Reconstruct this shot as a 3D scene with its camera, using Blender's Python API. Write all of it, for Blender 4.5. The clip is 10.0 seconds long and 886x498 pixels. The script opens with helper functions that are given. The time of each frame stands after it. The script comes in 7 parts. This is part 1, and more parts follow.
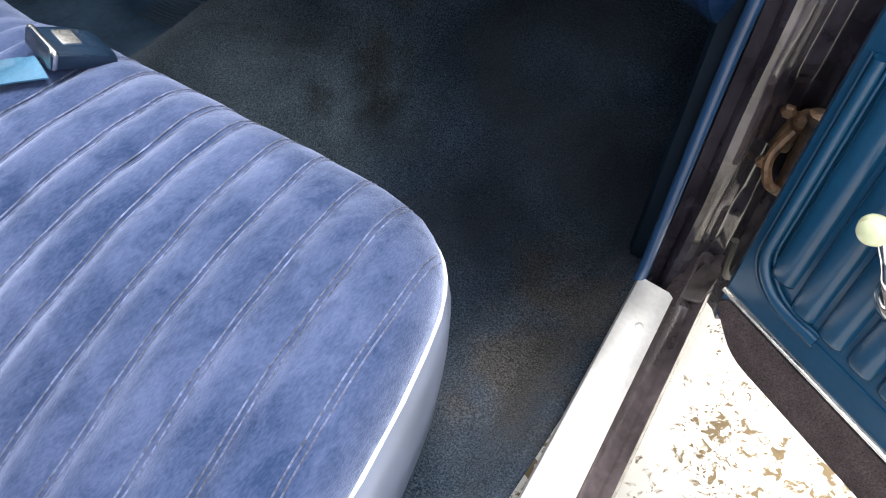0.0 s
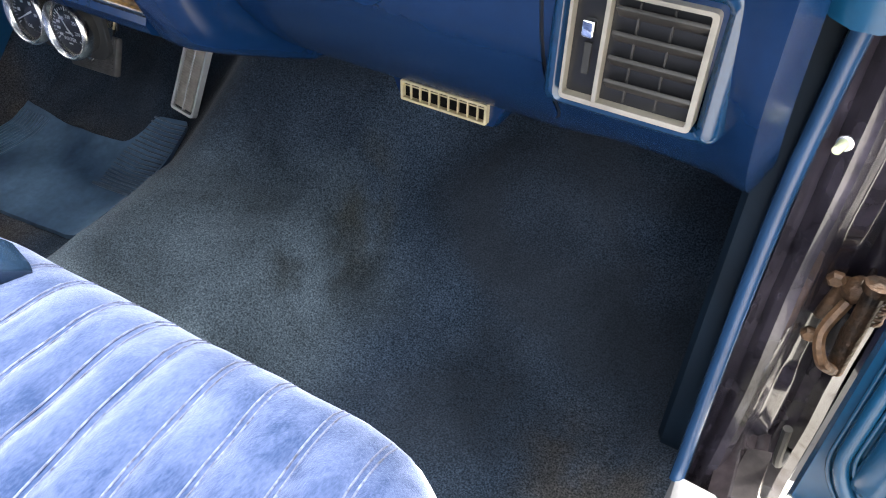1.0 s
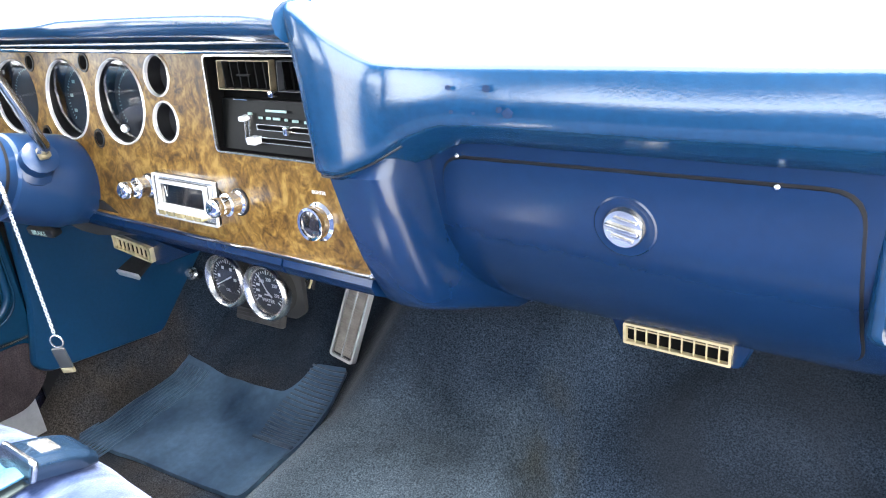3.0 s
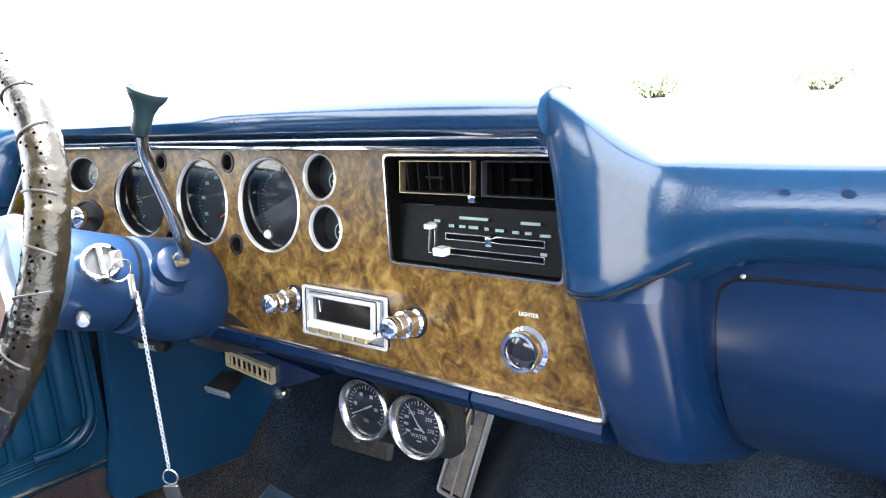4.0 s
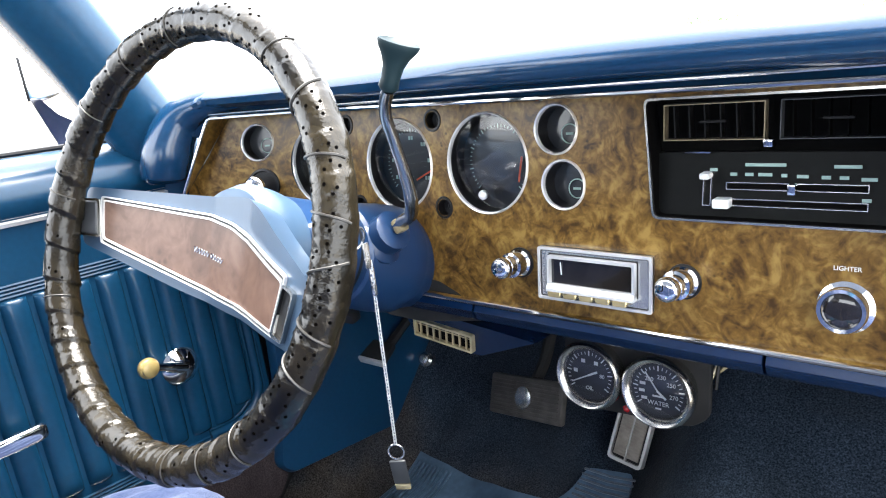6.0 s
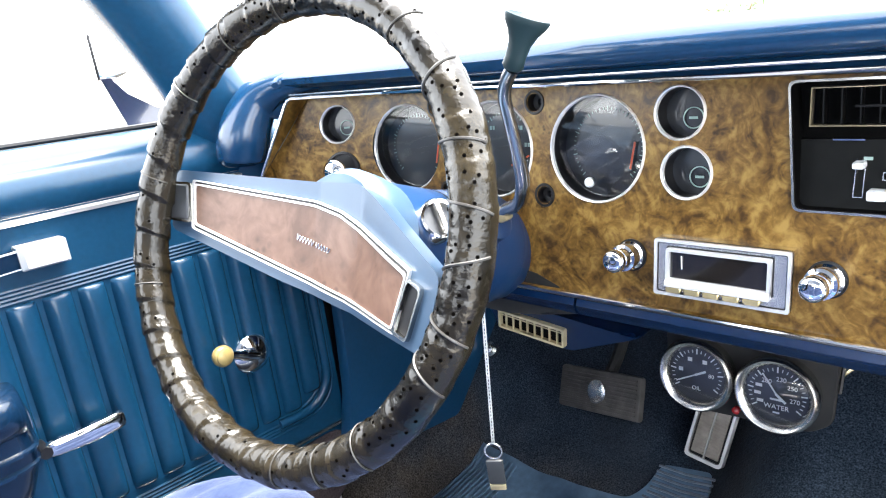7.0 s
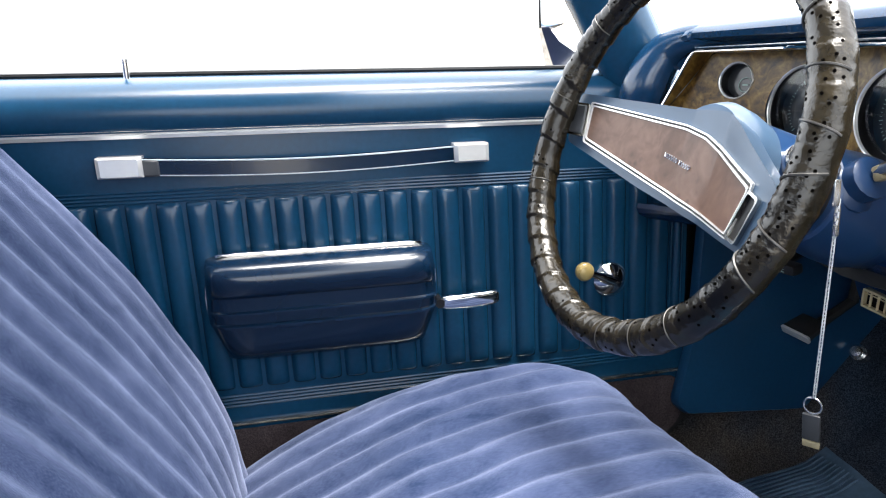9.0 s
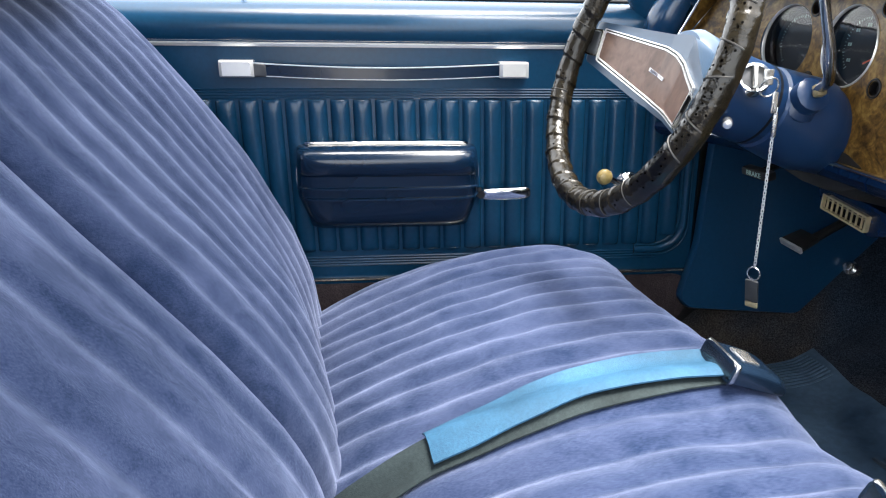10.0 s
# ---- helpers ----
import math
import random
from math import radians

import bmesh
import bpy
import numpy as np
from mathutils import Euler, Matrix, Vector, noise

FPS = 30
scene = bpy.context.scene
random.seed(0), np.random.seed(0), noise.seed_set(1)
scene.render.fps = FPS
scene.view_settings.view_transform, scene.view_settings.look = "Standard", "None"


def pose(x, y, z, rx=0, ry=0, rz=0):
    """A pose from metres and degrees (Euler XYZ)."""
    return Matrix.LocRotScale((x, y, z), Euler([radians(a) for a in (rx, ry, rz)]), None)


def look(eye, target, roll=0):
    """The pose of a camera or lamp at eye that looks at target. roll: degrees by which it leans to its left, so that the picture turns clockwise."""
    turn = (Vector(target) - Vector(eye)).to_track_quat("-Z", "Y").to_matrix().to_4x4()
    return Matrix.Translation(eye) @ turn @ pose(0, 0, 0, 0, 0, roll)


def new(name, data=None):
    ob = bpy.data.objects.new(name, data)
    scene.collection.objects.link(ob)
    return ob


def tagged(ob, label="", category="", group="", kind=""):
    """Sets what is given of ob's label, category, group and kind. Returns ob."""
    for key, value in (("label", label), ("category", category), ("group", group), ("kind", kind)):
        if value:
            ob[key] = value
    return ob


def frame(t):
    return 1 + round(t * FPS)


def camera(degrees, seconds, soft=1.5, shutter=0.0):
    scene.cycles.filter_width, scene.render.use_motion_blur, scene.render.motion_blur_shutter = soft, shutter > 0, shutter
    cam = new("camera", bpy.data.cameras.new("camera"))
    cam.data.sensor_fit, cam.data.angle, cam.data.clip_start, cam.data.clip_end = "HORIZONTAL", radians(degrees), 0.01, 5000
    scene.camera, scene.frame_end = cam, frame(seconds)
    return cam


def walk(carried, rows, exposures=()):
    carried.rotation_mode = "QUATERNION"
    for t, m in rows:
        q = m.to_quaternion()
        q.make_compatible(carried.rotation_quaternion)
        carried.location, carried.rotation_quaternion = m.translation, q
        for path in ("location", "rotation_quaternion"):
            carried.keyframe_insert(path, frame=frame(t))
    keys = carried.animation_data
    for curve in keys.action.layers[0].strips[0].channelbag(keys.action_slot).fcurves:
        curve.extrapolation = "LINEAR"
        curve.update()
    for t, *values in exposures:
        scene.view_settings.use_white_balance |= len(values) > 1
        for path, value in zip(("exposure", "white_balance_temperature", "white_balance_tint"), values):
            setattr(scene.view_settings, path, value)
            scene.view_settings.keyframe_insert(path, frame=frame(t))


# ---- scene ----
cam = camera(63.4, 10.0, 1.1)
PATH = [
    (0, (0.837, 0.08, 1.1), (0.147, 1.206, -0.403), 4.6),
    (0.5, (0.777, 0.172, 1.037), (0.063, 1.352, -0.411), 2.6),
    (1, (0.745, 0.218, 1.067), (-0.04, 1.539, -0.214), 1.5),
    (1.5, (0.728, 0.247, 1.1), (-0.091, 1.687, -0.021), 1.3),
    (2, (0.699, 0.211, 1.129), (-0.211, 1.685, 0.13), -0.9),
    (3.5, (0.51, 0.189, 1.049), (-0.698, 1.662, 0.441), -5.8),
    (4, (0.397, 0.18, 1.057), (-0.837, 1.688, 0.607), -4.4),
    (4.5, (0.321, 0.184, 1.067), (-0.957, 1.679, 0.705), -3.7),
    (5, (0.314, 0.162, 1.063), (-0.935, 1.649, 0.586), -6.0),
    (5.5, (0.275, 0.119, 1.061), (-1.017, 1.556, 0.545), -7.3),
    (7, (0.138, 0.075, 1.067), (-1.227, 1.419, 0.491), -7.6),
    (7.5, (0.129, 0.049, 1.08), (-1.325, 1.324, 0.569), -7.3),
    (8, (0.13, 0.038, 1.079), (-1.463, 1.15, 0.606), -6.7),
    (8.5, (0.138, 0.022, 1.045), (-1.662, 0.738, 0.55), -6.7),
    (9, (0.26, 0.028, 1.018), (-1.624, 0.47, 0.511), -3.0),
    (9.5, (0.405, 0.037, 1.002), (-1.498, 0.341, 0.465), -2.6),
    (10, (0.516, 0.031, 1.006), (-1.361, 0.252, 0.352), -1.2),
]
EXPOSURES = [(0.0, 1.98), (0.5, 2.15), (1.0, 3.05), (1.5, 3.65), (2.0, 4.0), (3.5, 3.88), (4.0, 3.45), (4.5, 2.98), (5.5, 2.93), (7.0, 3.48), (7.5, 3.05), (8.0, 2.85), (8.5, 2.5), (9.0, 2.35), (10.0, 2.3)]
walk(cam, [(t, look(eye, target, roll)) for t, eye, target, roll in PATH], EXPOSURES)

# ---- light ----
world = bpy.data.worlds.new("sky")
scene.world = world
world.use_nodes = True
_n = world.node_tree.nodes
_sky = _n.new("ShaderNodeTexSky")
_sky.sky_type = "NISHITA"
_sky.sun_disc = False
_sky.sun_elevation = radians(77)
_sky.sun_rotation = radians(20)
_sky.air_density, _sky.dust_density, _sky.ozone_density = 1.0, 4.0, 1.0
_n["Background"].inputs["Strength"].default_value = 0.125
_veil = _n.new("ShaderNodeMix")
_veil.data_type = "RGBA"
_veil.inputs["Factor"].default_value = 0.72
_veil.inputs["B"].default_value = (8.6, 8.9, 9.2, 1)
world.node_tree.links.new(_sky.outputs["Color"], _veil.inputs["A"])
world.node_tree.links.new(_veil.outputs["Result"], _n["Background"].inputs["Color"])
_sun = new("sun", bpy.data.lights.new("sun", "SUN"))
_sun.data.energy, _sun.data.angle, _sun.data.color = 2.8, radians(34), (1.0, 0.96, 0.9)
_el, _az = radians(77), radians(20)
_sun.matrix_world = look((math.sin(_az) * math.cos(_el) * 20, math.cos(_az) * math.cos(_el) * 20, math.sin(_el) * 20), (0, 0, 0))

# ---- mesh helpers ----
OFFSET = {}


def thing(name, at, label, category, group="", kind=""):
    ob = new(name)
    ob.location = at
    ob.empty_display_size = 0.05
    OFFSET[ob.name] = Vector(at)
    return tagged(ob, label, category, group, kind)


def finish(me, angle=40):
    me.shade_smooth()
    me.set_sharp_from_angle(angle=radians(angle))


def part(name, bm, material, parent, label="", angle=40, fix=True):
    """One mesh under a thing or a part; bm is in world metres."""
    off = OFFSET[parent.name]
    if fix:
        bmesh.ops.recalc_face_normals(bm, faces=bm.faces)
    bmesh.ops.translate(bm, verts=bm.verts, vec=-off)
    me = bpy.data.meshes.new(name)
    bm.to_mesh(me)
    bm.free()
    me.materials.append(material)
    finish(me, angle)
    ob = new(name, me)
    ob.parent = parent
    OFFSET[ob.name] = off
    if label:
        ob["label"] = label
    return ob


def solo(name, bm, material, at, label, category, kind="", group="", angle=40, fix=True):
    """A thing that is one mesh."""
    if fix:
        bmesh.ops.recalc_face_normals(bm, faces=bm.faces)
    bmesh.ops.translate(bm, verts=bm.verts, vec=-Vector(at))
    me = bpy.data.meshes.new(name)
    bm.to_mesh(me)
    bm.free()
    me.materials.append(material)
    finish(me, angle)
    ob = new(name, me)
    ob.location = at
    OFFSET[ob.name] = Vector(at)
    return tagged(ob, label, category, group, kind)


def B():
    return bmesh.new()


def box(bm, c, s, m=None, bev=0.0, seg=2):
    """A box of size s round c, in the frame m."""
    tmp = bmesh.new()
    bmesh.ops.create_cube(tmp, size=1.0, matrix=Matrix.Translation(c) @ Matrix.Diagonal((*s, 1)))
    if bev:
        bmesh.ops.bevel(tmp, geom=tmp.edges[:], offset=bev, segments=seg, profile=0.5, affect="EDGES")
    if m is not None:
        bmesh.ops.transform(tmp, matrix=m, verts=tmp.verts)
    join(bm, tmp)
    return bm


def join(bm, tmp):
    table = [bm.verts.new(v.co) for v in tmp.verts]
    tmp.verts.index_update()
    for f in tmp.faces:
        try:
            bm.faces.new([table[v.index] for v in f.verts])
        except ValueError:
            pass
    tmp.free()


def loft(bm, rings, closed=True, caps=True):
    rows = [[bm.verts.new(p) for p in ring] for ring in rings]
    n = len(rows[0])
    for a, b in zip(rows, rows[1:]):
        for i in range(n if closed else n - 1):
            j = (i + 1) % n
            bm.faces.new((a[i], a[j], b[j], b[i]))
    if caps and closed:
        bm.faces.new(rows[0][::-1])
        bm.faces.new(rows[-1])
    return bm


def frame_to(axis):
    return Vector(axis).to_track_quat("Z", "Y").to_matrix().to_4x4()


def lathe(bm, profile, m, seg=28, caps=True):
    """Profile of (radius, height) turned round the z axis of m."""
    rings = []
    for r, h in profile:
        rings.append([m @ Vector((max(r, 1e-5) * math.cos(2 * math.pi * i / seg), max(r, 1e-5) * math.sin(2 * math.pi * i / seg), h)) for i in range(seg)])
    return loft(bm, rings, True, caps)


def tube(bm, pts, r, seg=8, closed=False):
    pts = [Vector(p) for p in pts]
    n = len(pts)
    rings, up = [], None
    for i, p in enumerate(pts):
        a = pts[i - 1] if (i or closed) else p
        b = pts[(i + 1) % n] if (i < n - 1 or closed) else p
        d = (b - a).normalized()
        if up is None:
            up = Vector((0, 0, 1)) if abs(d.z) < 0.9 else Vector((1, 0, 0))
        side = d.cross(up).normalized()
        up = side.cross(d).normalized()
        rad = r[i] if isinstance(r, (list, tuple)) else r
        rings.append([p + rad * (math.cos(2 * math.pi * k / seg) * side + math.sin(2 * math.pi * k / seg) * up) for k in range(seg)])
    if closed:
        rings.append(rings[0])
        loft(bm, rings, True, False)
        bmesh.ops.remove_doubles(bm, verts=bm.verts, dist=1e-6)
        return bm
    return loft(bm, rings)


def smooth_path(pts, n=6):
    """Catmull-Rom through the points."""
    pts = [Vector(p) for p in pts]
    out = []
    for i in range(len(pts) - 1):
        p0, p1, p2, p3 = pts[max(i - 1, 0)], pts[i], pts[i + 1], pts[min(i + 2, len(pts) - 1)]
        for k in range(n):
            t = k / n
            out.append(0.5 * (2 * p1 + (p2 - p0) * t + (2 * p0 - 5 * p1 + 4 * p2 - p3) * t * t + (3 * p1 - p0 - 3 * p2 + p3) * t**3))
    out.append(pts[-1])
    return out


def rounded(poly, r, n=4):
    """A 2D polygon with its corners rounded."""
    out, k = [], len(poly)
    for i in range(k):
        a, b, c = (Vector((*poly[j % k], 0)) for j in (i - 1, i, i + 1))
        u, v = (a - b), (c - b)
        rr = min(r, u.length * 0.45, v.length * 0.45)
        p, q = b + u.normalized() * rr, b + v.normalized() * rr
        for s in range(n + 1):
            t = s / n
            w = p * (1 - t) ** 2 + b * 2 * t * (1 - t) + q * t * t
            out.append((w.x, w.y))
    return out


def prism(bm, poly, place, d0, d1, bev=0.0):
    """A 2D polygon pushed from depth d0 to d1; place(u, v, d) gives the point."""
    tmp = bmesh.new()
    if bev:
        cx = sum(p[0] for p in poly) / len(poly)
        cy = sum(p[1] for p in poly) / len(poly)
        size = max(max(abs(p[0] - cx) for p in poly), max(abs(p[1] - cy) for p in poly))
        k = 1 - bev / size
        small = [(cx + (x - cx) * k, cy + (y - cy) * k) for x, y in poly]
        sgn = 1 if d1 > d0 else -1
        rings = [[place(x, y, d0) for x, y in poly], [place(x, y, d1 - sgn * bev) for x, y in poly], [place(x, y, d1) for x, y in small]]
    else:
        rings = [[place(x, y, d0) for x, y in poly], [place(x, y, d1) for x, y in poly]]
    loft(tmp, rings)
    join(bm, tmp)
    return bm


def ring_prism(bm, outer, inner, place, d0, d1):
    """A frame between two outlines of equal count."""
    rings = [[place(x, y, d0) for x, y in outer], [place(x, y, d1) for x, y in outer], [place(x, y, d1) for x, y in inner], [place(x, y, d0) for x, y in inner]]
    rings.append(rings[0])
    tmp = bmesh.new()
    loft(tmp, rings, True, False)
    bmesh.ops.remove_doubles(tmp, verts=tmp.verts, dist=1e-6)
    join(bm, tmp)
    return bm


def facing(bm, d):
    """Turns every face of an open sheet towards d."""
    bm.normal_update()
    bmesh.ops.reverse_faces(bm, faces=[f for f in bm.faces if f.normal.dot(d) < 0])
    return bm


def grid(bm, f, nu, nv):
    rows = [[bm.verts.new(f(i / nu, j / nv)) for j in range(nv + 1)] for i in range(nu + 1)]
    for i in range(nu):
        for j in range(nv):
            bm.faces.new((rows[i][j], rows[i + 1][j], rows[i + 1][j + 1], rows[i][j + 1]))
    return bm


def inset(poly, d):
    """Shrinks a convex-like outline towards its centre by about d."""
    cx = sum(p[0] for p in poly) / len(poly)
    cy = sum(p[1] for p in poly) / len(poly)
    w = max(abs(p[0] - cx) for p in poly)
    h = max(abs(p[1] - cy) for p in poly)
    return [(cx + (x - cx) * (1 - d / w), cy + (y - cy) * (1 - d / h)) for x, y in poly]


def mix(a, b, t):
    return a + (b - a) * t


def step(a, b, x):
    t = min(max((x - a) / (b - a), 0), 1)
    return t * t * (3 - 2 * t)


def lerp_table(table, x):
    for (x0, y0), (x1, y1) in zip(table, table[1:]):
        if x <= x1:
            return mix(y0, y1, min(max((x - x0) / (x1 - x0), 0), 1))
    return table[-1][1]


def smooth_table(table, x, w=0.025):
    return sum(lerp_table(table, x + k * w) * c for k, c in ((-1, 0.25), (0, 0.5), (1, 0.25)))


# ---- materials ----
def mat(name, color, rough=0.5, metal=0.0, coat=0.0, var=None, bump=None, sheen=0.0, spec=0.5, second=None, emit=None):
    """var: list of (scale, amount, detail) lightness changes; bump: list of (scale, strength, distance)."""
    m = bpy.data.materials.new(name)
    m.use_nodes = True
    nt = m.node_tree
    b = nt.nodes["Principled BSDF"]
    b.inputs["Base Color"].default_value = (*color, 1)
    b.inputs["Roughness"].default_value = rough
    b.inputs["Metallic"].default_value = metal
    b.inputs["Coat Weight"].default_value = coat
    b.inputs["Coat Roughness"].default_value = 0.05
    b.inputs["Specular IOR Level"].default_value = spec
    if sheen:
        b.inputs["Sheen Weight"].default_value = sheen
        b.inputs["Sheen Roughness"].default_value = 0.4
    if emit:
        b.inputs["Emission Color"].default_value = (*emit[0], 1)
        b.inputs["Emission Strength"].default_value = emit[1]
    tc = nt.nodes.new("ShaderNodeTexCoord")
    col = None
    for k, (scale, amount, detail) in enumerate(var or ()):
        nz = nt.nodes.new("ShaderNodeTexNoise")
        nz.inputs["Scale"].default_value, nz.inputs["Detail"].default_value = scale, detail
        nt.links.new(tc.outputs["Object"], nz.inputs["Vector"])
        rmp = nt.nodes.new("ShaderNodeMapRange")
        rmp.inputs["From Min"].default_value, rmp.inputs["From Max"].default_value = 0.3, 0.7
        nt.links.new(nz.outputs["Fac"], rmp.inputs["Value"])
        mx = nt.nodes.new("ShaderNodeMix")
        mx.data_type = "RGBA"
        nt.links.new(rmp.outputs["Result"], mx.inputs["Factor"])
        lo = [c * (1 - amount) for c in color]
        hi = [c * (1 + amount) for c in (second if (second and k == 0) else color)]
        if col is None:
            mx.inputs["A"].default_value, mx.inputs["B"].default_value = (*lo, 1), (*hi, 1)
        else:
            mx.blend_type = "MULTIPLY"
            mx.inputs["Factor"].default_value = 1.0
            for link in list(mx.inputs["Factor"].links):
                nt.links.remove(link)
            gr = nt.nodes.new("ShaderNodeMapRange")
            gr.inputs["From Min"].default_value, gr.inputs["From Max"].default_value = 0.3, 0.7
            gr.inputs["To Min"].default_value, gr.inputs["To Max"].default_value = 1 - amount, 1 + amount
            nt.links.new(nz.outputs["Fac"], gr.inputs["Value"])
            nt.links.new(col, mx.inputs["A"])
            nt.links.new(gr.outputs["Result"], mx.inputs["B"])
        col = mx.outputs["Result"]
    if col is not None:
        nt.links.new(col, b.inputs["Base Color"])
    last = None
    for scale, strength, dist in bump or ():
        nz = nt.nodes.new("ShaderNodeTexNoise")
        nz.inputs["Scale"].default_value, nz.inputs["Detail"].default_value = scale, 3.0
        nt.links.new(tc.outputs["Object"], nz.inputs["Vector"])
        bp = nt.nodes.new("ShaderNodeBump")
        bp.inputs["Strength"].default_value, bp.inputs["Distance"].default_value = strength, dist
        nt.links.new(nz.outputs["Fac"], bp.inputs["Height"])
        if last is not None:
            nt.links.new(last, bp.inputs["Normal"])
        last = bp.outputs["Normal"]
    if last is not None:
        nt.links.new(last, b.inputs["Normal"])
    return m


def burl(name, dark, mid, light, scale, rough, coat):
    """Burl veneer: swirled figure, knots and pores."""
    m = bpy.data.materials.new(name)
    m.use_nodes = True
    nt = m.node_tree
    b = nt.nodes["Principled BSDF"]
    tc = nt.nodes.new("ShaderNodeTexCoord")
    def noise_fac(sc, detail, dist, w):
        n = nt.nodes.new("ShaderNodeTexNoise")
        n.inputs["Scale"].default_value, n.inputs["Detail"].default_value, n.inputs["Distortion"].default_value = sc, detail, dist
        nt.links.new(flow.outputs["Vector"], n.inputs["Vector"])
        m2 = nt.nodes.new("ShaderNodeMath")
        m2.operation = "MULTIPLY"
        m2.inputs[1].default_value = w
        nt.links.new(n.outputs["Fac"], m2.inputs[0])
        return m2.outputs[0]

    def op(kind, a, c):
        m2 = nt.nodes.new("ShaderNodeMath")
        m2.operation = kind
        for k, v in enumerate((a, c)):
            if isinstance(v, float):
                m2.inputs[k].default_value = v
            else:
                nt.links.new(v, m2.inputs[k])
        return m2.outputs[0]

    def ranged(v, lo, hi, t0=0.0, t1=1.0):
        r = nt.nodes.new("ShaderNodeMapRange")
        r.inputs["From Min"].default_value, r.inputs["From Max"].default_value = lo, hi
        r.inputs["To Min"].default_value, r.inputs["To Max"].default_value = t0, t1
        nt.links.new(v, r.inputs["Value"])
        return r.outputs["Result"]

    flow = nt.nodes.new("ShaderNodeMapping")
    flow.inputs["Rotation"].default_value = (0, radians(38), 0)
    flow.inputs["Scale"].default_value = (1.0, 1.0, 1.0)
    nt.links.new(tc.outputs["Object"], flow.inputs["Vector"])
    figure = op("ADD", op("ADD", noise_fac(scale * 0.8, 3.0, 3.2, 0.46), noise_fac(scale * 2.6, 5.0, 2.4, 0.40)), noise_fac(scale * 11, 6.0, 0.6, 0.14))
    ramp = nt.nodes.new("ShaderNodeValToRGB")
    el = ramp.color_ramp.elements
    el[0].position, el[0].color = 0.385, (*dark, 1)
    el[1].position, el[1].color = 0.625, (*light, 1)
    e = el.new(0.50)
    e.color = (*mid, 1)
    nt.links.new(figure, ramp.inputs["Fac"])
    eyes = nt.nodes.new("ShaderNodeTexVoronoi")
    eyes.inputs["Scale"].default_value = scale * 8
    nt.links.new(flow.outputs["Vector"], eyes.inputs["Vector"])
    spot = ranged(eyes.outputs["Distance"], 0.10, 0.34, 1.0, 0.0)
    where = ranged(noise_fac(scale * 0.9, 2.0, 0.5, 1.0), 0.53, 0.63)
    knots = ranged(op("MULTIPLY", spot, where), 0.0, 1.0, 1.0, 0.30)
    mx = nt.nodes.new("ShaderNodeMix")
    mx.data_type, mx.blend_type = "RGBA", "MULTIPLY"
    mx.inputs["Factor"].default_value = 0.9
    nt.links.new(ramp.outputs["Color"], mx.inputs["A"])
    nt.links.new(knots, mx.inputs["B"])
    nt.links.new(mx.outputs["Result"], b.inputs["Base Color"])
    b.inputs["Roughness"].default_value = rough
    b.inputs["Specular IOR Level"].default_value = 0.3
    b.inputs["Coat Weight"].default_value = coat
    b.inputs["Coat Roughness"].default_value = 0.12
    return m


def pile_cloth(name, dark, light, sheen_tint):
    """Crushed pile: face-on dark, pale where it is seen along the nap, with brushed streaks."""
    m = mat(name, dark, 0.95, spec=0.1, bump=[(900, 0.45, 0.001), (60, 0.2, 0.002)])
    nt = m.node_tree
    b = nt.nodes["Principled BSDF"]
    tc = nt.nodes.new("ShaderNodeTexCoord")
    total = None
    for scale, detail, dist, weight, stretch in ((7.0, 8.0, 0.8, 0.44, (1, 1, 1)), (30.0, 10.0, 1.2, 0.32, (1.6, 0.7, 1)), (620.0, 3.0, 0.0, 0.26, (1, 0.30, 1))):
        mp = nt.nodes.new("ShaderNodeMapping")
        mp.inputs["Scale"].default_value = stretch
        mp.inputs["Rotation"].default_value = (0, 0, radians(25))
        nz = nt.nodes.new("ShaderNodeTexNoise")
        nz.inputs["Scale"].default_value, nz.inputs["Detail"].default_value, nz.inputs["Distortion"].default_value = scale, detail, dist
        nt.links.new(tc.outputs["Object"], mp.inputs["Vector"])
        nt.links.new(mp.outputs["Vector"], nz.inputs["Vector"])
        ad = nt.nodes.new("ShaderNodeMath")
        ad.operation = "MULTIPLY_ADD"
        ad.inputs[1].default_value, ad.inputs[2].default_value = weight, 0.0
        nt.links.new(nz.outputs["Fac"], ad.inputs[0])
        if total is not None:
            nt.links.new(total, ad.inputs[2])
        total = ad.outputs[0]
    ramp = nt.nodes.new("ShaderNodeMapRange")
    ramp.inputs["From Min"].default_value, ramp.inputs["From Max"].default_value = 0.385, 0.65
    nt.links.new(total, ramp.inputs["Value"])
    mx = nt.nodes.new("ShaderNodeMix")
    mx.data_type = "RGBA"
    mx.inputs["A"].default_value, mx.inputs["B"].default_value = (*dark, 1), (*light, 1)
    nt.links.new(ramp.outputs["Result"], mx.inputs["Factor"])
    nt.links.new(mx.outputs["Result"], b.inputs["Base Color"])
    nap = nt.nodes.new("ShaderNodeMapRange")
    nap.inputs["To Min"].default_value, nap.inputs["To Max"].default_value = 0.38, 0.92
    nt.links.new(ramp.outputs["Result"], nap.inputs["Value"])
    nt.links.new(nap.outputs["Result"], b.inputs["Sheen Weight"])
    b.inputs["Sheen Roughness"].default_value = 0.46
    b.inputs["Sheen Tint"].default_value = (*sheen_tint, 1)
    return m


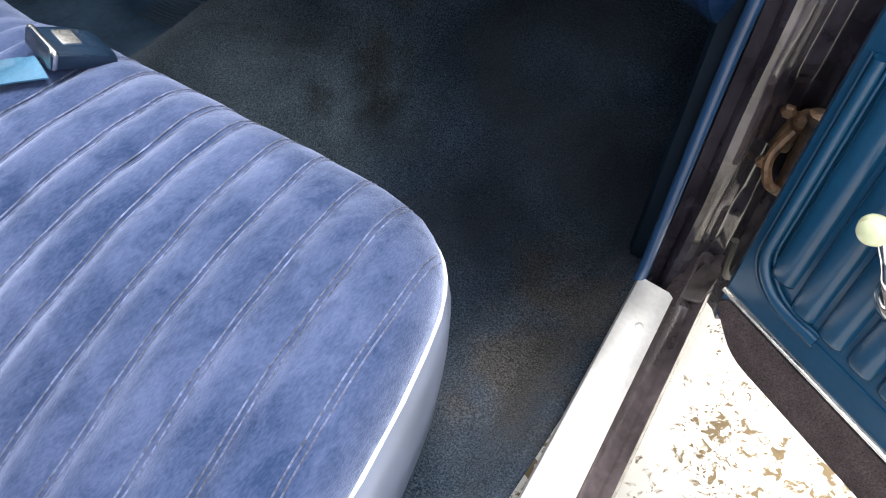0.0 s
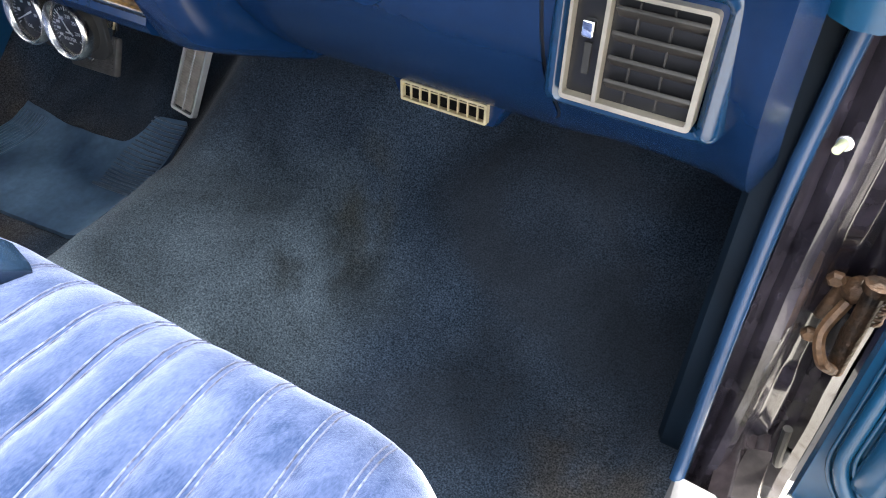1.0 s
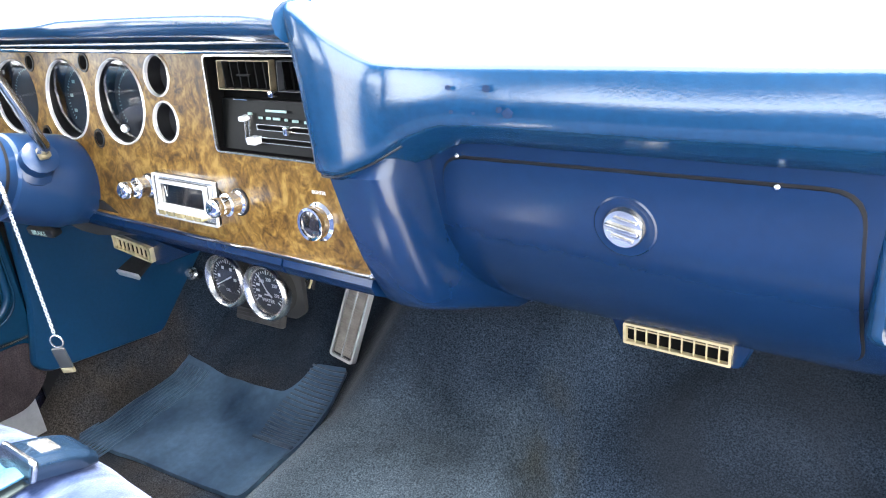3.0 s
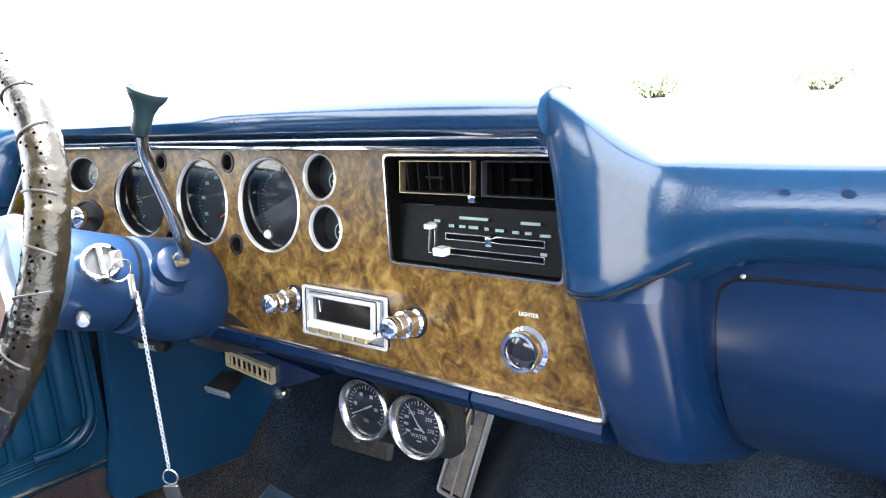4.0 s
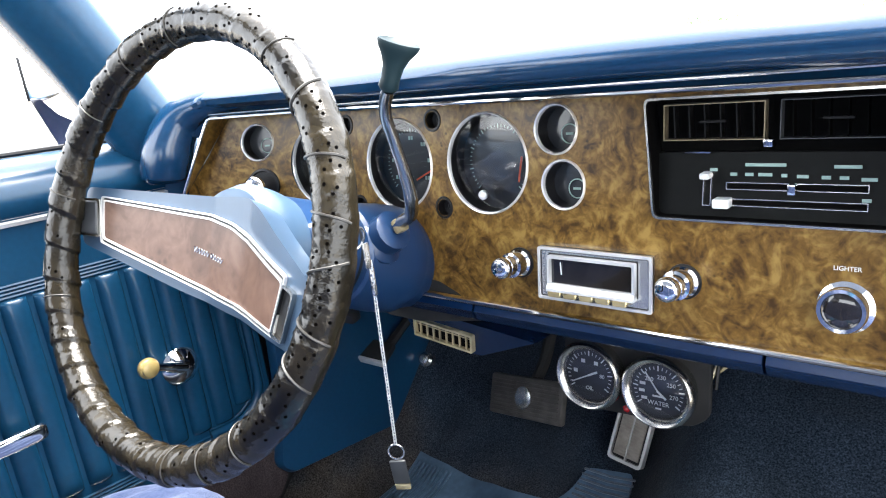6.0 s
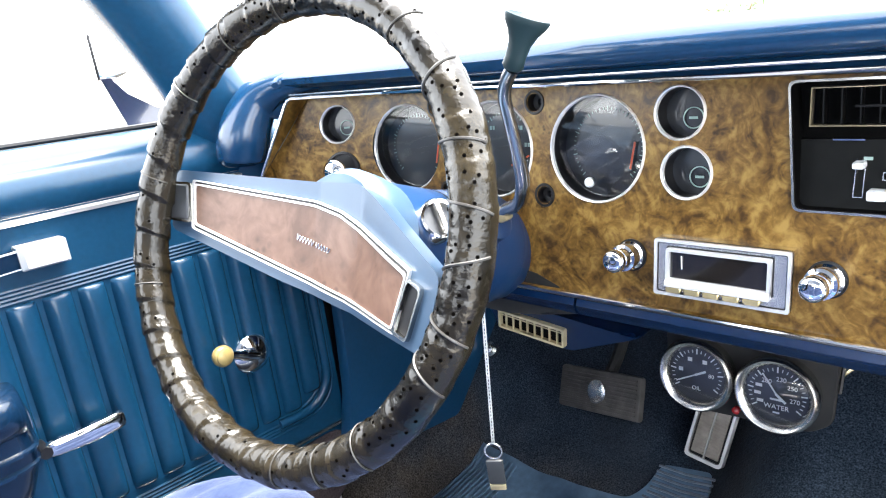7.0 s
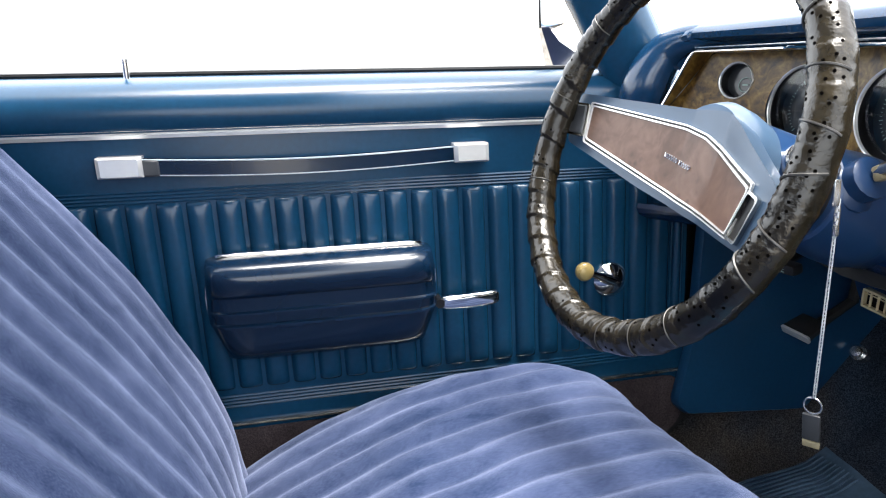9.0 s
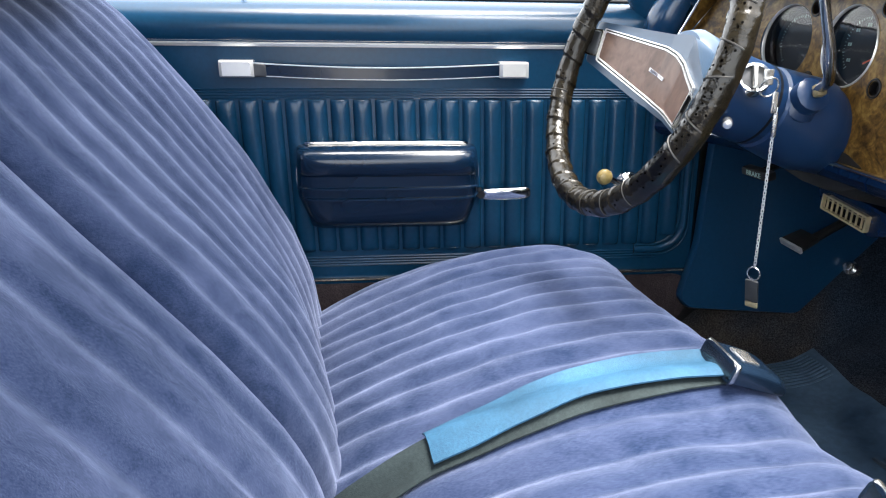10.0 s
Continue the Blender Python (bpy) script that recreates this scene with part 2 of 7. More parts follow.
VELOUR = pile_cloth("velour", (0.0105, 0.0217, 0.058), (0.0465, 0.0625, 0.1245), (0.608, 0.685, 0.948))
PIPING = mat("pale_vinyl_piping", (0.46, 0.50, 0.54), 0.35, var=[(40, 0.1, 2)])
SKIRT = mat("pale_blue_vinyl", (0.105, 0.125, 0.18), 0.42, var=[(12, 0.15, 3)], bump=[(500, 0.15, 0.0006)])
DASH = mat("blue_dash_vinyl", (0.0030, 0.0250, 0.066), 0.185, var=[(6, 0.12, 3), (160, 0.08, 2)], bump=[(520, 0.16, 0.0005), (210, 0.10, 0.0007), (30, 0.03, 0.002)], spec=0.66)
# Same vinyl as DASH, painted paler to stand in for windscreen sunlight.
TOPVINYL = mat("sunlit_painted_dash_vinyl", (0.075, 0.135, 0.225), 0.5, sheen=0.5, var=[(6, 0.15, 3), (160, 0.08, 2)], bump=[(420, 0.25, 0.0006)])
DASHMETAL = mat("blue_painted_dash_steel", (0.0020, 0.0130, 0.045), 0.25, var=[(5, 0.12, 3), (90, 0.06, 2)], bump=[(300, 0.05, 0.0004)], spec=0.42)
DOORVINYL = mat("teal_blue_door_vinyl", (0.0046, 0.040, 0.088), 0.26, var=[(5, 0.16, 3), (140, 0.06, 2)], bump=[(500, 0.10, 0.0005), (26, 0.05, 0.002)], spec=0.42)
ARMVINYL = mat("dark_blue_armrest_vinyl", (0.0024, 0.0125, 0.032), 0.20, coat=0.12, var=[(7, 0.14, 3)], bump=[(400, 0.06, 0.0004)], spec=0.5)
def cut_pile(name, dark, light, warm):
    """Cut-pile carpet: tufts, brushed patches, a few warm worn areas and light painted on the hump."""
    m = mat(name, dark, 0.95, spec=0.05, sheen=0.15, bump=[(420, 0.5, 0.002), (90, 0.3, 0.003)])
    nt = m.node_tree
    b = nt.nodes["Principled BSDF"]
    tc = nt.nodes.new("ShaderNodeTexCoord")

    def noise_range(scale, detail, lo, hi, dist=0.0):
        nz = nt.nodes.new("ShaderNodeTexNoise")
        nz.inputs["Scale"].default_value, nz.inputs["Detail"].default_value, nz.inputs["Distortion"].default_value = scale, detail, dist
        nt.links.new(tc.outputs["Object"], nz.inputs["Vector"])
        r = nt.nodes.new("ShaderNodeMapRange")
        r.inputs["From Min"].default_value, r.inputs["From Max"].default_value = lo, hi
        nt.links.new(nz.outputs["Fac"], r.inputs["Value"])
        return r.outputs["Result"]

    def blend(fac, a, c, mode="MIX"):
        mx = nt.nodes.new("ShaderNodeMix")
        mx.data_type, mx.blend_type = "RGBA", mode
        if isinstance(fac, float):
            mx.inputs["Factor"].default_value = fac
        else:
            nt.links.new(fac, mx.inputs["Factor"])
        for key, v in (("A", a), ("B", c)):
            if isinstance(v, tuple):
                mx.inputs[key].default_value = (*v, 1)
            else:
                nt.links.new(v, mx.inputs[key])
        return mx.outputs["Result"]

    def band(axis, lo0, lo1, hi0, hi1, wobble):
        """A patch with ragged edges along one axis."""
        sp = nt.nodes.new("ShaderNodeSeparateXYZ")
        nt.links.new(tc.outputs["Object"], sp.inputs[0])
        ad = nt.nodes.new("ShaderNodeMath")
        ad.operation = "MULTIPLY_ADD"
        ad.inputs[1].default_value = wobble
        nz = nt.nodes.new("ShaderNodeTexNoise")
        nz.inputs["Scale"].default_value, nz.inputs["Detail"].default_value = 7.0, 6.0
        nt.links.new(tc.outputs["Object"], nz.inputs["Vector"])
        nt.links.new(nz.outputs["Fac"], ad.inputs[0])
        nt.links.new(sp.outputs[axis], ad.inputs[2])
        outs = []
        for a, c in ((lo0, lo1), (hi1, hi0)):
            r = nt.nodes.new("ShaderNodeMapRange")
            r.interpolation_type = "SMOOTHSTEP"
            r.inputs["From Min"].default_value, r.inputs["From Max"].default_value = a + wobble / 2, c + wobble / 2
            nt.links.new(ad.outputs[0], r.inputs["Value"])
            outs.append(r.outputs["Result"])
        return times(*outs)

    def times(a, c):
        mu = nt.nodes.new("ShaderNodeMath")
        mu.operation = "MULTIPLY"
        nt.links.new(a, mu.inputs[0])
        nt.links.new(c, mu.inputs[1])
        return mu.outputs[0]

    tuft = noise_range(420, 3.0, 0.31, 0.69)
    brushed = noise_range(4.5, 9.0, 0.36, 0.66, 0.4)
    worn = noise_range(3.1, 5.0, 0.48, 0.64, 0.6)
    col = blend(tuft, dark, light)
    col = blend(worn, col, warm)
    # paler pile painted where light falls on the hump, a dusty heel mark and a brown spill along the crease
    hump_light = times(band("X", -0.30, -0.20, 0.14, 0.36, 0.14), band("Y", 0.30, 0.42, 0.76, 1.00, 0.14))
    col = blend(hump_light, col, blend(tuft, (0.054, 0.072, 0.090), (0.110, 0.138, 0.160)))
    heel = times(times(band("X", 0.54, 0.62, 0.76, 0.80, 0.10), band("Y", 0.42, 0.52, 0.76, 0.88, 0.14)), noise_range(11, 8.0, 0.30, 0.56))
    col = blend(heel, col, blend(tuft, (0.019, 0.0195, 0.0205), (0.049, 0.0465, 0.0460)))
    tread = times(times(band("X", -0.90, -0.85, -0.40, -0.30, 0.06), band("Y", 0.40, 0.50, 0.88, 0.98, 0.10)), noise_range(6, 7.0, 0.30, 0.60))
    col = blend(tread, col, blend(tuft, (0.030, 0.025, 0.022), (0.075, 0.064, 0.056)))
    spill = times(times(band("X", 0.125, 0.165, 0.190, 0.235, 0.07), band("Y", 0.66, 0.78, 0.96, 1.08, 0.08)), noise_range(14, 8.0, 0.38, 0.66))
    col = blend(spill, col, blend(tuft, (0.017, 0.020, 0.022), (0.046, 0.050, 0.049)))
    soft = nt.nodes.new("ShaderNodeMapRange")
    soft.inputs["To Min"].default_value, soft.inputs["To Max"].default_value = 0.62, 1.38
    nt.links.new(brushed, soft.inputs["Value"])
    grain = nt.nodes.new("ShaderNodeMapRange")
    grain.inputs["To Min"].default_value, grain.inputs["To Max"].default_value = 0.62, 1.38
    nt.links.new(tuft, grain.inputs["Value"])
    both = nt.nodes.new("ShaderNodeMath")
    both.operation = "MULTIPLY"
    nt.links.new(soft.outputs["Result"], both.inputs[0])
    nt.links.new(grain.outputs["Result"], both.inputs[1])
    col = blend(1.0, col, both.outputs[0], "MULTIPLY")
    nt.links.new(col, b.inputs["Base Color"])
    return m


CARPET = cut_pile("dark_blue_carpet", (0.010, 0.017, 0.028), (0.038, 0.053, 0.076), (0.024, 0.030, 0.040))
DOORCARPET = mat("brown_black_carpet_strip", (0.054, 0.041, 0.043), 0.9, var=[(30, 0.3, 4), (400, 0.4, 2)], bump=[(500, 0.8, 0.003)], spec=0.2)
WOOD = burl("burl_veneer", (0.040, 0.019, 0.0045), (0.135, 0.072, 0.0145), (0.265, 0.165, 0.045), 20.0, 0.32, 0.12)
WALNUT = burl("walnut_inlay", (0.085, 0.044, 0.028), (0.122, 0.066, 0.044), (0.160, 0.092, 0.063), 11.0, 0.42, 0.1)
CHROME = mat("chrome", (0.82, 0.82, 0.82), 0.09, 1.0, var=[(30, 0.06, 3)])
CHROMEWORN = mat("worn_chrome", (0.62, 0.60, 0.56), 0.24, 1.0, var=[(40, 0.25, 4)], bump=[(200, 0.08, 0.0004)])
BRASSY = mat("yellowed_chrome_plastic", (0.30, 0.25, 0.16), 0.30, 0.6, var=[(60, 0.25, 3)])
BLACK = mat("black_plastic", (0.0065, 0.0065, 0.0075), 0.4, var=[(20, 0.25, 3)], bump=[(300, 0.08, 0.0004)], spec=0.35)
BLACKMATT = mat("black_crackle_paint", (0.010, 0.010, 0.010), 0.75, var=[(30, 0.3, 3)], bump=[(250, 0.3, 0.0008)])
GREYPLASTIC = mat("dark_grey_plastic", (0.05, 0.053, 0.058), 0.4, var=[(20, 0.2, 3)])
DUSTSLAT = mat("dusty_brown_slat", (0.017, 0.0148, 0.0128), 0.6, var=[(40, 0.4, 4), (300, 0.2, 2)])
DIAL = mat("dark_dial_behind_glass", (0.010, 0.012, 0.016), 0.5, coat=0.7, var=[(18, 0.35, 3)])
WHITE = mat("white_marking", (0.75, 0.76, 0.74), 0.5)
GREENMARK = mat("pale_green_marking", (0.30, 0.42, 0.38), 0.6)
ORANGE = mat("orange_needle", (0.75, 0.10, 0.03), 0.4)
REDLENS = mat("red_lens", (0.45, 0.01, 0.015), 0.15, coat=1.0)
LEATHER = mat("dark_worn_leather", (0.0046, 0.0041, 0.0033), 0.21, var=[(11, 0.5, 4), (120, 0.35, 3)], second=(0.0165, 0.0130, 0.0072), bump=[(45, 0.35, 0.005), (110, 0.4, 0.0025), (600, 0.25, 0.0006)], spec=0.44)
HOLE = mat("dark_punched_hole", (0.0015, 0.0013, 0.0012), 0.9, spec=0.0)
LACE = mat("dark_lace", (0.045, 0.043, 0.040), 0.4, var=[(60, 0.3, 3)])
COLUMN = mat("blue_painted_column", (0.008, 0.030, 0.085), 0.30, var=[(9, 0.1, 3)], bump=[(350, 0.06, 0.0004)])
HUBPAINT = mat("pale_blue_hub_vinyl", (0.042, 0.078, 0.130), 0.32, var=[(12, 0.12, 3)], bump=[(400, 0.1, 0.0004)])
LEVERROD = mat("dull_dark_chrome", (0.34, 0.34, 0.34), 0.22, 1.0, var=[(40, 0.25, 4)])
KNOB = mat("teal_lever_plastic", (0.0095, 0.023, 0.028), 0.45, var=[(20, 0.15, 2)], spec=0.25)
MAT = mat("smeared_blue_rubber", (0.011, 0.036, 0.090), 0.30, var=[(7, 0.5, 5), (90, 0.15, 3)], second=(0.078, 0.125, 0.180), bump=[(300, 0.1, 0.0006)])
MATPALE = mat("pale_ribbed_rubber", (0.060, 0.078, 0.105), 0.35, var=[(9, 0.4, 4), (90, 0.2, 3)])
RUBBER = mat("black_pedal_rubber", (0.016, 0.015, 0.014), 0.6, var=[(60, 0.3, 3)])
PEDALRUBBER = mat("worn_brown_pedal_rubber", (0.26, 0.23, 0.20), 0.5, var=[(50, 0.3, 3)], bump=[(400, 0.1, 0.0005)])
PAINT = mat("dark_navy_body_paint", (0.010, 0.011, 0.026), 0.16, coat=1.0, var=[(6, 0.4, 4), (60, 0.2, 3)], bump=[(14, 0.03, 0.003)])
JAMB = mat("grimy_navy_jamb_paint", (0.0030, 0.0038, 0.0125), 0.22, coat=0.7, var=[(9, 0.7, 5), (50, 0.4, 4)], second=(0.034, 0.029, 0.038), bump=[(8, 0.16, 0.010), (120, 0.08, 0.001)], spec=0.45)
SILVER = mat("satin_silver", (0.90, 0.89, 0.87), 0.30, 0.6, var=[(30, 0.08, 3)])
CREAM = mat("yellowed_bright_plastic", (0.36, 0.32, 0.25), 0.28, 0.6, var=[(40, 0.2, 3)])
SEAM = mat("pale_seam_pile", (0.054, 0.066, 0.120), 0.9, sheen=0.25, var=[(60, 0.5, 3), (260, 0.6, 3)])
GRIME = mat("grimy_primer", (0.035, 0.028, 0.028), 0.5, var=[(16, 0.5, 5), (120, 0.3, 3)], bump=[(90, 0.3, 0.002)])
RADIOFACE = mat("bright_silver_radio_face", (0.88, 0.87, 0.84), 0.24, 0.55, var=[(30, 0.06, 3)])
SMOKE = mat("dark_tuning_window", (0.012, 0.010, 0.009), 0.10, coat=0.6, var=[(30, 0.3, 3)])
GUNMETAL = mat("bright_satin_plate", (0.62, 0.62, 0.62), 0.20, 0.75, var=[(20, 0.15, 3)])
SATINBLACK = mat("worn_satin_black_face", (0.0030, 0.0034, 0.0032), 0.48, 0.0, var=[(14, 0.5, 5), (120, 0.25, 3)], bump=[(200, 0.06, 0.0004)], spec=0.12)
VENTFRAME = mat("yellowed_vent_frame", (0.74, 0.62, 0.38), 0.26, 0.6, var=[(60, 0.2, 3)])
# Brighter copy of the dash and door vinyl, foot-well light put into its colour.
KICKVINYL = mat("light_lifted_kick_vinyl", (0.0078, 0.049, 0.115), 0.31, var=[(5, 0.18, 3), (140, 0.06, 2)], bump=[(500, 0.10, 0.0005), (26, 0.05, 0.002)], spec=0.5)
VOID = mat("matt_black_duct", (0.0016, 0.0016, 0.0016), 0.8, var=[(30, 0.3, 3)], spec=0.06)
VANE = mat("black_louvre_plastic", (0.0045, 0.0045, 0.0045), 0.5, var=[(30, 0.3, 3)], spec=0.2)
COLLAR = mat("cream_lever_collar", (0.22, 0.18, 0.10), 0.4, var=[(80, 0.3, 3)])
BUTTON = mat("brassy_push_button", (0.62, 0.50, 0.26), 0.25, 0.7, var=[(60, 0.2, 3)])
ROCKER = mat("mauve_grey_rocker_paint", (0.046, 0.037, 0.040), 0.18, coat=0.4, var=[(8, 0.4, 5), (70, 0.3, 3)])
PADRUBBER = mat("dusty_black_pedal_rubber", (0.075, 0.069, 0.065), 0.55, var=[(40, 0.4, 3)])
RUST = mat("rusty_hinge_steel", (0.034, 0.028, 0.025), 0.45, metal=0.3, var=[(25, 0.6, 5), (150, 0.4, 3)], second=(0.120, 0.066, 0.034), bump=[(160, 0.6, 0.003), (40, 0.4, 0.004)])
ALU = mat("brushed_aluminium_scuff_plate", (0.62, 0.61, 0.60), 0.42, 0.6, var=[(12, 0.22, 5), (150, 0.06, 3)], bump=[(120, 0.08, 0.0006)])
WINDLACE = mat("blue_windlace_vinyl", (0.012, 0.036, 0.085), 0.22, var=[(15, 0.15, 3)], bump=[(500, 0.1, 0.0005)])
BELT = mat("light_blue_belt_webbing", (0.030, 0.092, 0.160), 0.6, var=[(9, 0.45, 4), (300, 0.12, 2)], bump=[(700, 0.5, 0.001)], spec=0.2)
BELTDARK = mat("grey_green_belt_webbing", (0.024, 0.034, 0.036), 0.8, var=[(20, 0.3, 3), (300, 0.15, 2)], bump=[(700, 0.5, 0.001)], spec=0.2)
BUCKLE = mat("dark_blue_buckle_shell", (0.007, 0.016, 0.032), 0.22, coat=0.4, var=[(30, 0.2, 3)])
HEADLINER = mat("pale_blue_headliner", (0.28, 0.33, 0.42), 0.85, var=[(8, 0.1, 3)])
IVORY = mat("yellowed_knob_plastic", (0.30, 0.225, 0.085), 0.3, coat=0.3, var=[(60, 0.3, 3)])
CLEARKNOB = mat("pale_green_knob_plastic", (0.55, 0.58, 0.36), 0.25, coat=0.5, var=[(30, 0.15, 3)])
def dusty_ground(name, pale, brown):
    """Pale concrete with a web of brown dirt in its cracks."""
    m = mat(name, pale, 0.9, bump=[(30, 0.5, 0.01)])
    nt = m.node_tree
    tc = nt.nodes.new("ShaderNodeTexCoord")
    n1 = nt.nodes.new("ShaderNodeTexNoise")
    n1.inputs["Scale"].default_value, n1.inputs["Detail"].default_value, n1.inputs["Distortion"].default_value = 42.0, 12.0, 1.2
    n2 = nt.nodes.new("ShaderNodeTexNoise")
    n2.inputs["Scale"].default_value, n2.inputs["Detail"].default_value = 3.0, 4.0
    for n in (n1, n2):
        nt.links.new(tc.outputs["Object"], n.inputs["Vector"])
    mul = nt.nodes.new("ShaderNodeMath")
    mul.operation = "MULTIPLY"
    nt.links.new(n1.outputs["Fac"], mul.inputs[0])
    nt.links.new(n2.outputs["Fac"], mul.inputs[1])
    r = nt.nodes.new("ShaderNodeMapRange")
    r.inputs["From Min"].default_value, r.inputs["From Max"].default_value = 0.270, 0.315
    nt.links.new(mul.outputs[0], r.inputs["Value"])
    mx = nt.nodes.new("ShaderNodeMix")
    mx.data_type = "RGBA"
    mx.inputs["A"].default_value, mx.inputs["B"].default_value = (*pale, 1), (*brown, 1)
    nt.links.new(r.outputs["Result"], mx.inputs["Factor"])
    nt.links.new(mx.outputs["Result"], nt.nodes["Principled BSDF"].inputs["Base Color"])
    return m


GROUND = dusty_ground("pale_cracked_concrete", (0.47, 0.44, 0.39), (0.10, 0.070, 0.034))
# Leaf green paled far past real foliage, so the sunlight sits in the colour.
LEAF = mat("sunlit_painted_leaves", (0.44, 0.55, 0.38), 0.7, var=[(3, 0.25, 3)])
BARK = mat("hedge_stems", (0.10, 0.075, 0.05), 0.9, var=[(20, 0.3, 3)])
DRYLEAF = mat("dry_leaf_litter", (0.115, 0.080, 0.038), 0.8, var=[(30, 0.4, 3)])
def clear_glass(name):
    m = bpy.data.materials.new(name)
    m.use_nodes = True
    nt = m.node_tree
    nt.nodes.remove(nt.nodes["Principled BSDF"])
    see, gl, fr, mx = (nt.nodes.new("ShaderNode" + k) for k in ("BsdfTransparent", "BsdfGlossy", "Fresnel", "MixShader"))
    gl.inputs["Roughness"].default_value = 0.03
    fr.inputs["IOR"].default_value = 1.55
    nt.links.new(fr.outputs[0], mx.inputs[0])
    nt.links.new(see.outputs[0], mx.inputs[1])
    nt.links.new(gl.outputs[0], mx.inputs[2])
    nt.links.new(mx.outputs[0], nt.nodes["Material Output"].inputs["Surface"])
    return m


GLASS = clear_glass("dial_glass")
STEEL = mat("plain_steel", (0.70, 0.70, 0.69), 0.25, 0.9, var=[(60, 0.15, 3)])
# Navy-teal panel, its base colour darkened to carry the foot well's shadow.
KICK = mat("shade_painted_navy_kick_board", (0.0020, 0.0060, 0.012), 0.6, var=[(12, 0.3, 3)], bump=[(300, 0.1, 0.0006)], spec=0.12)
HEADPAD = mat("grey_headrest_vinyl", (0.20, 0.20, 0.22), 0.5, var=[(12, 0.15, 3)])
STAIN = mat("dark_smudge", (0.0018, 0.010, 0.034), 0.5, var=[(200, 0.4, 3)], spec=0.15)

# ---- setting: ground, floor pan, pillars, roof ----
def ground():
    bm = B()
    def f(u, v):
        x, y = mix(-1, 1, u), mix(-1, 1, v)
        x, y = x * abs(x) ** 2.2 * 400, y * abs(y) ** 2.2 * 400
        near = math.exp(-(x * x + y * y) / 30)
        return (x, y, 0.006 * near * noise.noise((x * 6, y * 6, 0)) + 0.01 * noise.noise((x, y, 3)))
    grid(bm, f, 60, 60)
    solo("ground", bm, GROUND, (0, 0, 0), "pale sunlit concrete drive with dry leaf litter", "ground", "structure")
    bm = B()
    rnd = random.Random(5)
    for _ in range(16000):
        x, y = rnd.uniform(0.8, 1.9), rnd.uniform(-0.2, 1.5)
        if noise.noise((x * 9, y * 9, 7)) + 0.6 * noise.noise((x * 30, y * 30, 2)) < 0.10:
            continue
        a, s, t = rnd.uniform(0, 6.3), rnd.uniform(0.0014, 0.0052), rnd.uniform(-0.4, 0.4)
        m = pose(x, y, 0.014, math.degrees(t), math.degrees(rnd.uniform(-0.4, 0.4)), math.degrees(a))
        w = rnd.uniform(0.2, 0.5)
        vs = [bm.verts.new(m @ Vector(p)) for p in ((-s, 0, 0), (-s * 0.3, -s * w, 0.001), (s * 0.5, -s * w * 0.8, 0.002), (s, 0, 0), (s * 0.2, s * w, 0.001), (-s * 0.6, s * w * 0.6, 0.002))]
        bm.faces.new(vs)
    solo("leaf_litter", bm, DRYLEAF, (1.2, 0.6, 0.01), "brown dry leaves scattered on the pale ground", "leaves", "stuff")


def floor_z(x, y):
    hump = (0.07 + 0.05 * step(0.2, 0.85, y)) * math.exp(-(x / (0.222 if x < 0 else 0.18)) ** 6)
    toe = 0.75 * max(0, y - 0.86) ** 1.15
    lump = 0.006 * noise.noise((x * 7, y * 7, 1)) + 0.004 * noise.noise((x * 19, y * 19, 4))
    line = x - mix(0.195, 0.171, (y - 0.85) / 0.25)
    along = step(0.80, 0.90, y) * step(1.17, 1.08, y)
    fold = along * (0.014 * math.exp(-((line + 0.045) / 0.03) ** 2) - 0.018 * math.exp(-(line / 0.022) ** 2))
    return 0.278 + hump + toe + lump + fold + 0.02 * step(0.6, 0.9, y)


def floor():
    bm = B()
    def f(u, v):
        x, y = mix(-0.76, 0.75, u), mix(-1.0, 1.42, v)
        z = floor_z(x, y)
        side = step(0.66, 0.75, x) + step(0.68, 0.76, -x)
        return (x, y, z + 0.05 * side + 0.09 * step(0.66, 0.72, -x) * step(0.6, 0.75, y))
    grid(bm, f, 150, 200)
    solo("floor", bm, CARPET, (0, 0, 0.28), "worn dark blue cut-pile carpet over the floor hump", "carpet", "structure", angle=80)


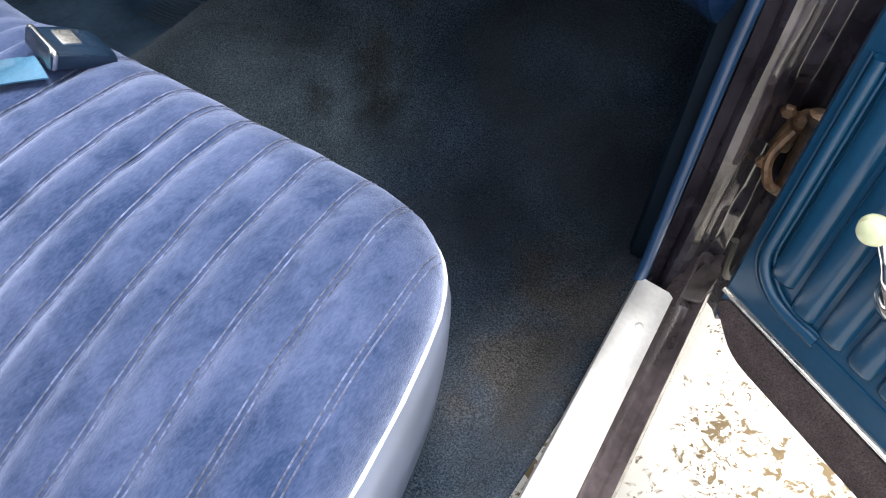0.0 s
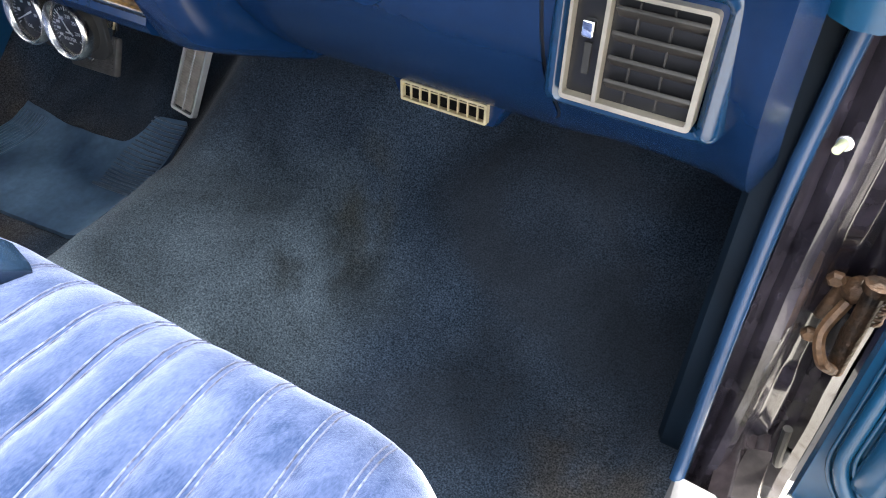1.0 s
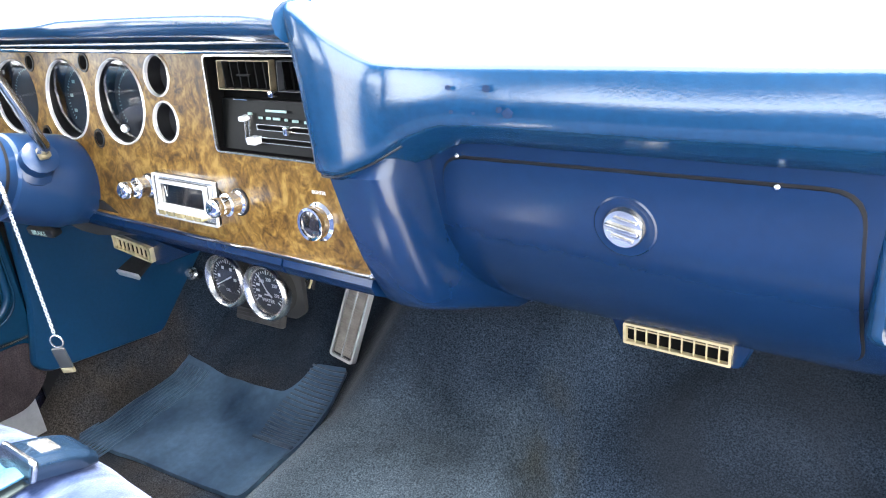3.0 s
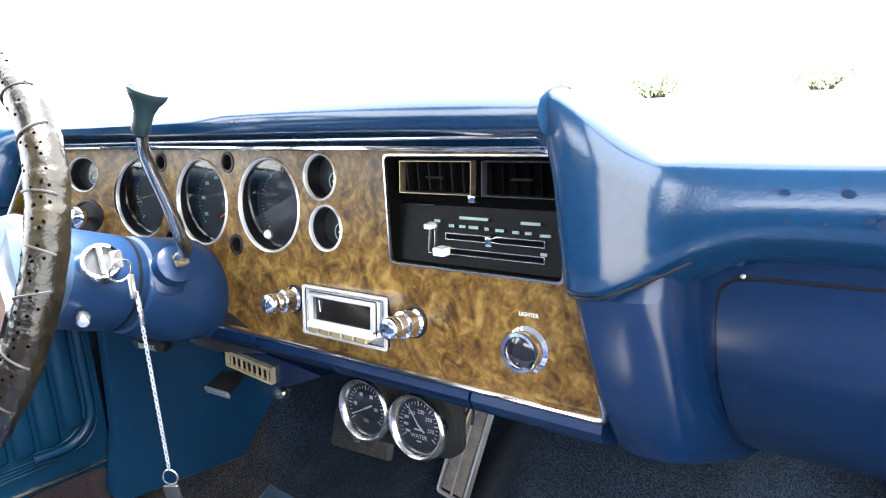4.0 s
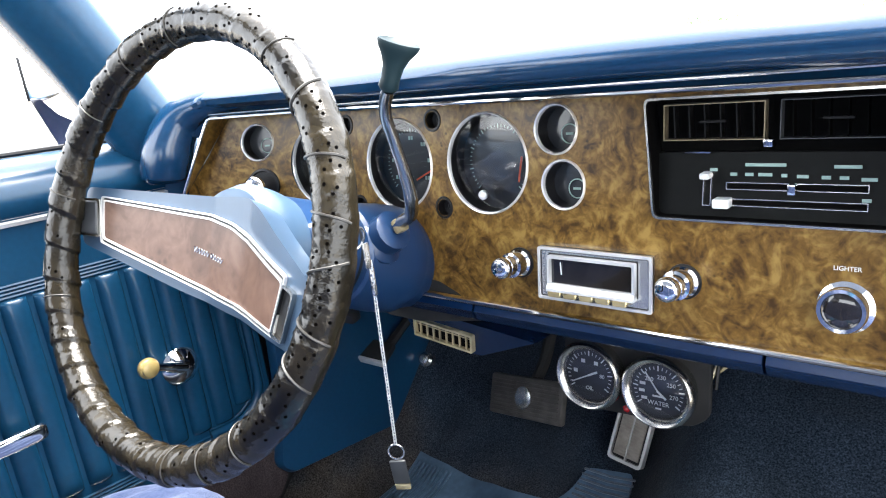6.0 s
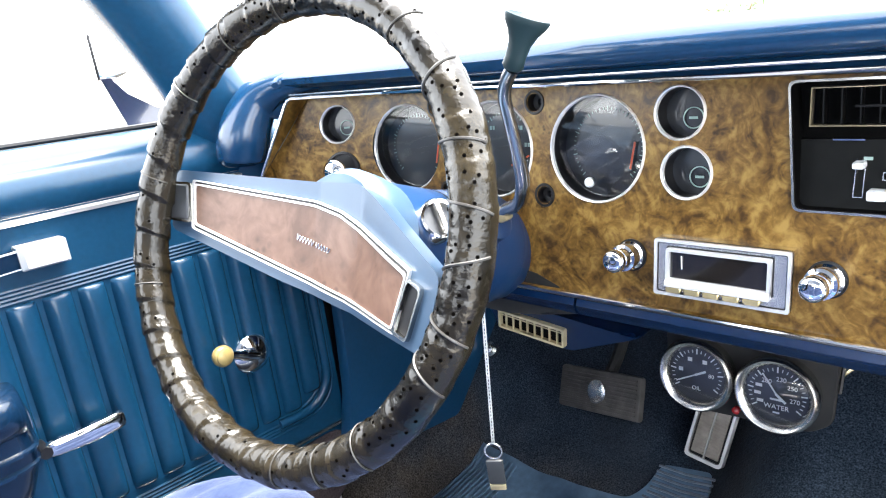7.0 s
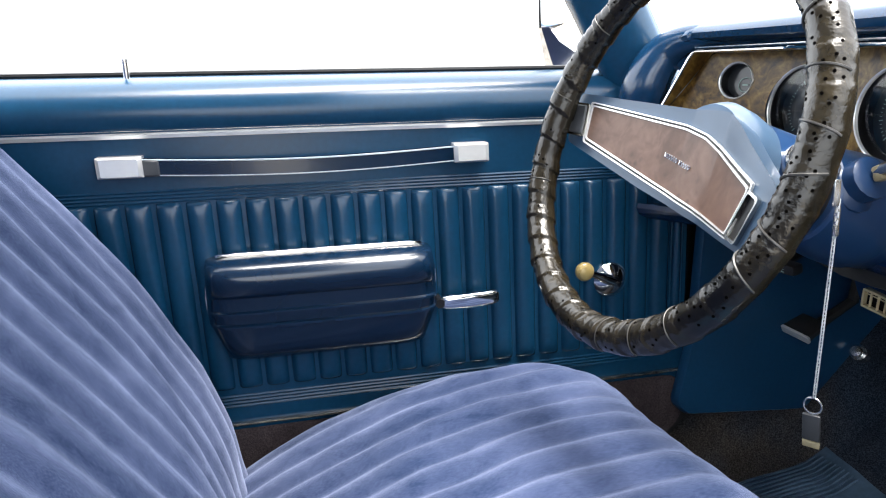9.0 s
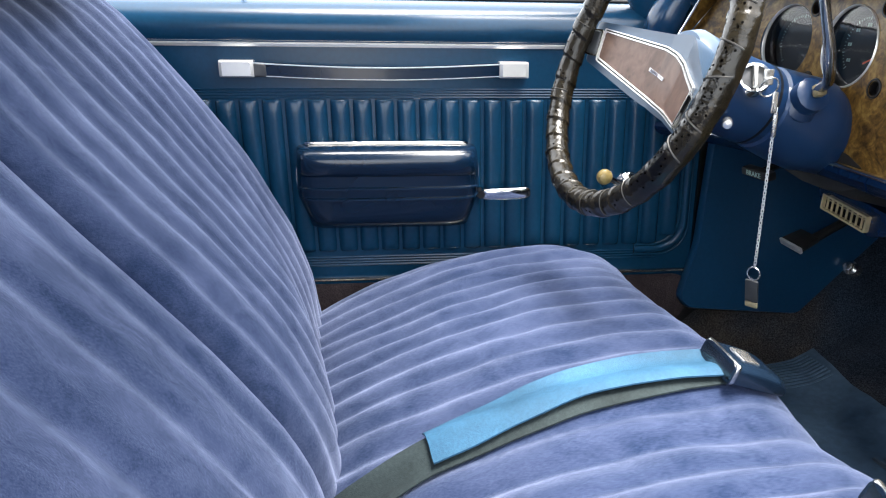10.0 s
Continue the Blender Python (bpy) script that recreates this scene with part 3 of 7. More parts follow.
def firewall():
    bm = B()
    box(bm, (0, 1.42, 0.66), (1.56, 0.03, 0.58))
    solo("wall_front", bm, BLACKMATT, (0, 1.42, 0.4), "dark padded firewall behind the dashboard", "wall", "structure")
    bm = B()
    box(bm, (0, -1.02, 0.62), (1.56, 0.04, 0.75))
    solo("wall_rear", bm, SKIRT, (0, -1.02, 0.3), "plain rear bulkhead of the cabin", "wall", "structure")
    bm = B()
    box(bm, (0, -1.20, 0.985), (1.56, 0.36, 0.03), None, 0.006)
    solo("parcel_shelf", bm, DOORVINYL, (0, -1.20, 0.97), "plain blue parcel shelf below the rear window", "shelf", "structure")
    for s in (-1, 1):
        bm = B()
        poly = [(-0.42, 0.97), (-0.55, 1.47), (-1.10, 1.47), (-1.10, 0.97)]
        prism(bm, poly, lambda u, v, d: Vector((s * (mix(0.775, 0.62, step(0.97, 1.5, v)) + d), u, v)), 0.0, 0.03)
        solo("pillar_rear", bm, HEADLINER, (s * 0.72, -0.8, 0.97), "wide rear roof pillar with pale lining", "pillar", "structure")
    bm = B()
    def f(u, v):
        x, y = mix(-0.62, 0.62, u), mix(0.20, -1.10, v)
        return (x, y, 1.50 - 0.04 * (x / 0.62) ** 2 - 0.02 * abs(y + 0.4))
    grid(bm, f, 16, 16)
    ceil = solo("ceiling", bm, HEADLINER, (0, -0.4, 1.38), "pale headliner under the roof", "ceiling", "structure")
    bm = B()
    def g(u, v):
        x, y, z = f(u, v)
        return (x * 1.03, y + 0.03 - 0.05 * v, z + 0.025)
    grid(bm, g, 16, 16)
    solo("roof", bm, PAINT, (0, -0.4, 1.42), "dark navy roof panel over the cabin", "roof", "structure")


def pillars():
    # driver's windscreen pillar
    bm = B()
    path = smooth_path([(-0.735, 0.60, 0.93), (-0.725, 0.545, 1.03), (-0.70, 0.455, 1.17), (-0.665, 0.33, 1.33), (-0.62, 0.20, 1.46)], 6)
    rings = []
    for i, p in enumerate(path):
        a = Vector((0.055, 0.012, 0.0))
        b = Vector((0.0, 0.055, 0.035))
        rings.append([p + a * math.cos(t) * 0.75 + b * math.sin(t) * 0.75 for t in [2 * math.pi * k / 14 for k in range(14)]])
    loft(bm, rings)
    solo("pillar_left", bm, DOORVINYL, (-0.735, 0.6, 0.93), "teal-blue vinyl windscreen pillar trim", "pillar", "structure")
    bm = B()
    path = smooth_path([(0.746, 0.732, 0.912), (0.742, 0.70, 1.0), (0.725, 0.60, 1.12), (0.68, 0.40, 1.31), (0.63, 0.20, 1.46)], 6)
    rings = []
    for p in path:
        rings.append([p + Vector((0.035 * math.cos(t), 0.032 * math.sin(t), 0.015 * math.sin(t))) for t in [2 * math.pi * k / 14 for k in range(14)]])
    loft(bm, rings)
    solo("pillar_right", bm, DOORVINYL, (0.746, 0.732, 0.912), "teal-blue vinyl windscreen pillar trim by the open door", "pillar", "structure")
    # windlace along the passenger's door opening
    bm = B()
    tube(bm, smooth_path([(0.742, 0.728, 0.385), (0.741, 0.742, 0.42), (0.738, 0.757, 0.55), (0.737, 0.765, 0.72), (0.742, 0.762, 0.84), (0.748, 0.735, 0.95), (0.748, 0.68, 1.06)], 8), 0.0080, 12)
    solo("windlace", bm, WINDLACE, (0.742, 0.73, 0.39), "blue vinyl windlace edging the door opening", "trim", "structure")
    # hinge pillar: stepped sheet from the windlace out to the hinge
    bm = B()
    plan = [(0.735, 0.80), (0.746, 0.772), (0.752, 0.792), (0.757, 0.800), (0.763, 0.786), (0.770, 0.778), (0.779, 0.782), (0.786, 0.800), (0.789, 0.832), (0.797, 0.850), (0.814, 0.858), (0.824, 0.880), (0.836, 0.872), (0.846, 0.858), (0.858, 0.866), (0.864, 0.905), (0.864, 1.25)]
    def f(u, v):
        z = mix(0.24, 1.02, v)
        k = u * (len(plan) - 1)
        i = min(int(k), len(plan) - 2)
        x, y = mix(plan[i][0], plan[i + 1][0], k - i), mix(plan[i][1], plan[i + 1][1], k - i)
        dent = 0.012 * math.exp(-((x - 0.808) / 0.016) ** 4) * step(0.455, 0.475, z) * step(0.66, 0.63, z)
        return (x + 0.004 * noise.noise((x * 20, z * 7, 0)) * step(0.75, 0.77, x), y + dent - 0.05 * step(0.72, 1.0, v) + 0.006 * noise.noise((x * 15, z * 5, 2)) * step(0.75, 0.78, x), z)
    grid(bm, f, 96, 60)
    solo("hinge_pillar", bm, JAMB, (0.80, 0.83, 0.37), "dark navy hinge pillar with grime", "pillar", "structure")
    # kick panels
    bm = B()
    poly = rounded([(0.630, 0.452), (0.650, 0.430), (0.882, 0.400), (0.975, 0.495), (1.10, 0.62), (1.10, 0.90), (0.676, 0.90), (0.656, 0.56)], 0.012)
    prism(bm, poly, lambda u, v, d: Vector((-0.715 + d, u, v)), 0.0, 0.018, 0.006)
    solo("kick_panel", bm, KICKVINYL, (-0.71, 0.8, 0.42), "teal-blue moulded kick panel beside the pedals, light lifted in its colour", "panel", "structure")
    bm = B()
    poly = rounded([(0.775, 0.36), (1.35, 0.5), (1.35, 0.90), (0.775, 0.90)], 0.02)
    prism(bm, poly, lambda u, v, d: Vector((0.735 - d, u, v)), 0.0, 0.03, 0.006)
    solo("kick_panel", bm, KICK, (0.72, 0.9, 0.4), "kick panel below the dashboard end, foot-well shade in its near-black colour", "panel", "structure")
    # inner rear quarter walls
    for s in (-1, 1):
        bm = B()
        box(bm, (s * 0.79, -0.72, 0.62), (0.04, 0.56, 0.72))
        solo("wall_side", bm, DOORVINYL, (s * 0.77, -0.75, 0.3), "plain blue rear quarter trim", "wall", "structure")


def cowl():
    for s in (-1, 1):
        bm = B()
        y0 = 0.655 if s < 0 else 0.90
        box(bm, (s * 0.775, (y0 + 1.45) / 2, 0.60), (0.03, 1.45 - y0, 0.76))
        solo("wall_side", bm, BLACKMATT if s < 0 else JAMB, (s * 0.775, 1.0, 0.25), "dark body side beside the foot well", "wall", "structure")
    bm = B()
    box(bm, (0, 1.27, 0.945), (1.58, 0.36, 0.03))
    solo("cowl", bm, PAINT, (0, 1.27, 0.94), "dark navy cowl below the windscreen", "cowl", "structure")
    bm = B()
    loft(bm, [[Vector((x, y, z)) for x, z in ((0.868, 0.24), (0.925, 0.26), (0.955, 0.60), (0.950, 0.82), (0.915, 0.965), (0.868, 0.975))] for y in (0.915, 1.2, 1.9)])
    solo("fender", bm, PAINT, (0.91, 1.4, 0.25), "dark navy front fender ahead of the open door", "fender", "structure")
    bm = B()
    box(bm, (-0.80, -0.30, 0.25), (0.06, 2.0, 0.26))
    solo("rocker", bm, PAINT, (-0.80, -0.3, 0.2), "dark navy rocker below the driver's door", "rocker", "structure")


def flare(s, y):
    """The passenger's sill runs outwards towards the rear."""
    return 0.072 * max(0.0, 0.74 - y) if s > 0 else 0.0


def sills():
    for s in (1, -1):
        bm = B()
        prof = [(0.735, 0.28), (0.738, 0.382), (0.741, 0.390), (0.747, 0.392), (0.782, 0.390), (0.789, 0.384)]
        end, up, inner = (0.728, 0.0, 0.0) if s > 0 else (0.622, 0.032, 0.014)
        rings = [[Vector((s * (x - inner) + flare(s, y), y, z + up)) for x, z in prof + [(0.78, 0.30)]] for y in (end, 0.3, -0.2, -0.8)]
        loft(bm, rings)
        sill = solo("scuff_plate", bm, ALU, (s * 0.76, 0.0, 0.39), "worn aluminium scuff plate on the door sill", "sill plate")
        for y in (end - 0.073, 0.25, -0.2):
            bm = B()
            lathe(bm, [(0.0055, -0.001), (0.0055, 0.0010), (0.004, 0.0022), (0.0, 0.0026)], Matrix.Translation((s * (0.768 - inner) + flare(s, y), y, 0.3915 + up)), 12)
            part("screw", bm, ALU, sill)
        bm = B()
        prof = [(0.789, 0.376), (0.795, 0.366), (0.806, 0.360), (0.813, 0.366), (0.819, 0.367), (0.823, 0.355), (0.827, 0.25), (0.79, 0.20), (0.76, 0.25), (0.77, 0.36)]
        rings = [[Vector((s * x + flare(s, y), y, z)) for x, z in prof] for y in (0.86, 0.3, -0.2, -0.9)]
        loft(bm, rings)
        solo("rocker", bm, ROCKER if s > 0 else PAINT, (s * 0.82, 0.0, 0.25), "mauve-grey painted rocker below the sill", "rocker", "structure")


ground()
floor()
firewall()
pillars()
sills()
cowl()


# ---- bench seat ----
CUSHION = [(-0.16, 0.47), (-0.08, 0.515), (0.0, 0.556), (0.08, 0.588), (0.16, 0.614), (0.24, 0.632), (0.32, 0.641), (0.40, 0.640), (0.46, 0.634), (0.52, 0.625)]


FRONT = [(0.0, 0.483), (0.15, 0.485), (0.3, 0.491), (0.46, 0.496), (0.49, 0.498), (0.515, 0.500), (0.54, 0.498), (0.563, 0.493), (0.584, 0.481), (0.603, 0.465), (0.619, 0.445), (0.633, 0.419), (0.643, 0.392), (0.652, 0.358), (0.664, 0.311), (0.676, 0.236), (0.683, 0.14), (0.690, -0.16)]


def setback(x):
    """The driver's half of the cushion ends a little further back."""
    return 0.017 * step(0.08, -0.22, x) + 0.036 * step(-0.10, -0.36, x)


def seat_edge(x, y):
    """Distance from a place on the cushion to its outline."""
    p, best = Vector((abs(x), y + setback(x))), 9.0
    for a, b in zip(FRONT, FRONT[1:]):
        a, b = Vector(a), Vector(b)
        d = b - a
        t = min(max((p - a).dot(d) / d.length_squared, 0), 1)
        best = min(best, (a + d * t - p).length)
    return best


def seat_front(x):
    return lerp_table(FRONT, abs(x)) - setback(x)


SEAMS = [0.637, 0.583, 0.535, 0.482, 0.437, 0.384, 0.335, 0.284, 0.229]
while SEAMS[-1] > -0.67:
    SEAMS.append(SEAMS[-1] - 0.05)


def fan(x, y):
    """How far the pleats lean inwards towards the front edge."""
    return (0.08 * step(0.0, 0.2, x) + 0.07 * step(0.3, 0.42, x)) * (y - 0.25)


def pleat(x):
    d = min(abs(x - s) for s in SEAMS)
    return 0.0020 * math.exp(-(d / 0.0034) ** 4) * step(0.04, 0.14, x) + 0.0085 * math.exp(-(d / 0.0125) ** 2)


def cushion_point(x, y):
    e = seat_edge(x, y)
    drop = 0.062 * (1 - math.sqrt(max(0.0, 1 - (1 - min(max(e, 0) / 0.085, 1)) ** 2)))
    side = 0.012 * step(0.35, 0.7, abs(x))
    dip = 0.02 * math.exp(-((x + 0.02) / 0.07) ** 2) + 0.010 * step(-0.25, -0.45, x)
    lump = 0.004 * noise.noise((x * 9, y * 9, 0)) + 0.0025 * noise.noise((x * 25, y * 18, 5))
    fade = 0.04 + 0.96 * step(0.0, 0.10, e)
    return Vector((x, y, smooth_table(CUSHION, y) - drop - side - dip - pleat(x + fan(x, y)) * fade + lump))


def bench():
    seat = thing("bench_seat", (0.0, 0.2, 0.30), "blue velour bench seat with long pleats and pale piping", "seat")
    xs = [-0.690 + 1.380 * i / 340 for i in range(341)]
    bm = B()
    rows = []
    for x in xs:
        yf = seat_front(x)
        rows.append([bm.verts.new(cushion_point(x, mix(-0.16, yf, 1 - (1 - j / 46) ** 1.25))) for j in range(47)])
    for a, b in zip(rows, rows[1:]):
        for j in range(46):
            bm.faces.new((a[j], b[j], b[j + 1], a[j + 1]))
    part("cushion", bm, VELOUR, seat, "lavender-blue pleated velour cushion", angle=70)
    edge = [Vector((-0.690, -0.16, 0))] + [Vector((x, seat_front(x), 0)) for x in xs[::3]] + [Vector((0.690, -0.16, 0))]
    edge = [Vector((p.x, p.y, cushion_point(p.x, p.y).z)) for p in edge]
    edge.insert(-1, Vector((0.690, 0.05, cushion_point(0.690, 0.05).z)))
    edge.insert(1, Vector((-0.690, 0.05, cushion_point(-0.690, 0.05).z)))
    bm = B()
    tube(bm, edge, 0.0032, 8)
    part("piping", bm, PIPING, seat)
    bm = B()
    rings = []
    for p in edge:
        n = Vector((max(-1, min(1, p.x / 0.66)) ** 5, 1.0 if p.y > 0.47 else max(0, (p.y - 0.2) / 0.28), 0))
        n = n.normalized() if n.length else Vector((1, 0, 0))
        rings.append([p + n * o + Vector((0, 0, dz)) for o, dz in ((0.0, -0.003), (0.005, -0.012), (0.009, -0.035), (0.009, -0.10), (0.002, -0.20), (-0.03, -0.27))])
    loft(bm, rings, False, False)
    part("skirt", bm, SKIRT, seat, "pale blue vinyl side skirt")
    for x0 in [q for q in SEAMS if q > 0.13]:
        for o in (-0.0028, 0.0028):
            bm = B()
            yf = seat_front(x0 - fan(x0, 0.45)) - 0.012
            ys = [mix(-0.1, yf, j / 40) for j in range(41)]
            tube(bm, [cushion_point(x0 + o - fan(x0, y), y) + Vector((0, 0, 0.0007)) for y in ys], 0.0009, 5)
            part("seam", bm, SEAM, seat)
    # two backrests
    back = [(0.44, -0.055), (0.50, -0.066), (0.58, -0.088), (0.67, -0.117), (0.78, -0.166), (0.87, -0.211), (0.95, -0.257), (1.0, -0.292), (1.035, -0.33), (1.045, -0.38)]
    def crease(x, first, pitch):
        d = abs((x - first + pitch / 2) % pitch - pitch / 2)
        return 0.0075 * math.exp(-(d / 0.014) ** 2)
    for x0, x1, first, pitch in ((-0.665, -0.066, -0.167, 0.0545), (-0.058, 0.68, 0.010, 0.0715)):
        bm = B()
        n = 200
        rows = []
        for i in range(n + 1):
            x = mix(x0, x1, i / n)
            e = min(x - x0, x1 - x)
            edge_roll = 0.06 * (1 - math.sqrt(max(0, 1 - (1 - min(e / 0.06, 1)) ** 2)))
            row = []
            for j in range(41):
                s = j / 40 * (len(back) - 1)
                k = min(int(s), len(back) - 2)
                z, y = mix(back[k][0], back[k + 1][0], s - k), mix(back[k][1], back[k + 1][1], s - k)
                bulge = 0.02 * math.sin(math.pi * min(1, max(0, (z - 0.5) / 0.5)))
                fwd = (0.025 + 0.045 * step(-0.55, -0.10, x)) * step(0.92, 0.58, z)
                row.append(bm.verts.new((x, y + fwd + bulge - edge_roll * 0.8 - crease(x, first, pitch) * step(0.0, 0.03, e) + 0.004 * noise.noise((x * 8, z * 8, 2)) + 0.002 * noise.noise((x * 21, z * 15, 6)), z - edge_roll * step(0.9, 1.05, z))))
            rows.append(row)
        for a, b in zip(rows, rows[1:]):
            for j in range(40):
                bm.faces.new((a[j], b[j], b[j + 1], a[j + 1]))
        part("backrest", bm, VELOUR, seat, "pleated velour backrest", angle=70)
        bm = B()
        rings = []
        for z, y in back[::-1]:
            rings.append([Vector((x, yy, min(z, 1.03))) for x, yy in ((x0 + 0.002, y - 0.055), (x0 + 0.01, y - 0.16), (x1 - 0.01, y - 0.16), (x1 - 0.002, y - 0.055))])
        loft(bm, rings)
        part("back_shell", bm, SKIRT, seat)
    return seat


bench()


def headrest():
    h = thing("headrest", (-0.32, -0.33, 1.03), "grey vinyl headrest on the driver's backrest", "headrest")
    bm = B()
    box(bm, (-0.32, -0.268, 1.108), (0.27, 0.10, 0.15), None, 0.03, 4)
    part("pad", bm, HEADPAD, h)
    bm = B()
    box(bm, (-0.32, -0.270, 1.034), (0.225, 0.085, 0.012), None, 0.005, 2)
    part("pad_base", bm, BLACK, h)
    bm = B()
    tube(bm, [(-0.33, -0.34, 1.0), (-0.33, -0.34, 1.07)], 0.008)
    part("post", bm, CHROME, h)


headrest()

# ---- dashboard ----
def panel_y(x, z):
    return 0.640 + 0.12 * (z - 0.80) - 1.9 * max(0.0, -x - 0.45) ** 2


def pan(x, z, d=0.0):
    return Vector((x, panel_y(x, z) - d, z))


def pan_frame(x, z, d=0.0):
    """x right, y up, z out of the panel."""
    e = 0.004
    r = (pan(x + e, z) - pan(x - e, z)).normalized()
    u = (pan(x, z + e) - pan(x, z - e)).normalized()
    n = r.cross(u).normalized()
    m = Matrix((r, u, n)).transposed().to_4x4()
    return Matrix.Translation(pan(x, z) + n * d) @ m


BIG = [(-0.487, 0.941), (-0.356, 0.941), (-0.231, 0.943)]
SMALL = [(-0.580, 0.974), (-0.577, 0.918), (-0.148, 0.975), (-0.141, 0.924)]
WELLS = [(-0.441, 0.987), (-0.302, 0.988), (-0.425, 0.893), (-0.291, 0.896)]
CLIM = [(-0.060, 0.998), (0.128, 0.998), (0.131, 0.898), (-0.052, 0.898)]
dash = thing("dashboard", (0.0, 0.75, 0.70), "blue padded dashboard with a burl wood instrument panel", "dashboard")


def circle(x, z, r, n=36):
    return [(x + r * math.cos(2 * math.pi * i / n), z + r * math.sin(2 * math.pi * i / n)) for i in range(n)]


def wood_panel():
    outline = rounded([(0.150, 1.006), (0.170, 0.801), (-0.60, 0.801), (-0.668, 0.918), (-0.612, 1.010)], 0.008, 3)
    loops = [outline] + [circle(x, z, 0.050) for x, z in BIG] + [circle(x, z, 0.0222) for x, z in SMALL] + [circle(x, z, 0.0088, 18) for x, z in WELLS] + [rounded(CLIM, 0.006, 3)]
    bm = B()
    edges = []
    for lp in loops:
        vs = [bm.verts.new((x, 0, z)) for x, z in lp]
        edges += [bm.edges.new((vs[i], vs[(i + 1) % len(vs)])) for i in range(len(vs))]
    bmesh.ops.triangle_fill(bm, use_beauty=True, edges=edges, normal=(0, -1, 0))
    for i in range(14):
        g = bm.verts[:] + bm.edges[:] + bm.faces[:]
        bmesh.ops.bisect_plane(bm, geom=g, plane_co=(-0.42 - 0.02 * i, 0, 0), plane_no=(1, 0, 0))
    for v in bm.verts:
        v.co = pan(v.co.x, v.co.z)
    part("wood_panel", bm, WOOD, dash, "brown burl wood instrument panel", angle=30)
    # reveal between the panel and the bright rim
    rim = [(0.153, 0.600, 1.009), (0.171, 0.634, 0.799), (-0.33, 0.634, 0.799), (-0.60, 0.575, 0.80), (-0.645, 0.546, 0.920), (-0.611, 0.583, 1.013), (-0.45, 0.595, 1.013)]
    inner = [pan(0.150, 1.006), pan(0.170, 0.801), pan(-0.33, 0.801), pan(-0.60, 0.801), pan(-0.668, 0.918), pan(-0.612, 1.010), pan(-0.45, 1.009)]
    bm = B()
    loft(bm, [[Vector(p) for p in rim] , inner], True, False)
    part("reveal", bm, WOOD, dash)
    bm = B()
    pts = []
    for i in range(len(rim)):
        a, b, c = Vector(rim[i - 1]), Vector(rim[i]), Vector(rim[(i + 1) % len(rim)])
        r = 0.008
        p, q = b + (a - b).normalized() * r, b + (c - b).normalized() * r
        pts += [p, p * 0.25 + b * 0.5 + q * 0.25, q]
    tube(bm, pts, 0.0023, 8, True)
    part("rim_trim", bm, CHROME, dash, "thin chrome rim round the wood panel")
    bm = B()
    tube(bm, [Vector((mix(-0.60, 0.145, k / 12), mix(0.580, 0.5965, min(1, k / 4)), 1.0175)) for k in range(13)], 0.0013, 6)
    part("hood_bead", bm, CHROMEWORN, dash)


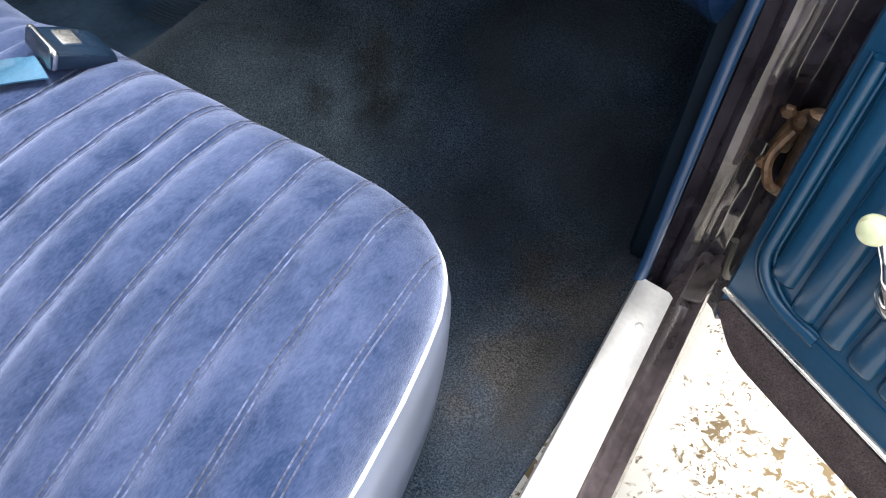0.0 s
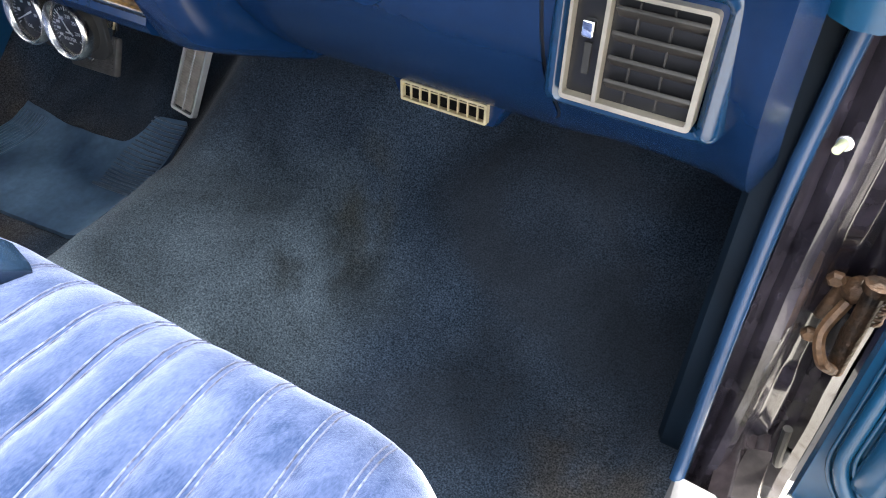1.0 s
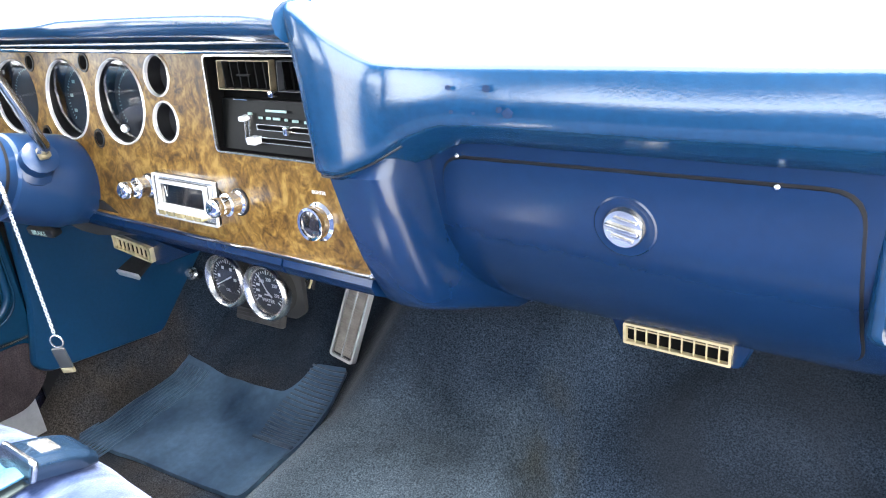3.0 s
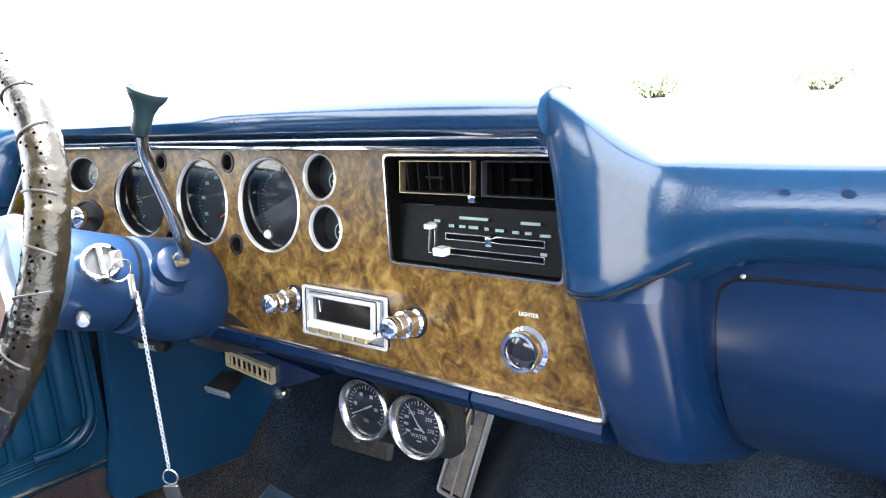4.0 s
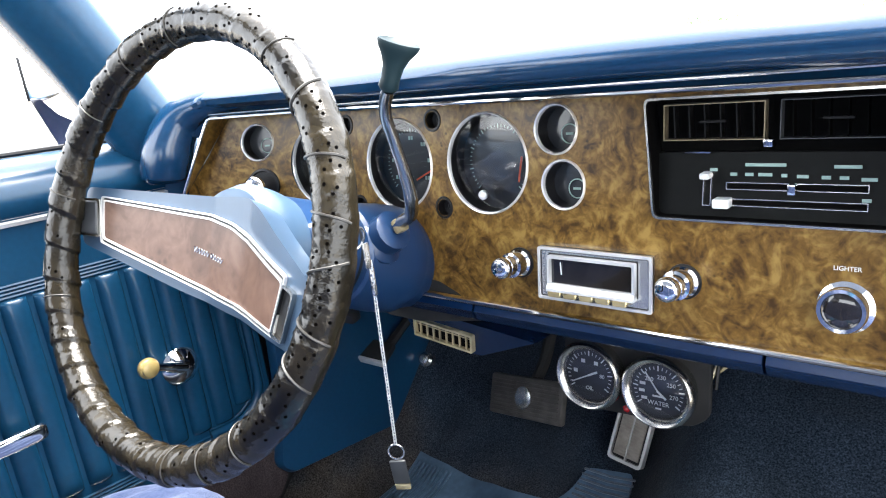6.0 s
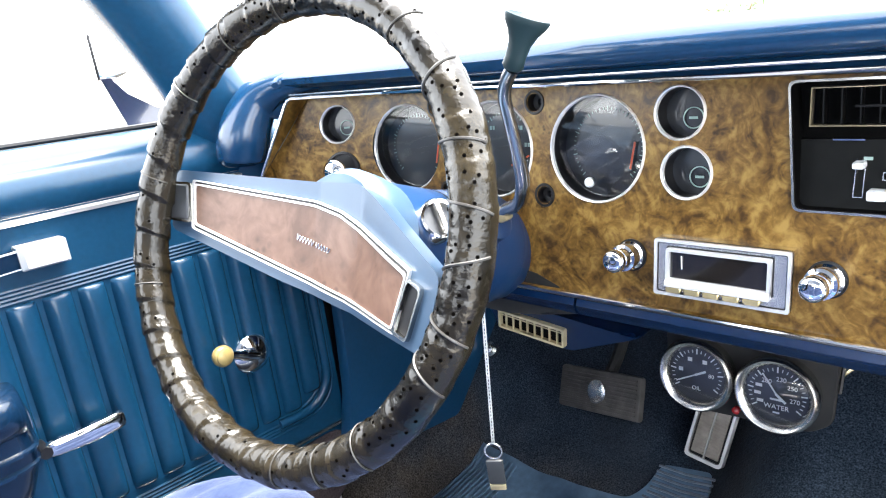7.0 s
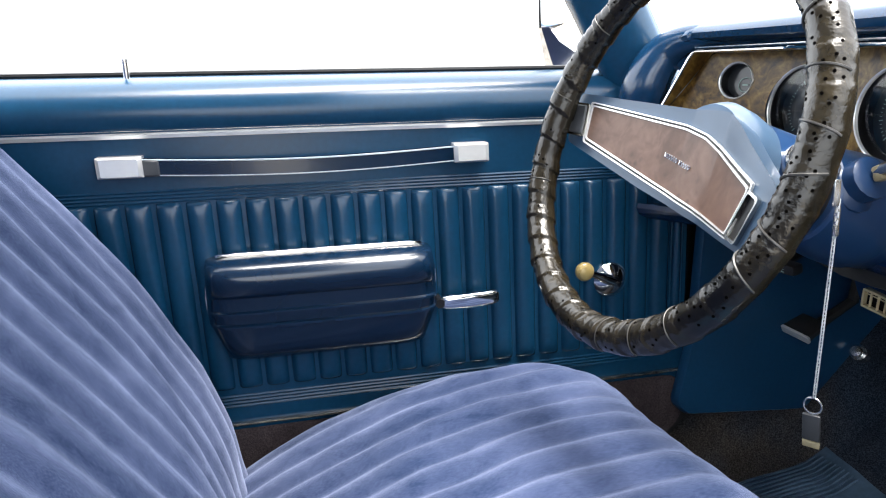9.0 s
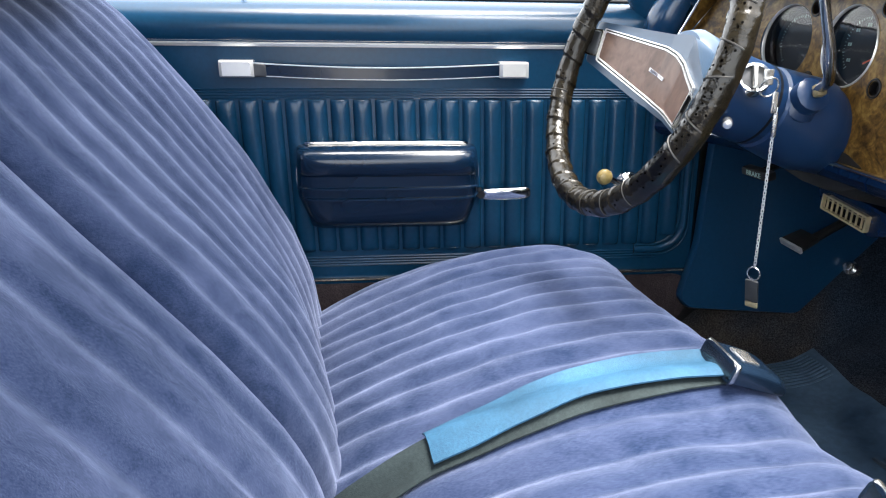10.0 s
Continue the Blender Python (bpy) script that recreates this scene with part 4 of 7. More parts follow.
def hood():
    # padded lip that follows the rim from the left cheek over the top to the right cheek
    path = smooth_path([(-0.640, 0.572, 0.99), (-0.630, 0.580, 1.010), (-0.612, 0.592, 1.020), (-0.57, 0.598, 1.0215), (-0.3, 0.602, 1.019), (0.0, 0.603, 1.017), (0.090, 0.601, 1.0155), (0.132, 0.5955, 1.0150), (0.160, 0.588, 1.0148)], 6)
    prof = [(0.0, 0.010), (0.002, 0.004), (0.003, -0.006), (0.008, -0.014), (0.015, -0.016), (0.021, -0.012), (0.025, -0.003), (0.027, 0.015), (0.022, 0.045), (0.0, 0.045)]
    rings = []
    for i, p in enumerate(path):
        d = path[min(i + 1, len(path) - 1)] - path[max(i - 1, 0)]
        o = Vector((-d.z, 0, d.x)).normalized()
        cheek = step(1.012, 0.95, p.z)
        w = 1 + 0.7 * cheek + 0.34 * step(-0.60, -0.05, p.x)
        tuck = -0.0065 * (1 - cheek)
        rings.append([p + o * (tuck if a == 0.0 else a) * w + Vector((0, b * (1 + (1.4 if p.x < 0 else 0.5) * cheek), 0)) for a, b in prof])
    bm = B()
    loft(bm, rings)
    part("hood_lip", bm, DASH, dash, "padded blue vinyl hood over the instruments")
    # fat rounded cheek that closes the hood beside the driver's window
    bm = B()
    path = smooth_path([(-0.680, 0.546, 0.936), (-0.680, 0.547, 0.944), (-0.677, 0.550, 0.962), (-0.671, 0.560, 0.990), (-0.660, 0.575, 1.014), (-0.632, 0.592, 1.028), (-0.588, 0.608, 1.031), (-0.53, 0.622, 1.028)], 5)
    size = [(0.0, 0.014), (0.06, 0.024), (0.15, 0.031), (0.35, 0.033), (0.55, 0.028), (0.7, 0.021), (0.85, 0.015), (1.0, 0.007)]
    tube(bm, path, [smooth_table(size, i / (len(path) - 1), 0.03) for i in range(len(path))], 22)
    part("hood_cheek", bm, DASH, dash, "rounded padded cheek of the hood")
    # top pad back to the windscreen, its sunlight painted into the paler vinyl
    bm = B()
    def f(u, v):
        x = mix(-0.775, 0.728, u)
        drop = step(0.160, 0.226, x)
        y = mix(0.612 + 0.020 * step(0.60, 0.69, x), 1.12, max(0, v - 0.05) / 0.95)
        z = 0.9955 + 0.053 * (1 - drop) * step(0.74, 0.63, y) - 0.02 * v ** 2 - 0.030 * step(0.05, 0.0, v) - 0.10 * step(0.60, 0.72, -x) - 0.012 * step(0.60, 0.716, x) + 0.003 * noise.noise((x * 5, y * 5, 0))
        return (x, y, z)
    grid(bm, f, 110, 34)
    part("top_pad", bm, TOPVINYL, dash, "padded dash top with sunlight painted into its pale colour", angle=80)
    # cheek beside the panel, and the passenger's roll that runs out of it
    def section(x, zt, zb, yf, lean, edge, curl=0.0):
        pts = [(0.12, zt - 0.030), (0.060, zt - 0.012), (0.036, zt - 0.003), (0.022, zt), (lean + 0.006, zt - 0.0012), (lean + 0.002, zt - 0.0038)]
        pts += [(lean * (1 - k / 5) + curl * max(0.0, (k - 2) / 3) ** 2, mix(zt - 0.008, zb + 0.006, k / 5)) for k in range(6)]
        pts += [(curl + 0.002, zb + 0.003), (curl + 0.006, zb), (curl + 0.016, zb - 0.007), (0.038, zb - 0.017), (0.075, zb - 0.022), (0.12, zb - 0.01)]
        return [Vector((x + (1.01 - z) * 0.09 * step(0.21, 0.16, x), yf + edge * step(1.030, 1.004, z) + d + 0.0012 * noise.noise((x * 14, z * 14, 9)), z)) for d, z in pts]
    front = [(0.15, 0.583), (0.173, 0.580), (0.186, 0.5805), (0.196, 0.5845), (0.206, 0.5920), (0.216, 0.5985), (0.228, 0.6015), (0.245, 0.6000), (0.33, 0.5965), (0.72, 0.604)]
    foot = [(0.15, 0.9115), (0.19, 0.9145), (0.214, 0.922), (0.244, 0.939), (0.275, 0.951), (0.31, 0.953), (0.80, 0.953)]
    rings = []
    for x in [0.1535 + 0.016 * (k / 10) ** 1.6 for k in range(10)] + [mix(0.1695, 0.270, k / 44) for k in range(44)] + [mix(0.270, 0.700, k / 36) for k in range(36)] + [0.722 - 0.022 * (1 - k / 10) ** 1.8 for k in range(11)]:
        near, far = min(1.0, (x - 0.1535) / 0.016), min(1.0, max(0.0, (0.722 - x) / 0.022))
        run = step(0.195, 0.245, x)
        yf = smooth_table(front, x, 0.004) + 0.020 * (1 - math.sqrt(max(0.0, 1 - (1 - far) ** 2)))
        zt = mix(1.0500, 1.0020, step(0.158, 0.228, x)) - 0.010 * step(0.60, 0.722, x)
        rings.append(section(x, zt, smooth_table(foot, x, 0.008), yf, mix(0.004, 0.010, run), 0.016 * (1 - math.sqrt(max(0.0, 1 - (1 - near) ** 2))), 0.007 * run))
    bm = B()
    loft(bm, rings)
    part("crash_pad", bm, DASH, dash, "blue vinyl crash pad with dark smudges and a rounded cheek", angle=60)
    bm = B()
    rnd = random.Random(3)
    for cx, cz, s in ((0.297, 0.984, 0.0028), (0.329, 0.984, 0.0036), (0.347, 0.969, 0.0048), (0.301, 0.968, 0.0022), (0.320, 0.968, 0.0016), (0.340, 0.971, 0.0028)):
        m = Matrix.Translation((cx, 0.5962 + 0.28 * (cz - 0.959), cz)) @ frame_to((0, -1, 0.25))
        vs = [bm.verts.new(m @ Vector((s * rnd.uniform(0.7, 1.1) * math.cos(a), 0.75 * s * rnd.uniform(0.7, 1.1) * math.sin(a), 0.0015))) for a in [2 * math.pi * k / 18 for k in range(18)]]
        bm.faces.new(vs)
    part("smudge", bm, STAIN, dash)
    # cheek fairing below the seam
    levels = [(0.940, 0.1600, 0.612, 0.227, 0.650), (0.920, 0.1615, 0.602, 0.228, 0.655), (0.909, 0.1630, 0.5945, 0.229, 0.658), (0.87, 0.1660, 0.602, 0.230, 0.664), (0.83, 0.1692, 0.613, 0.230, 0.690), (0.80, 0.1725, 0.624, 0.230, 0.708), (0.782, 0.1750, 0.632, 0.230, 0.722), (0.770, 0.179, 0.645, 0.230, 0.732), (0.75, 0.186, 0.685, 0.230, 0.75), (0.73, 0.195, 0.735, 0.231, 0.77), (0.712, 0.203, 0.780, 0.232, 0.80)]
    rings = []
    for z, xl, yf, xr, yg in levels:
        g = min(0.030, 0.6 * (yg - yf))
        rings.append([Vector((x, y, z)) for x, y in ((xl + 0.002, yf + 0.10), (xl, yf + 0.02), (xl + 0.003, yf + 0.006), (xl + 0.010, yf), (mix(xl, xr, 0.5), yf + 0.001), (xr - 0.016, yf + 0.004), (xr - 0.007, yf + 0.009), (xr - 0.002, yf + 0.6 * g), (xr + 0.001, yf + g + 0.006), (xr + 0.004, yg + 0.006), (xr + 0.004, yg + 0.10))])
    bm = B()
    loft(bm, rings)
    part("centre_fairing", bm, DASHMETAL, dash, "blue fairing between wood panel and glove box")
    bm = B()
    tube(bm, smooth_path([(0.1625, 0.612, 0.9105), (0.1635, 0.598, 0.9105), (0.172, 0.5885, 0.9108), (0.190, 0.5875, 0.9130), (0.204, 0.5965, 0.9170), (0.218, 0.6045, 0.9230), (0.244, 0.6075, 0.9370)], 5), 0.0010, 6)
    part("seam", bm, BLACK, dash)
    # lower rail under the wood
    bm = B()
    for x0, x1 in ((-0.70, -0.252), (-0.249, 0.043), (0.046, 0.168)):
        prof = [(0.633, 0.7965), (0.630, 0.790), (0.634, 0.780), (0.648, 0.772), (0.70, 0.765), (0.70, 0.79)]
        loft(bm, [[Vector((x, y - 1.2 * max(0.0, -x - 0.45) ** 2, z)) for y, z in prof] for x in [mix(x0, x1, k / 8) for k in range(9)]])
    part("lower_rail", bm, DASHMETAL, dash, "blue steel rail below the wood panel")


FACE = [(0.925, 0.656), (0.90, 0.657), (0.87, 0.660), (0.84, 0.668), (0.81, 0.686), (0.78, 0.710), (0.75, 0.745), (0.72, 0.79), (0.69, 0.84)]


def face(x, z, d=0.0):
    t = FACE[::-1]
    return Vector((x, smooth_table(t, z, 0.02) - d, z))


def glove_side():
    bm = B()
    def f(u, v):
        x = mix(0.224, 0.723, u)
        p = face(x, mix(0.935, 0.728 + 0.028 * step(0.53, 0.60, x) - 0.030 * step(0.63, 0.723, x), v))
        return p + Vector((0, -0.012 * step(0.675, 0.710, x) + 0.05 * step(0.711, 0.723, x), 0))
    grid(bm, f, 80, 30)
    part("lower_face", bm, DASHMETAL, dash)
    # glove box door, a shell just proud of the face with a dark gap round it
    poly = rounded([(0.246, 0.916), (0.553, 0.919), (0.560, 0.772), (0.51, 0.746), (0.30, 0.736), (0.238, 0.742)], 0.022, 5)
    def cut(poly, d, name, material, label=""):
        bm = B()
        vs = [bm.verts.new((x, 0, z)) for x, z in poly]
        bm.faces.new(vs)
        for k in range(22):
            g = bm.verts[:] + bm.edges[:] + bm.faces[:]
            bmesh.ops.bisect_plane(bm, geom=g, plane_co=(0, 0, 0.725 + 0.009 * k), plane_no=(0, 0, 1))
        ext = bmesh.ops.extrude_face_region(bm, geom=bm.faces[:])
        moved = {e for e in ext["geom"] if isinstance(e, bmesh.types.BMVert)}
        for v in bm.verts:
            v.co = face(v.co.x, v.co.z, d if v in moved else -0.002)
        return part(name, bm, material, dash, label, angle=30)
    cut(inset(poly, -0.0021), 0.0005, "glove_gap", BLACK)
    door = cut(poly, 0.0030, "glove_box_door", DASHMETAL, "blue glove box door with a round lock")
    m = Matrix.Translation(face(0.4045, 0.8765, 0.0025)) @ frame_to((0, -1, -0.10))
    bm = B()
    lathe(bm, [(0.0245, -0.003), (0.0243, 0.0008), (0.0230, 0.0018), (0.0212, 0.0016), (0.0175, 0.0002)], m, 36)
    part("lock_recess", bm, DASHMETAL, door)
    bm = B()
    lathe(bm, [(0.0160, -0.001), (0.0160, 0.0035), (0.0145, 0.0055), (0.0, 0.006)], m, 32)
    box(bm, (0, 0, 0.007), (0.027, 0.0055, 0.005), m @ pose(0, 0, 0, 0, 0, -12), 0.002)
    box(bm, (0.001, 0.0075, 0.006), (0.018, 0.003, 0.003), m @ pose(0, 0, 0, 0, 0, -12), 0.001)
    box(bm, (0.001, -0.0075, 0.006), (0.018, 0.003, 0.003), m @ pose(0, 0, 0, 0, 0, -12), 0.001)
    part("lock", bm, CHROMEWORN, door, "chrome glove box lock")
    for x in (0.262, 0.505):
        bm = B()
        lathe(bm, [(0.0018, 0), (0.0018, 0.0015), (0, 0.002)], Matrix.Translation(face(x, 0.9185, 0.002)) @ frame_to((0, -1, 0.3)), 10)
        part("bumper", bm, STEEL, door)


def side_vent():
    x0, x1, z0, z1 = 0.579, 0.672, 0.829, 0.909
    place = lambda u, v, d: Vector((u, 0.668 - d, v))
    bm = B()
    rings = []
    for o, d in ((0.019, -0.030), (0.0175, 0.000), (0.0155, 0.0085), (0.012, 0.0125), (0.007, 0.0135), (0.003, 0.011), (0.0005, 0.004), (0.0005, -0.03)):
        rings.append([Vector((u, 0.668 - d + 0.014 * step(z0 - 0.004, z0 - 0.020, v), v)) for u, v in rounded([(x0 - o, z1 + o), (x1 + o, z1 + o), (x1 + o, z0 - o), (x0 - o, z0 - o)], 0.004 + 0.6 * o, 4)])
    loft(bm, rings, True, False)
    part("vent_housing", bm, DASH, dash)
    outer = rounded([(x0, z0), (x1, z0), (x1, z1), (x0, z1)], 0.004, 3)
    inner = rounded([(x0 + 0.0022, z0 + 0.0036), (x1 - 0.0040, z0 + 0.0036), (x1 - 0.0040, z1 - 0.0028), (x0 + 0.0022, z1 - 0.0028)], 0.002, 3)
    bm = B()
    ring_prism(bm, outer, inner, place, 0.004, 0.019)
    box(bm, (x0 + 0.0255, 0.655, (z0 + z1) / 2), (0.003, 0.012, z1 - z0 - 0.006))
    vent = part("side_vent", bm, CREAM, dash, "square air vent with yellowed bright frame")
    bm = B()
    box(bm, ((x0 + x1) / 2, 0.6605, (z0 + z1) / 2), (x1 - x0 - 0.003, 0.007, z1 - z0 - 0.003))
    part("vent_back", bm, BLACK, vent)
    for k in range(4):
        z = z0 + 0.017 + k * 0.0165
        bm = B()
        box(bm, (0, 0, 0), (x1 - x0 - 0.034, 0.013, 0.0030), Matrix.Translation(((x0 + 0.0285 + x1) / 2 - 0.001, 0.6545, z)) @ pose(0, 0, 0, -42, 0, 0), 0.0008)
        part("slat", bm, DUSTSLAT, vent)
    for x in (x0 + 0.044, x0 + 0.066):
        bm = B()
        box(bm, (x, 0.6565, (z0 + z1) / 2), (0.0014, 0.0030, z1 - z0 - 0.012))
        part("vane", bm, DUSTSLAT, vent)
    bm = B()
    box(bm, (x0 + 0.014, 0.653, z0 + 0.052), (0.009, 0.008, 0.012), None, 0.002)
    part("slider", bm, CHROME, vent)
    bm = B()
    box(bm, (x0 + 0.014, 0.6565, z0 + 0.03), (0.005, 0.003, 0.022))
    part("slot", bm, BLACKMATT, vent)


def gauge(x, z, r, depth, style):
    m = pan_frame(x, z)
    bm = B()
    lathe(bm, [(r + 0.0022, -0.001), (r + 0.0022, 0.0012), (r + 0.0012, 0.0024), (r, 0.0016), (r - 0.0005, -0.002)], m, 48, False)
    g = part("gauge" if style else "warning_light_well", bm, RADIOFACE, dash, "round gauge with a thin bright bezel" if style else "")
    bm = B()
    lathe(bm, [(r + 0.0005, 0.0), (r * 0.98, -depth)], m, 48, False)
    part("well", bm, BLACK, g)
    bm = B()
    lathe(bm, [(r * 0.985, -depth), (0.0, -depth + 0.0002)], m, 48, False)
    part("dial", bm, DIAL, g)
    if style in ("speed", "tach", "fuel"):
        bm = B()
        lathe(bm, [(r * 0.975, -0.0060), (r * 0.6, -0.0045), (0.0, -0.0040)], m @ Matrix.Rotation(radians(4), 4, "X"), 40, False)
        part("lens", facing(bm, m.to_3x3() @ Vector((0, 0, 1))), GLASS, g, fix=False).visible_shadow = False
    if style in ("speed", "tach", "fuel"):
        bm = B()
        rr = r * 0.78
        for k in range(41):
            a = math.radians(225 - k * 270 / 40)
            big = k % 5 == 0
            box(bm, (rr * 0.96, 0, 0), (0.0045 if big else 0.0022, 0.0008 if big else 0.0005, 0.0006), m @ Matrix.Translation((0, 0, -depth + 0.0012)) @ Matrix.Rotation(a, 4, "Z"))
        if style == "speed":
            for k in range(7):
                a = math.radians(215 - k * 250 / 6)
                for s in (-0.002, 0.002):
                    box(bm, (rr * 0.74 * math.cos(a) + s, rr * 0.74 * math.sin(a), 0), (0.0026, 0.0042, 0.0006), m @ Matrix.Translation((0, 0, -depth + 0.0012)))
        part("scale", bm, GREENMARK, g)
        bm = B()
        ang = {"speed": 25, "tach": -75, "fuel": -80}[style]
        off = {"speed": (0.010, -0.018), "tach": (0.028, -0.018), "fuel": (0.026, -0.018)}[style]
        box(bm, (0.011, 0, 0), (0.026, 0.0018, 0.0008), m @ Matrix.Translation((*off, -depth + 0.003)) @ Matrix.Rotation(math.radians(ang if style == "speed" else 80), 4, "Z"))
        part("needle", bm, ORANGE, g)
    if style == "fuel":
        bm = B()
        lathe(bm, [(0.0, -0.0052)] + [(0.0052 * math.cos(q), 0.0052 * math.sin(q)) for q in [math.radians(-75 + 15 * k) for k in range(11)]] + [(0.0, 0.0052)], m @ Matrix.Translation((-0.012, -0.033, -0.008)), 16)
        part("reset_knob", bm, WHITE, g, "white reset knob")
    if style == "small":
        bm = B()
        m2 = m @ Matrix.Translation((0.005, -0.005, -depth + 0.0015))
        lathe(bm, [(0.0095, 0), (0.0095, 0.0006), (0.0085, 0.0006), (0.0085, 0)], m2, 24, False)
        box(bm, (0, 0, 0.0006), (0.008, 0.0022, 0.0004), m2)
        part("legend", bm, GREENMARK, g)


def instruments():
    for (x, z), s in zip(BIG, ("tach", "speed", "fuel")):
        gauge(x, z, 0.0495, 0.022, s)
    for i, (x, z) in enumerate(SMALL):
        if i == 1:
            m = pan_frame(x, z)
            bm = B()
            lathe(bm, [(0.023, -0.002), (0.023, 0.002), (0.020, 0.003), (0.019, 0.0)], m, 32)
            k = part("light_switch", bm, BLACK, dash)
            bm = B()
            lathe(bm, [(0.005, 0), (0.005, 0.015), (0.0135, 0.017), (0.015, 0.022), (0.0145, 0.027), (0.010, 0.031), (0.0, 0.032)], m, 32)
            part("knob", bm, CHROME, k, "chrome pull knob")
        else:
            gauge(x, z, 0.0218, 0.018, "small")
    for x, z in WELLS:
        m = pan_frame(x, z)
        bm = B()
        lathe(bm, [(0.0125, -0.0005), (0.0118, 0.0012), (0.0095, 0.0012), (0.0088, -0.010), (0.004, -0.011), (0.0, -0.008)], m, 24, False)
        part("mounting_well", bm, BLACK, dash)


def climate():
    mid = lambda u, v, d: pan(u, v, d)
    outer = rounded(CLIM, 0.006, 3)
    inner = inset(outer, 0.0019)
    bm = B()
    ring_prism(bm, outer, inner, mid, -0.002, 0.0030)
    c = part("climate_panel", bm, CHROMEWORN, dash, "recessed climate control panel with two louvred vents")
    bm = B()
    deep = inset(outer, 0.004)
    loft(bm, [[mid(x, z, 0.0) for x, z in inner], [mid(x, z, -0.016) for x, z in deep]], True, False)
    part("recess", bm, VOID, c)
    bm = B()
    loft(bm, [[pan(x, z, d) for x, z, d in ((-0.054, 0.951, top), (0.129, 0.951, top), (0.129, 0.9, low), (-0.054, 0.9, low))] for top, low in ((-0.013, -0.006), (-0.017, -0.017))])
    part("control_face", bm, SATINBLACK, c, "worn satin black control face")
    bm = B()
    box(bm, (0.036, panel_y(0, 0.975) + 0.018, 0.974), (0.186, 0.004, 0.05))
    part("backing", bm, VOID, c)
    # louvred vents
    for x0, x1 in ((-0.045, 0.036), (0.047, 0.125)):
        o = [(x0, 0.962), (x1, 0.962), (x1, 0.991), (x0, 0.991)]
        bm = B()
        ring_prism(bm, o, inset(o, 0.0007 if x0 < 0 else 0.0005), mid, -0.012, -0.004)
        v = part("vent_frame", bm, BRASSY if x0 < 0 else GREYPLASTIC, c)
        for k in range(6):
            x = mix(x0, x1, (k + 0.7) / 6.4)
            bm = B()
            box(bm, (x, panel_y(0, 0.976) + 0.0095, 0.9765), (0.0011, 0.008, 0.027))
            part("slat", bm, VANE if x0 < 0 else VOID, v)
        bm = B()
        box(bm, ((x0 + x1) / 2, panel_y(0, 0.976) + 0.006, 0.9765), (0.020, 0.003, 0.0018))
        part("cross_bar", bm, VANE, v)
    bm = B()
    box(bm, (0.040, panel_y(0, 0.96) + 0.004, 0.960), (0.007, 0.010, 0.006), None, 0.001)
    part("tab", bm, CHROME, c)
    bm = B()
    box(bm, (-0.018, panel_y(0, 0.95) + 0.010, 0.9515), (0.022, 0.003, 0.0012))
    part("marker_bar", bm, CHROME, c)
    # slots and sliders
    for x0, x1, z in ((0.008, 0.106, 0.9255), (0.012, 0.106, 0.9125)):
        bm = B()
        box(bm, ((x0 + x1) / 2, panel_y(0, z) + 0.0088, z), (x1 - x0, 0.003, 0.0034))
        part("slot", bm, VOID, c)
        bm = B()
        o = [(x0 - 0.0015, z - 0.0030), (x1 + 0.0015, z - 0.0030), (x1 + 0.0015, z + 0.0030), (x0 - 0.0015, z + 0.0030)]
        ring_prism(bm, o, inset(o, 0.0006), mid, -0.0115, -0.0068)
        part("slot_edge", bm, STEEL, c)
    bm = B()
    o = [(-0.0125, 0.909), (-0.0055, 0.909), (-0.0045, 0.937), (-0.0115, 0.937)]
    ring_prism(bm, o, inset(o, 0.0008), mid, -0.0115, -0.0062)
    part("fan_slot", bm, STEEL, c)
    for x, z, s in ((0.058, 0.9255, (0.006, 0.012, 0.0085)), (0.005, 0.9125, (0.013, 0.012, 0.0075)), (-0.0085, 0.934, (0.008, 0.010, 0.005))):
        bm = B()
        box(bm, (x, panel_y(0, z) + 0.004, z), s, None, 0.0012)
        part("slider", bm, WHITE if x < 0.03 else CHROME, c)
    bm = B()
    for x, w, z in ((0.012, 0.005, 0.9345), (0.024, 0.006, 0.9345), (0.036, 0.010, 0.9345), (0.050, 0.004, 0.934), (0.063, 0.008, 0.9335), (0.079, 0.006, 0.933), (0.091, 0.006, 0.933), (0.107, 0.010, 0.932), (0.036, 0.030, 0.942), (0.093, 0.018, 0.941), (0.106, 0.006, 0.917), (-0.004, 0.006, 0.938)):
        box(bm, (x, panel_y(0, z) + 0.0085, z), (w, 0.0012, 0.0024))
    part("legend", bm, GREENMARK, c)


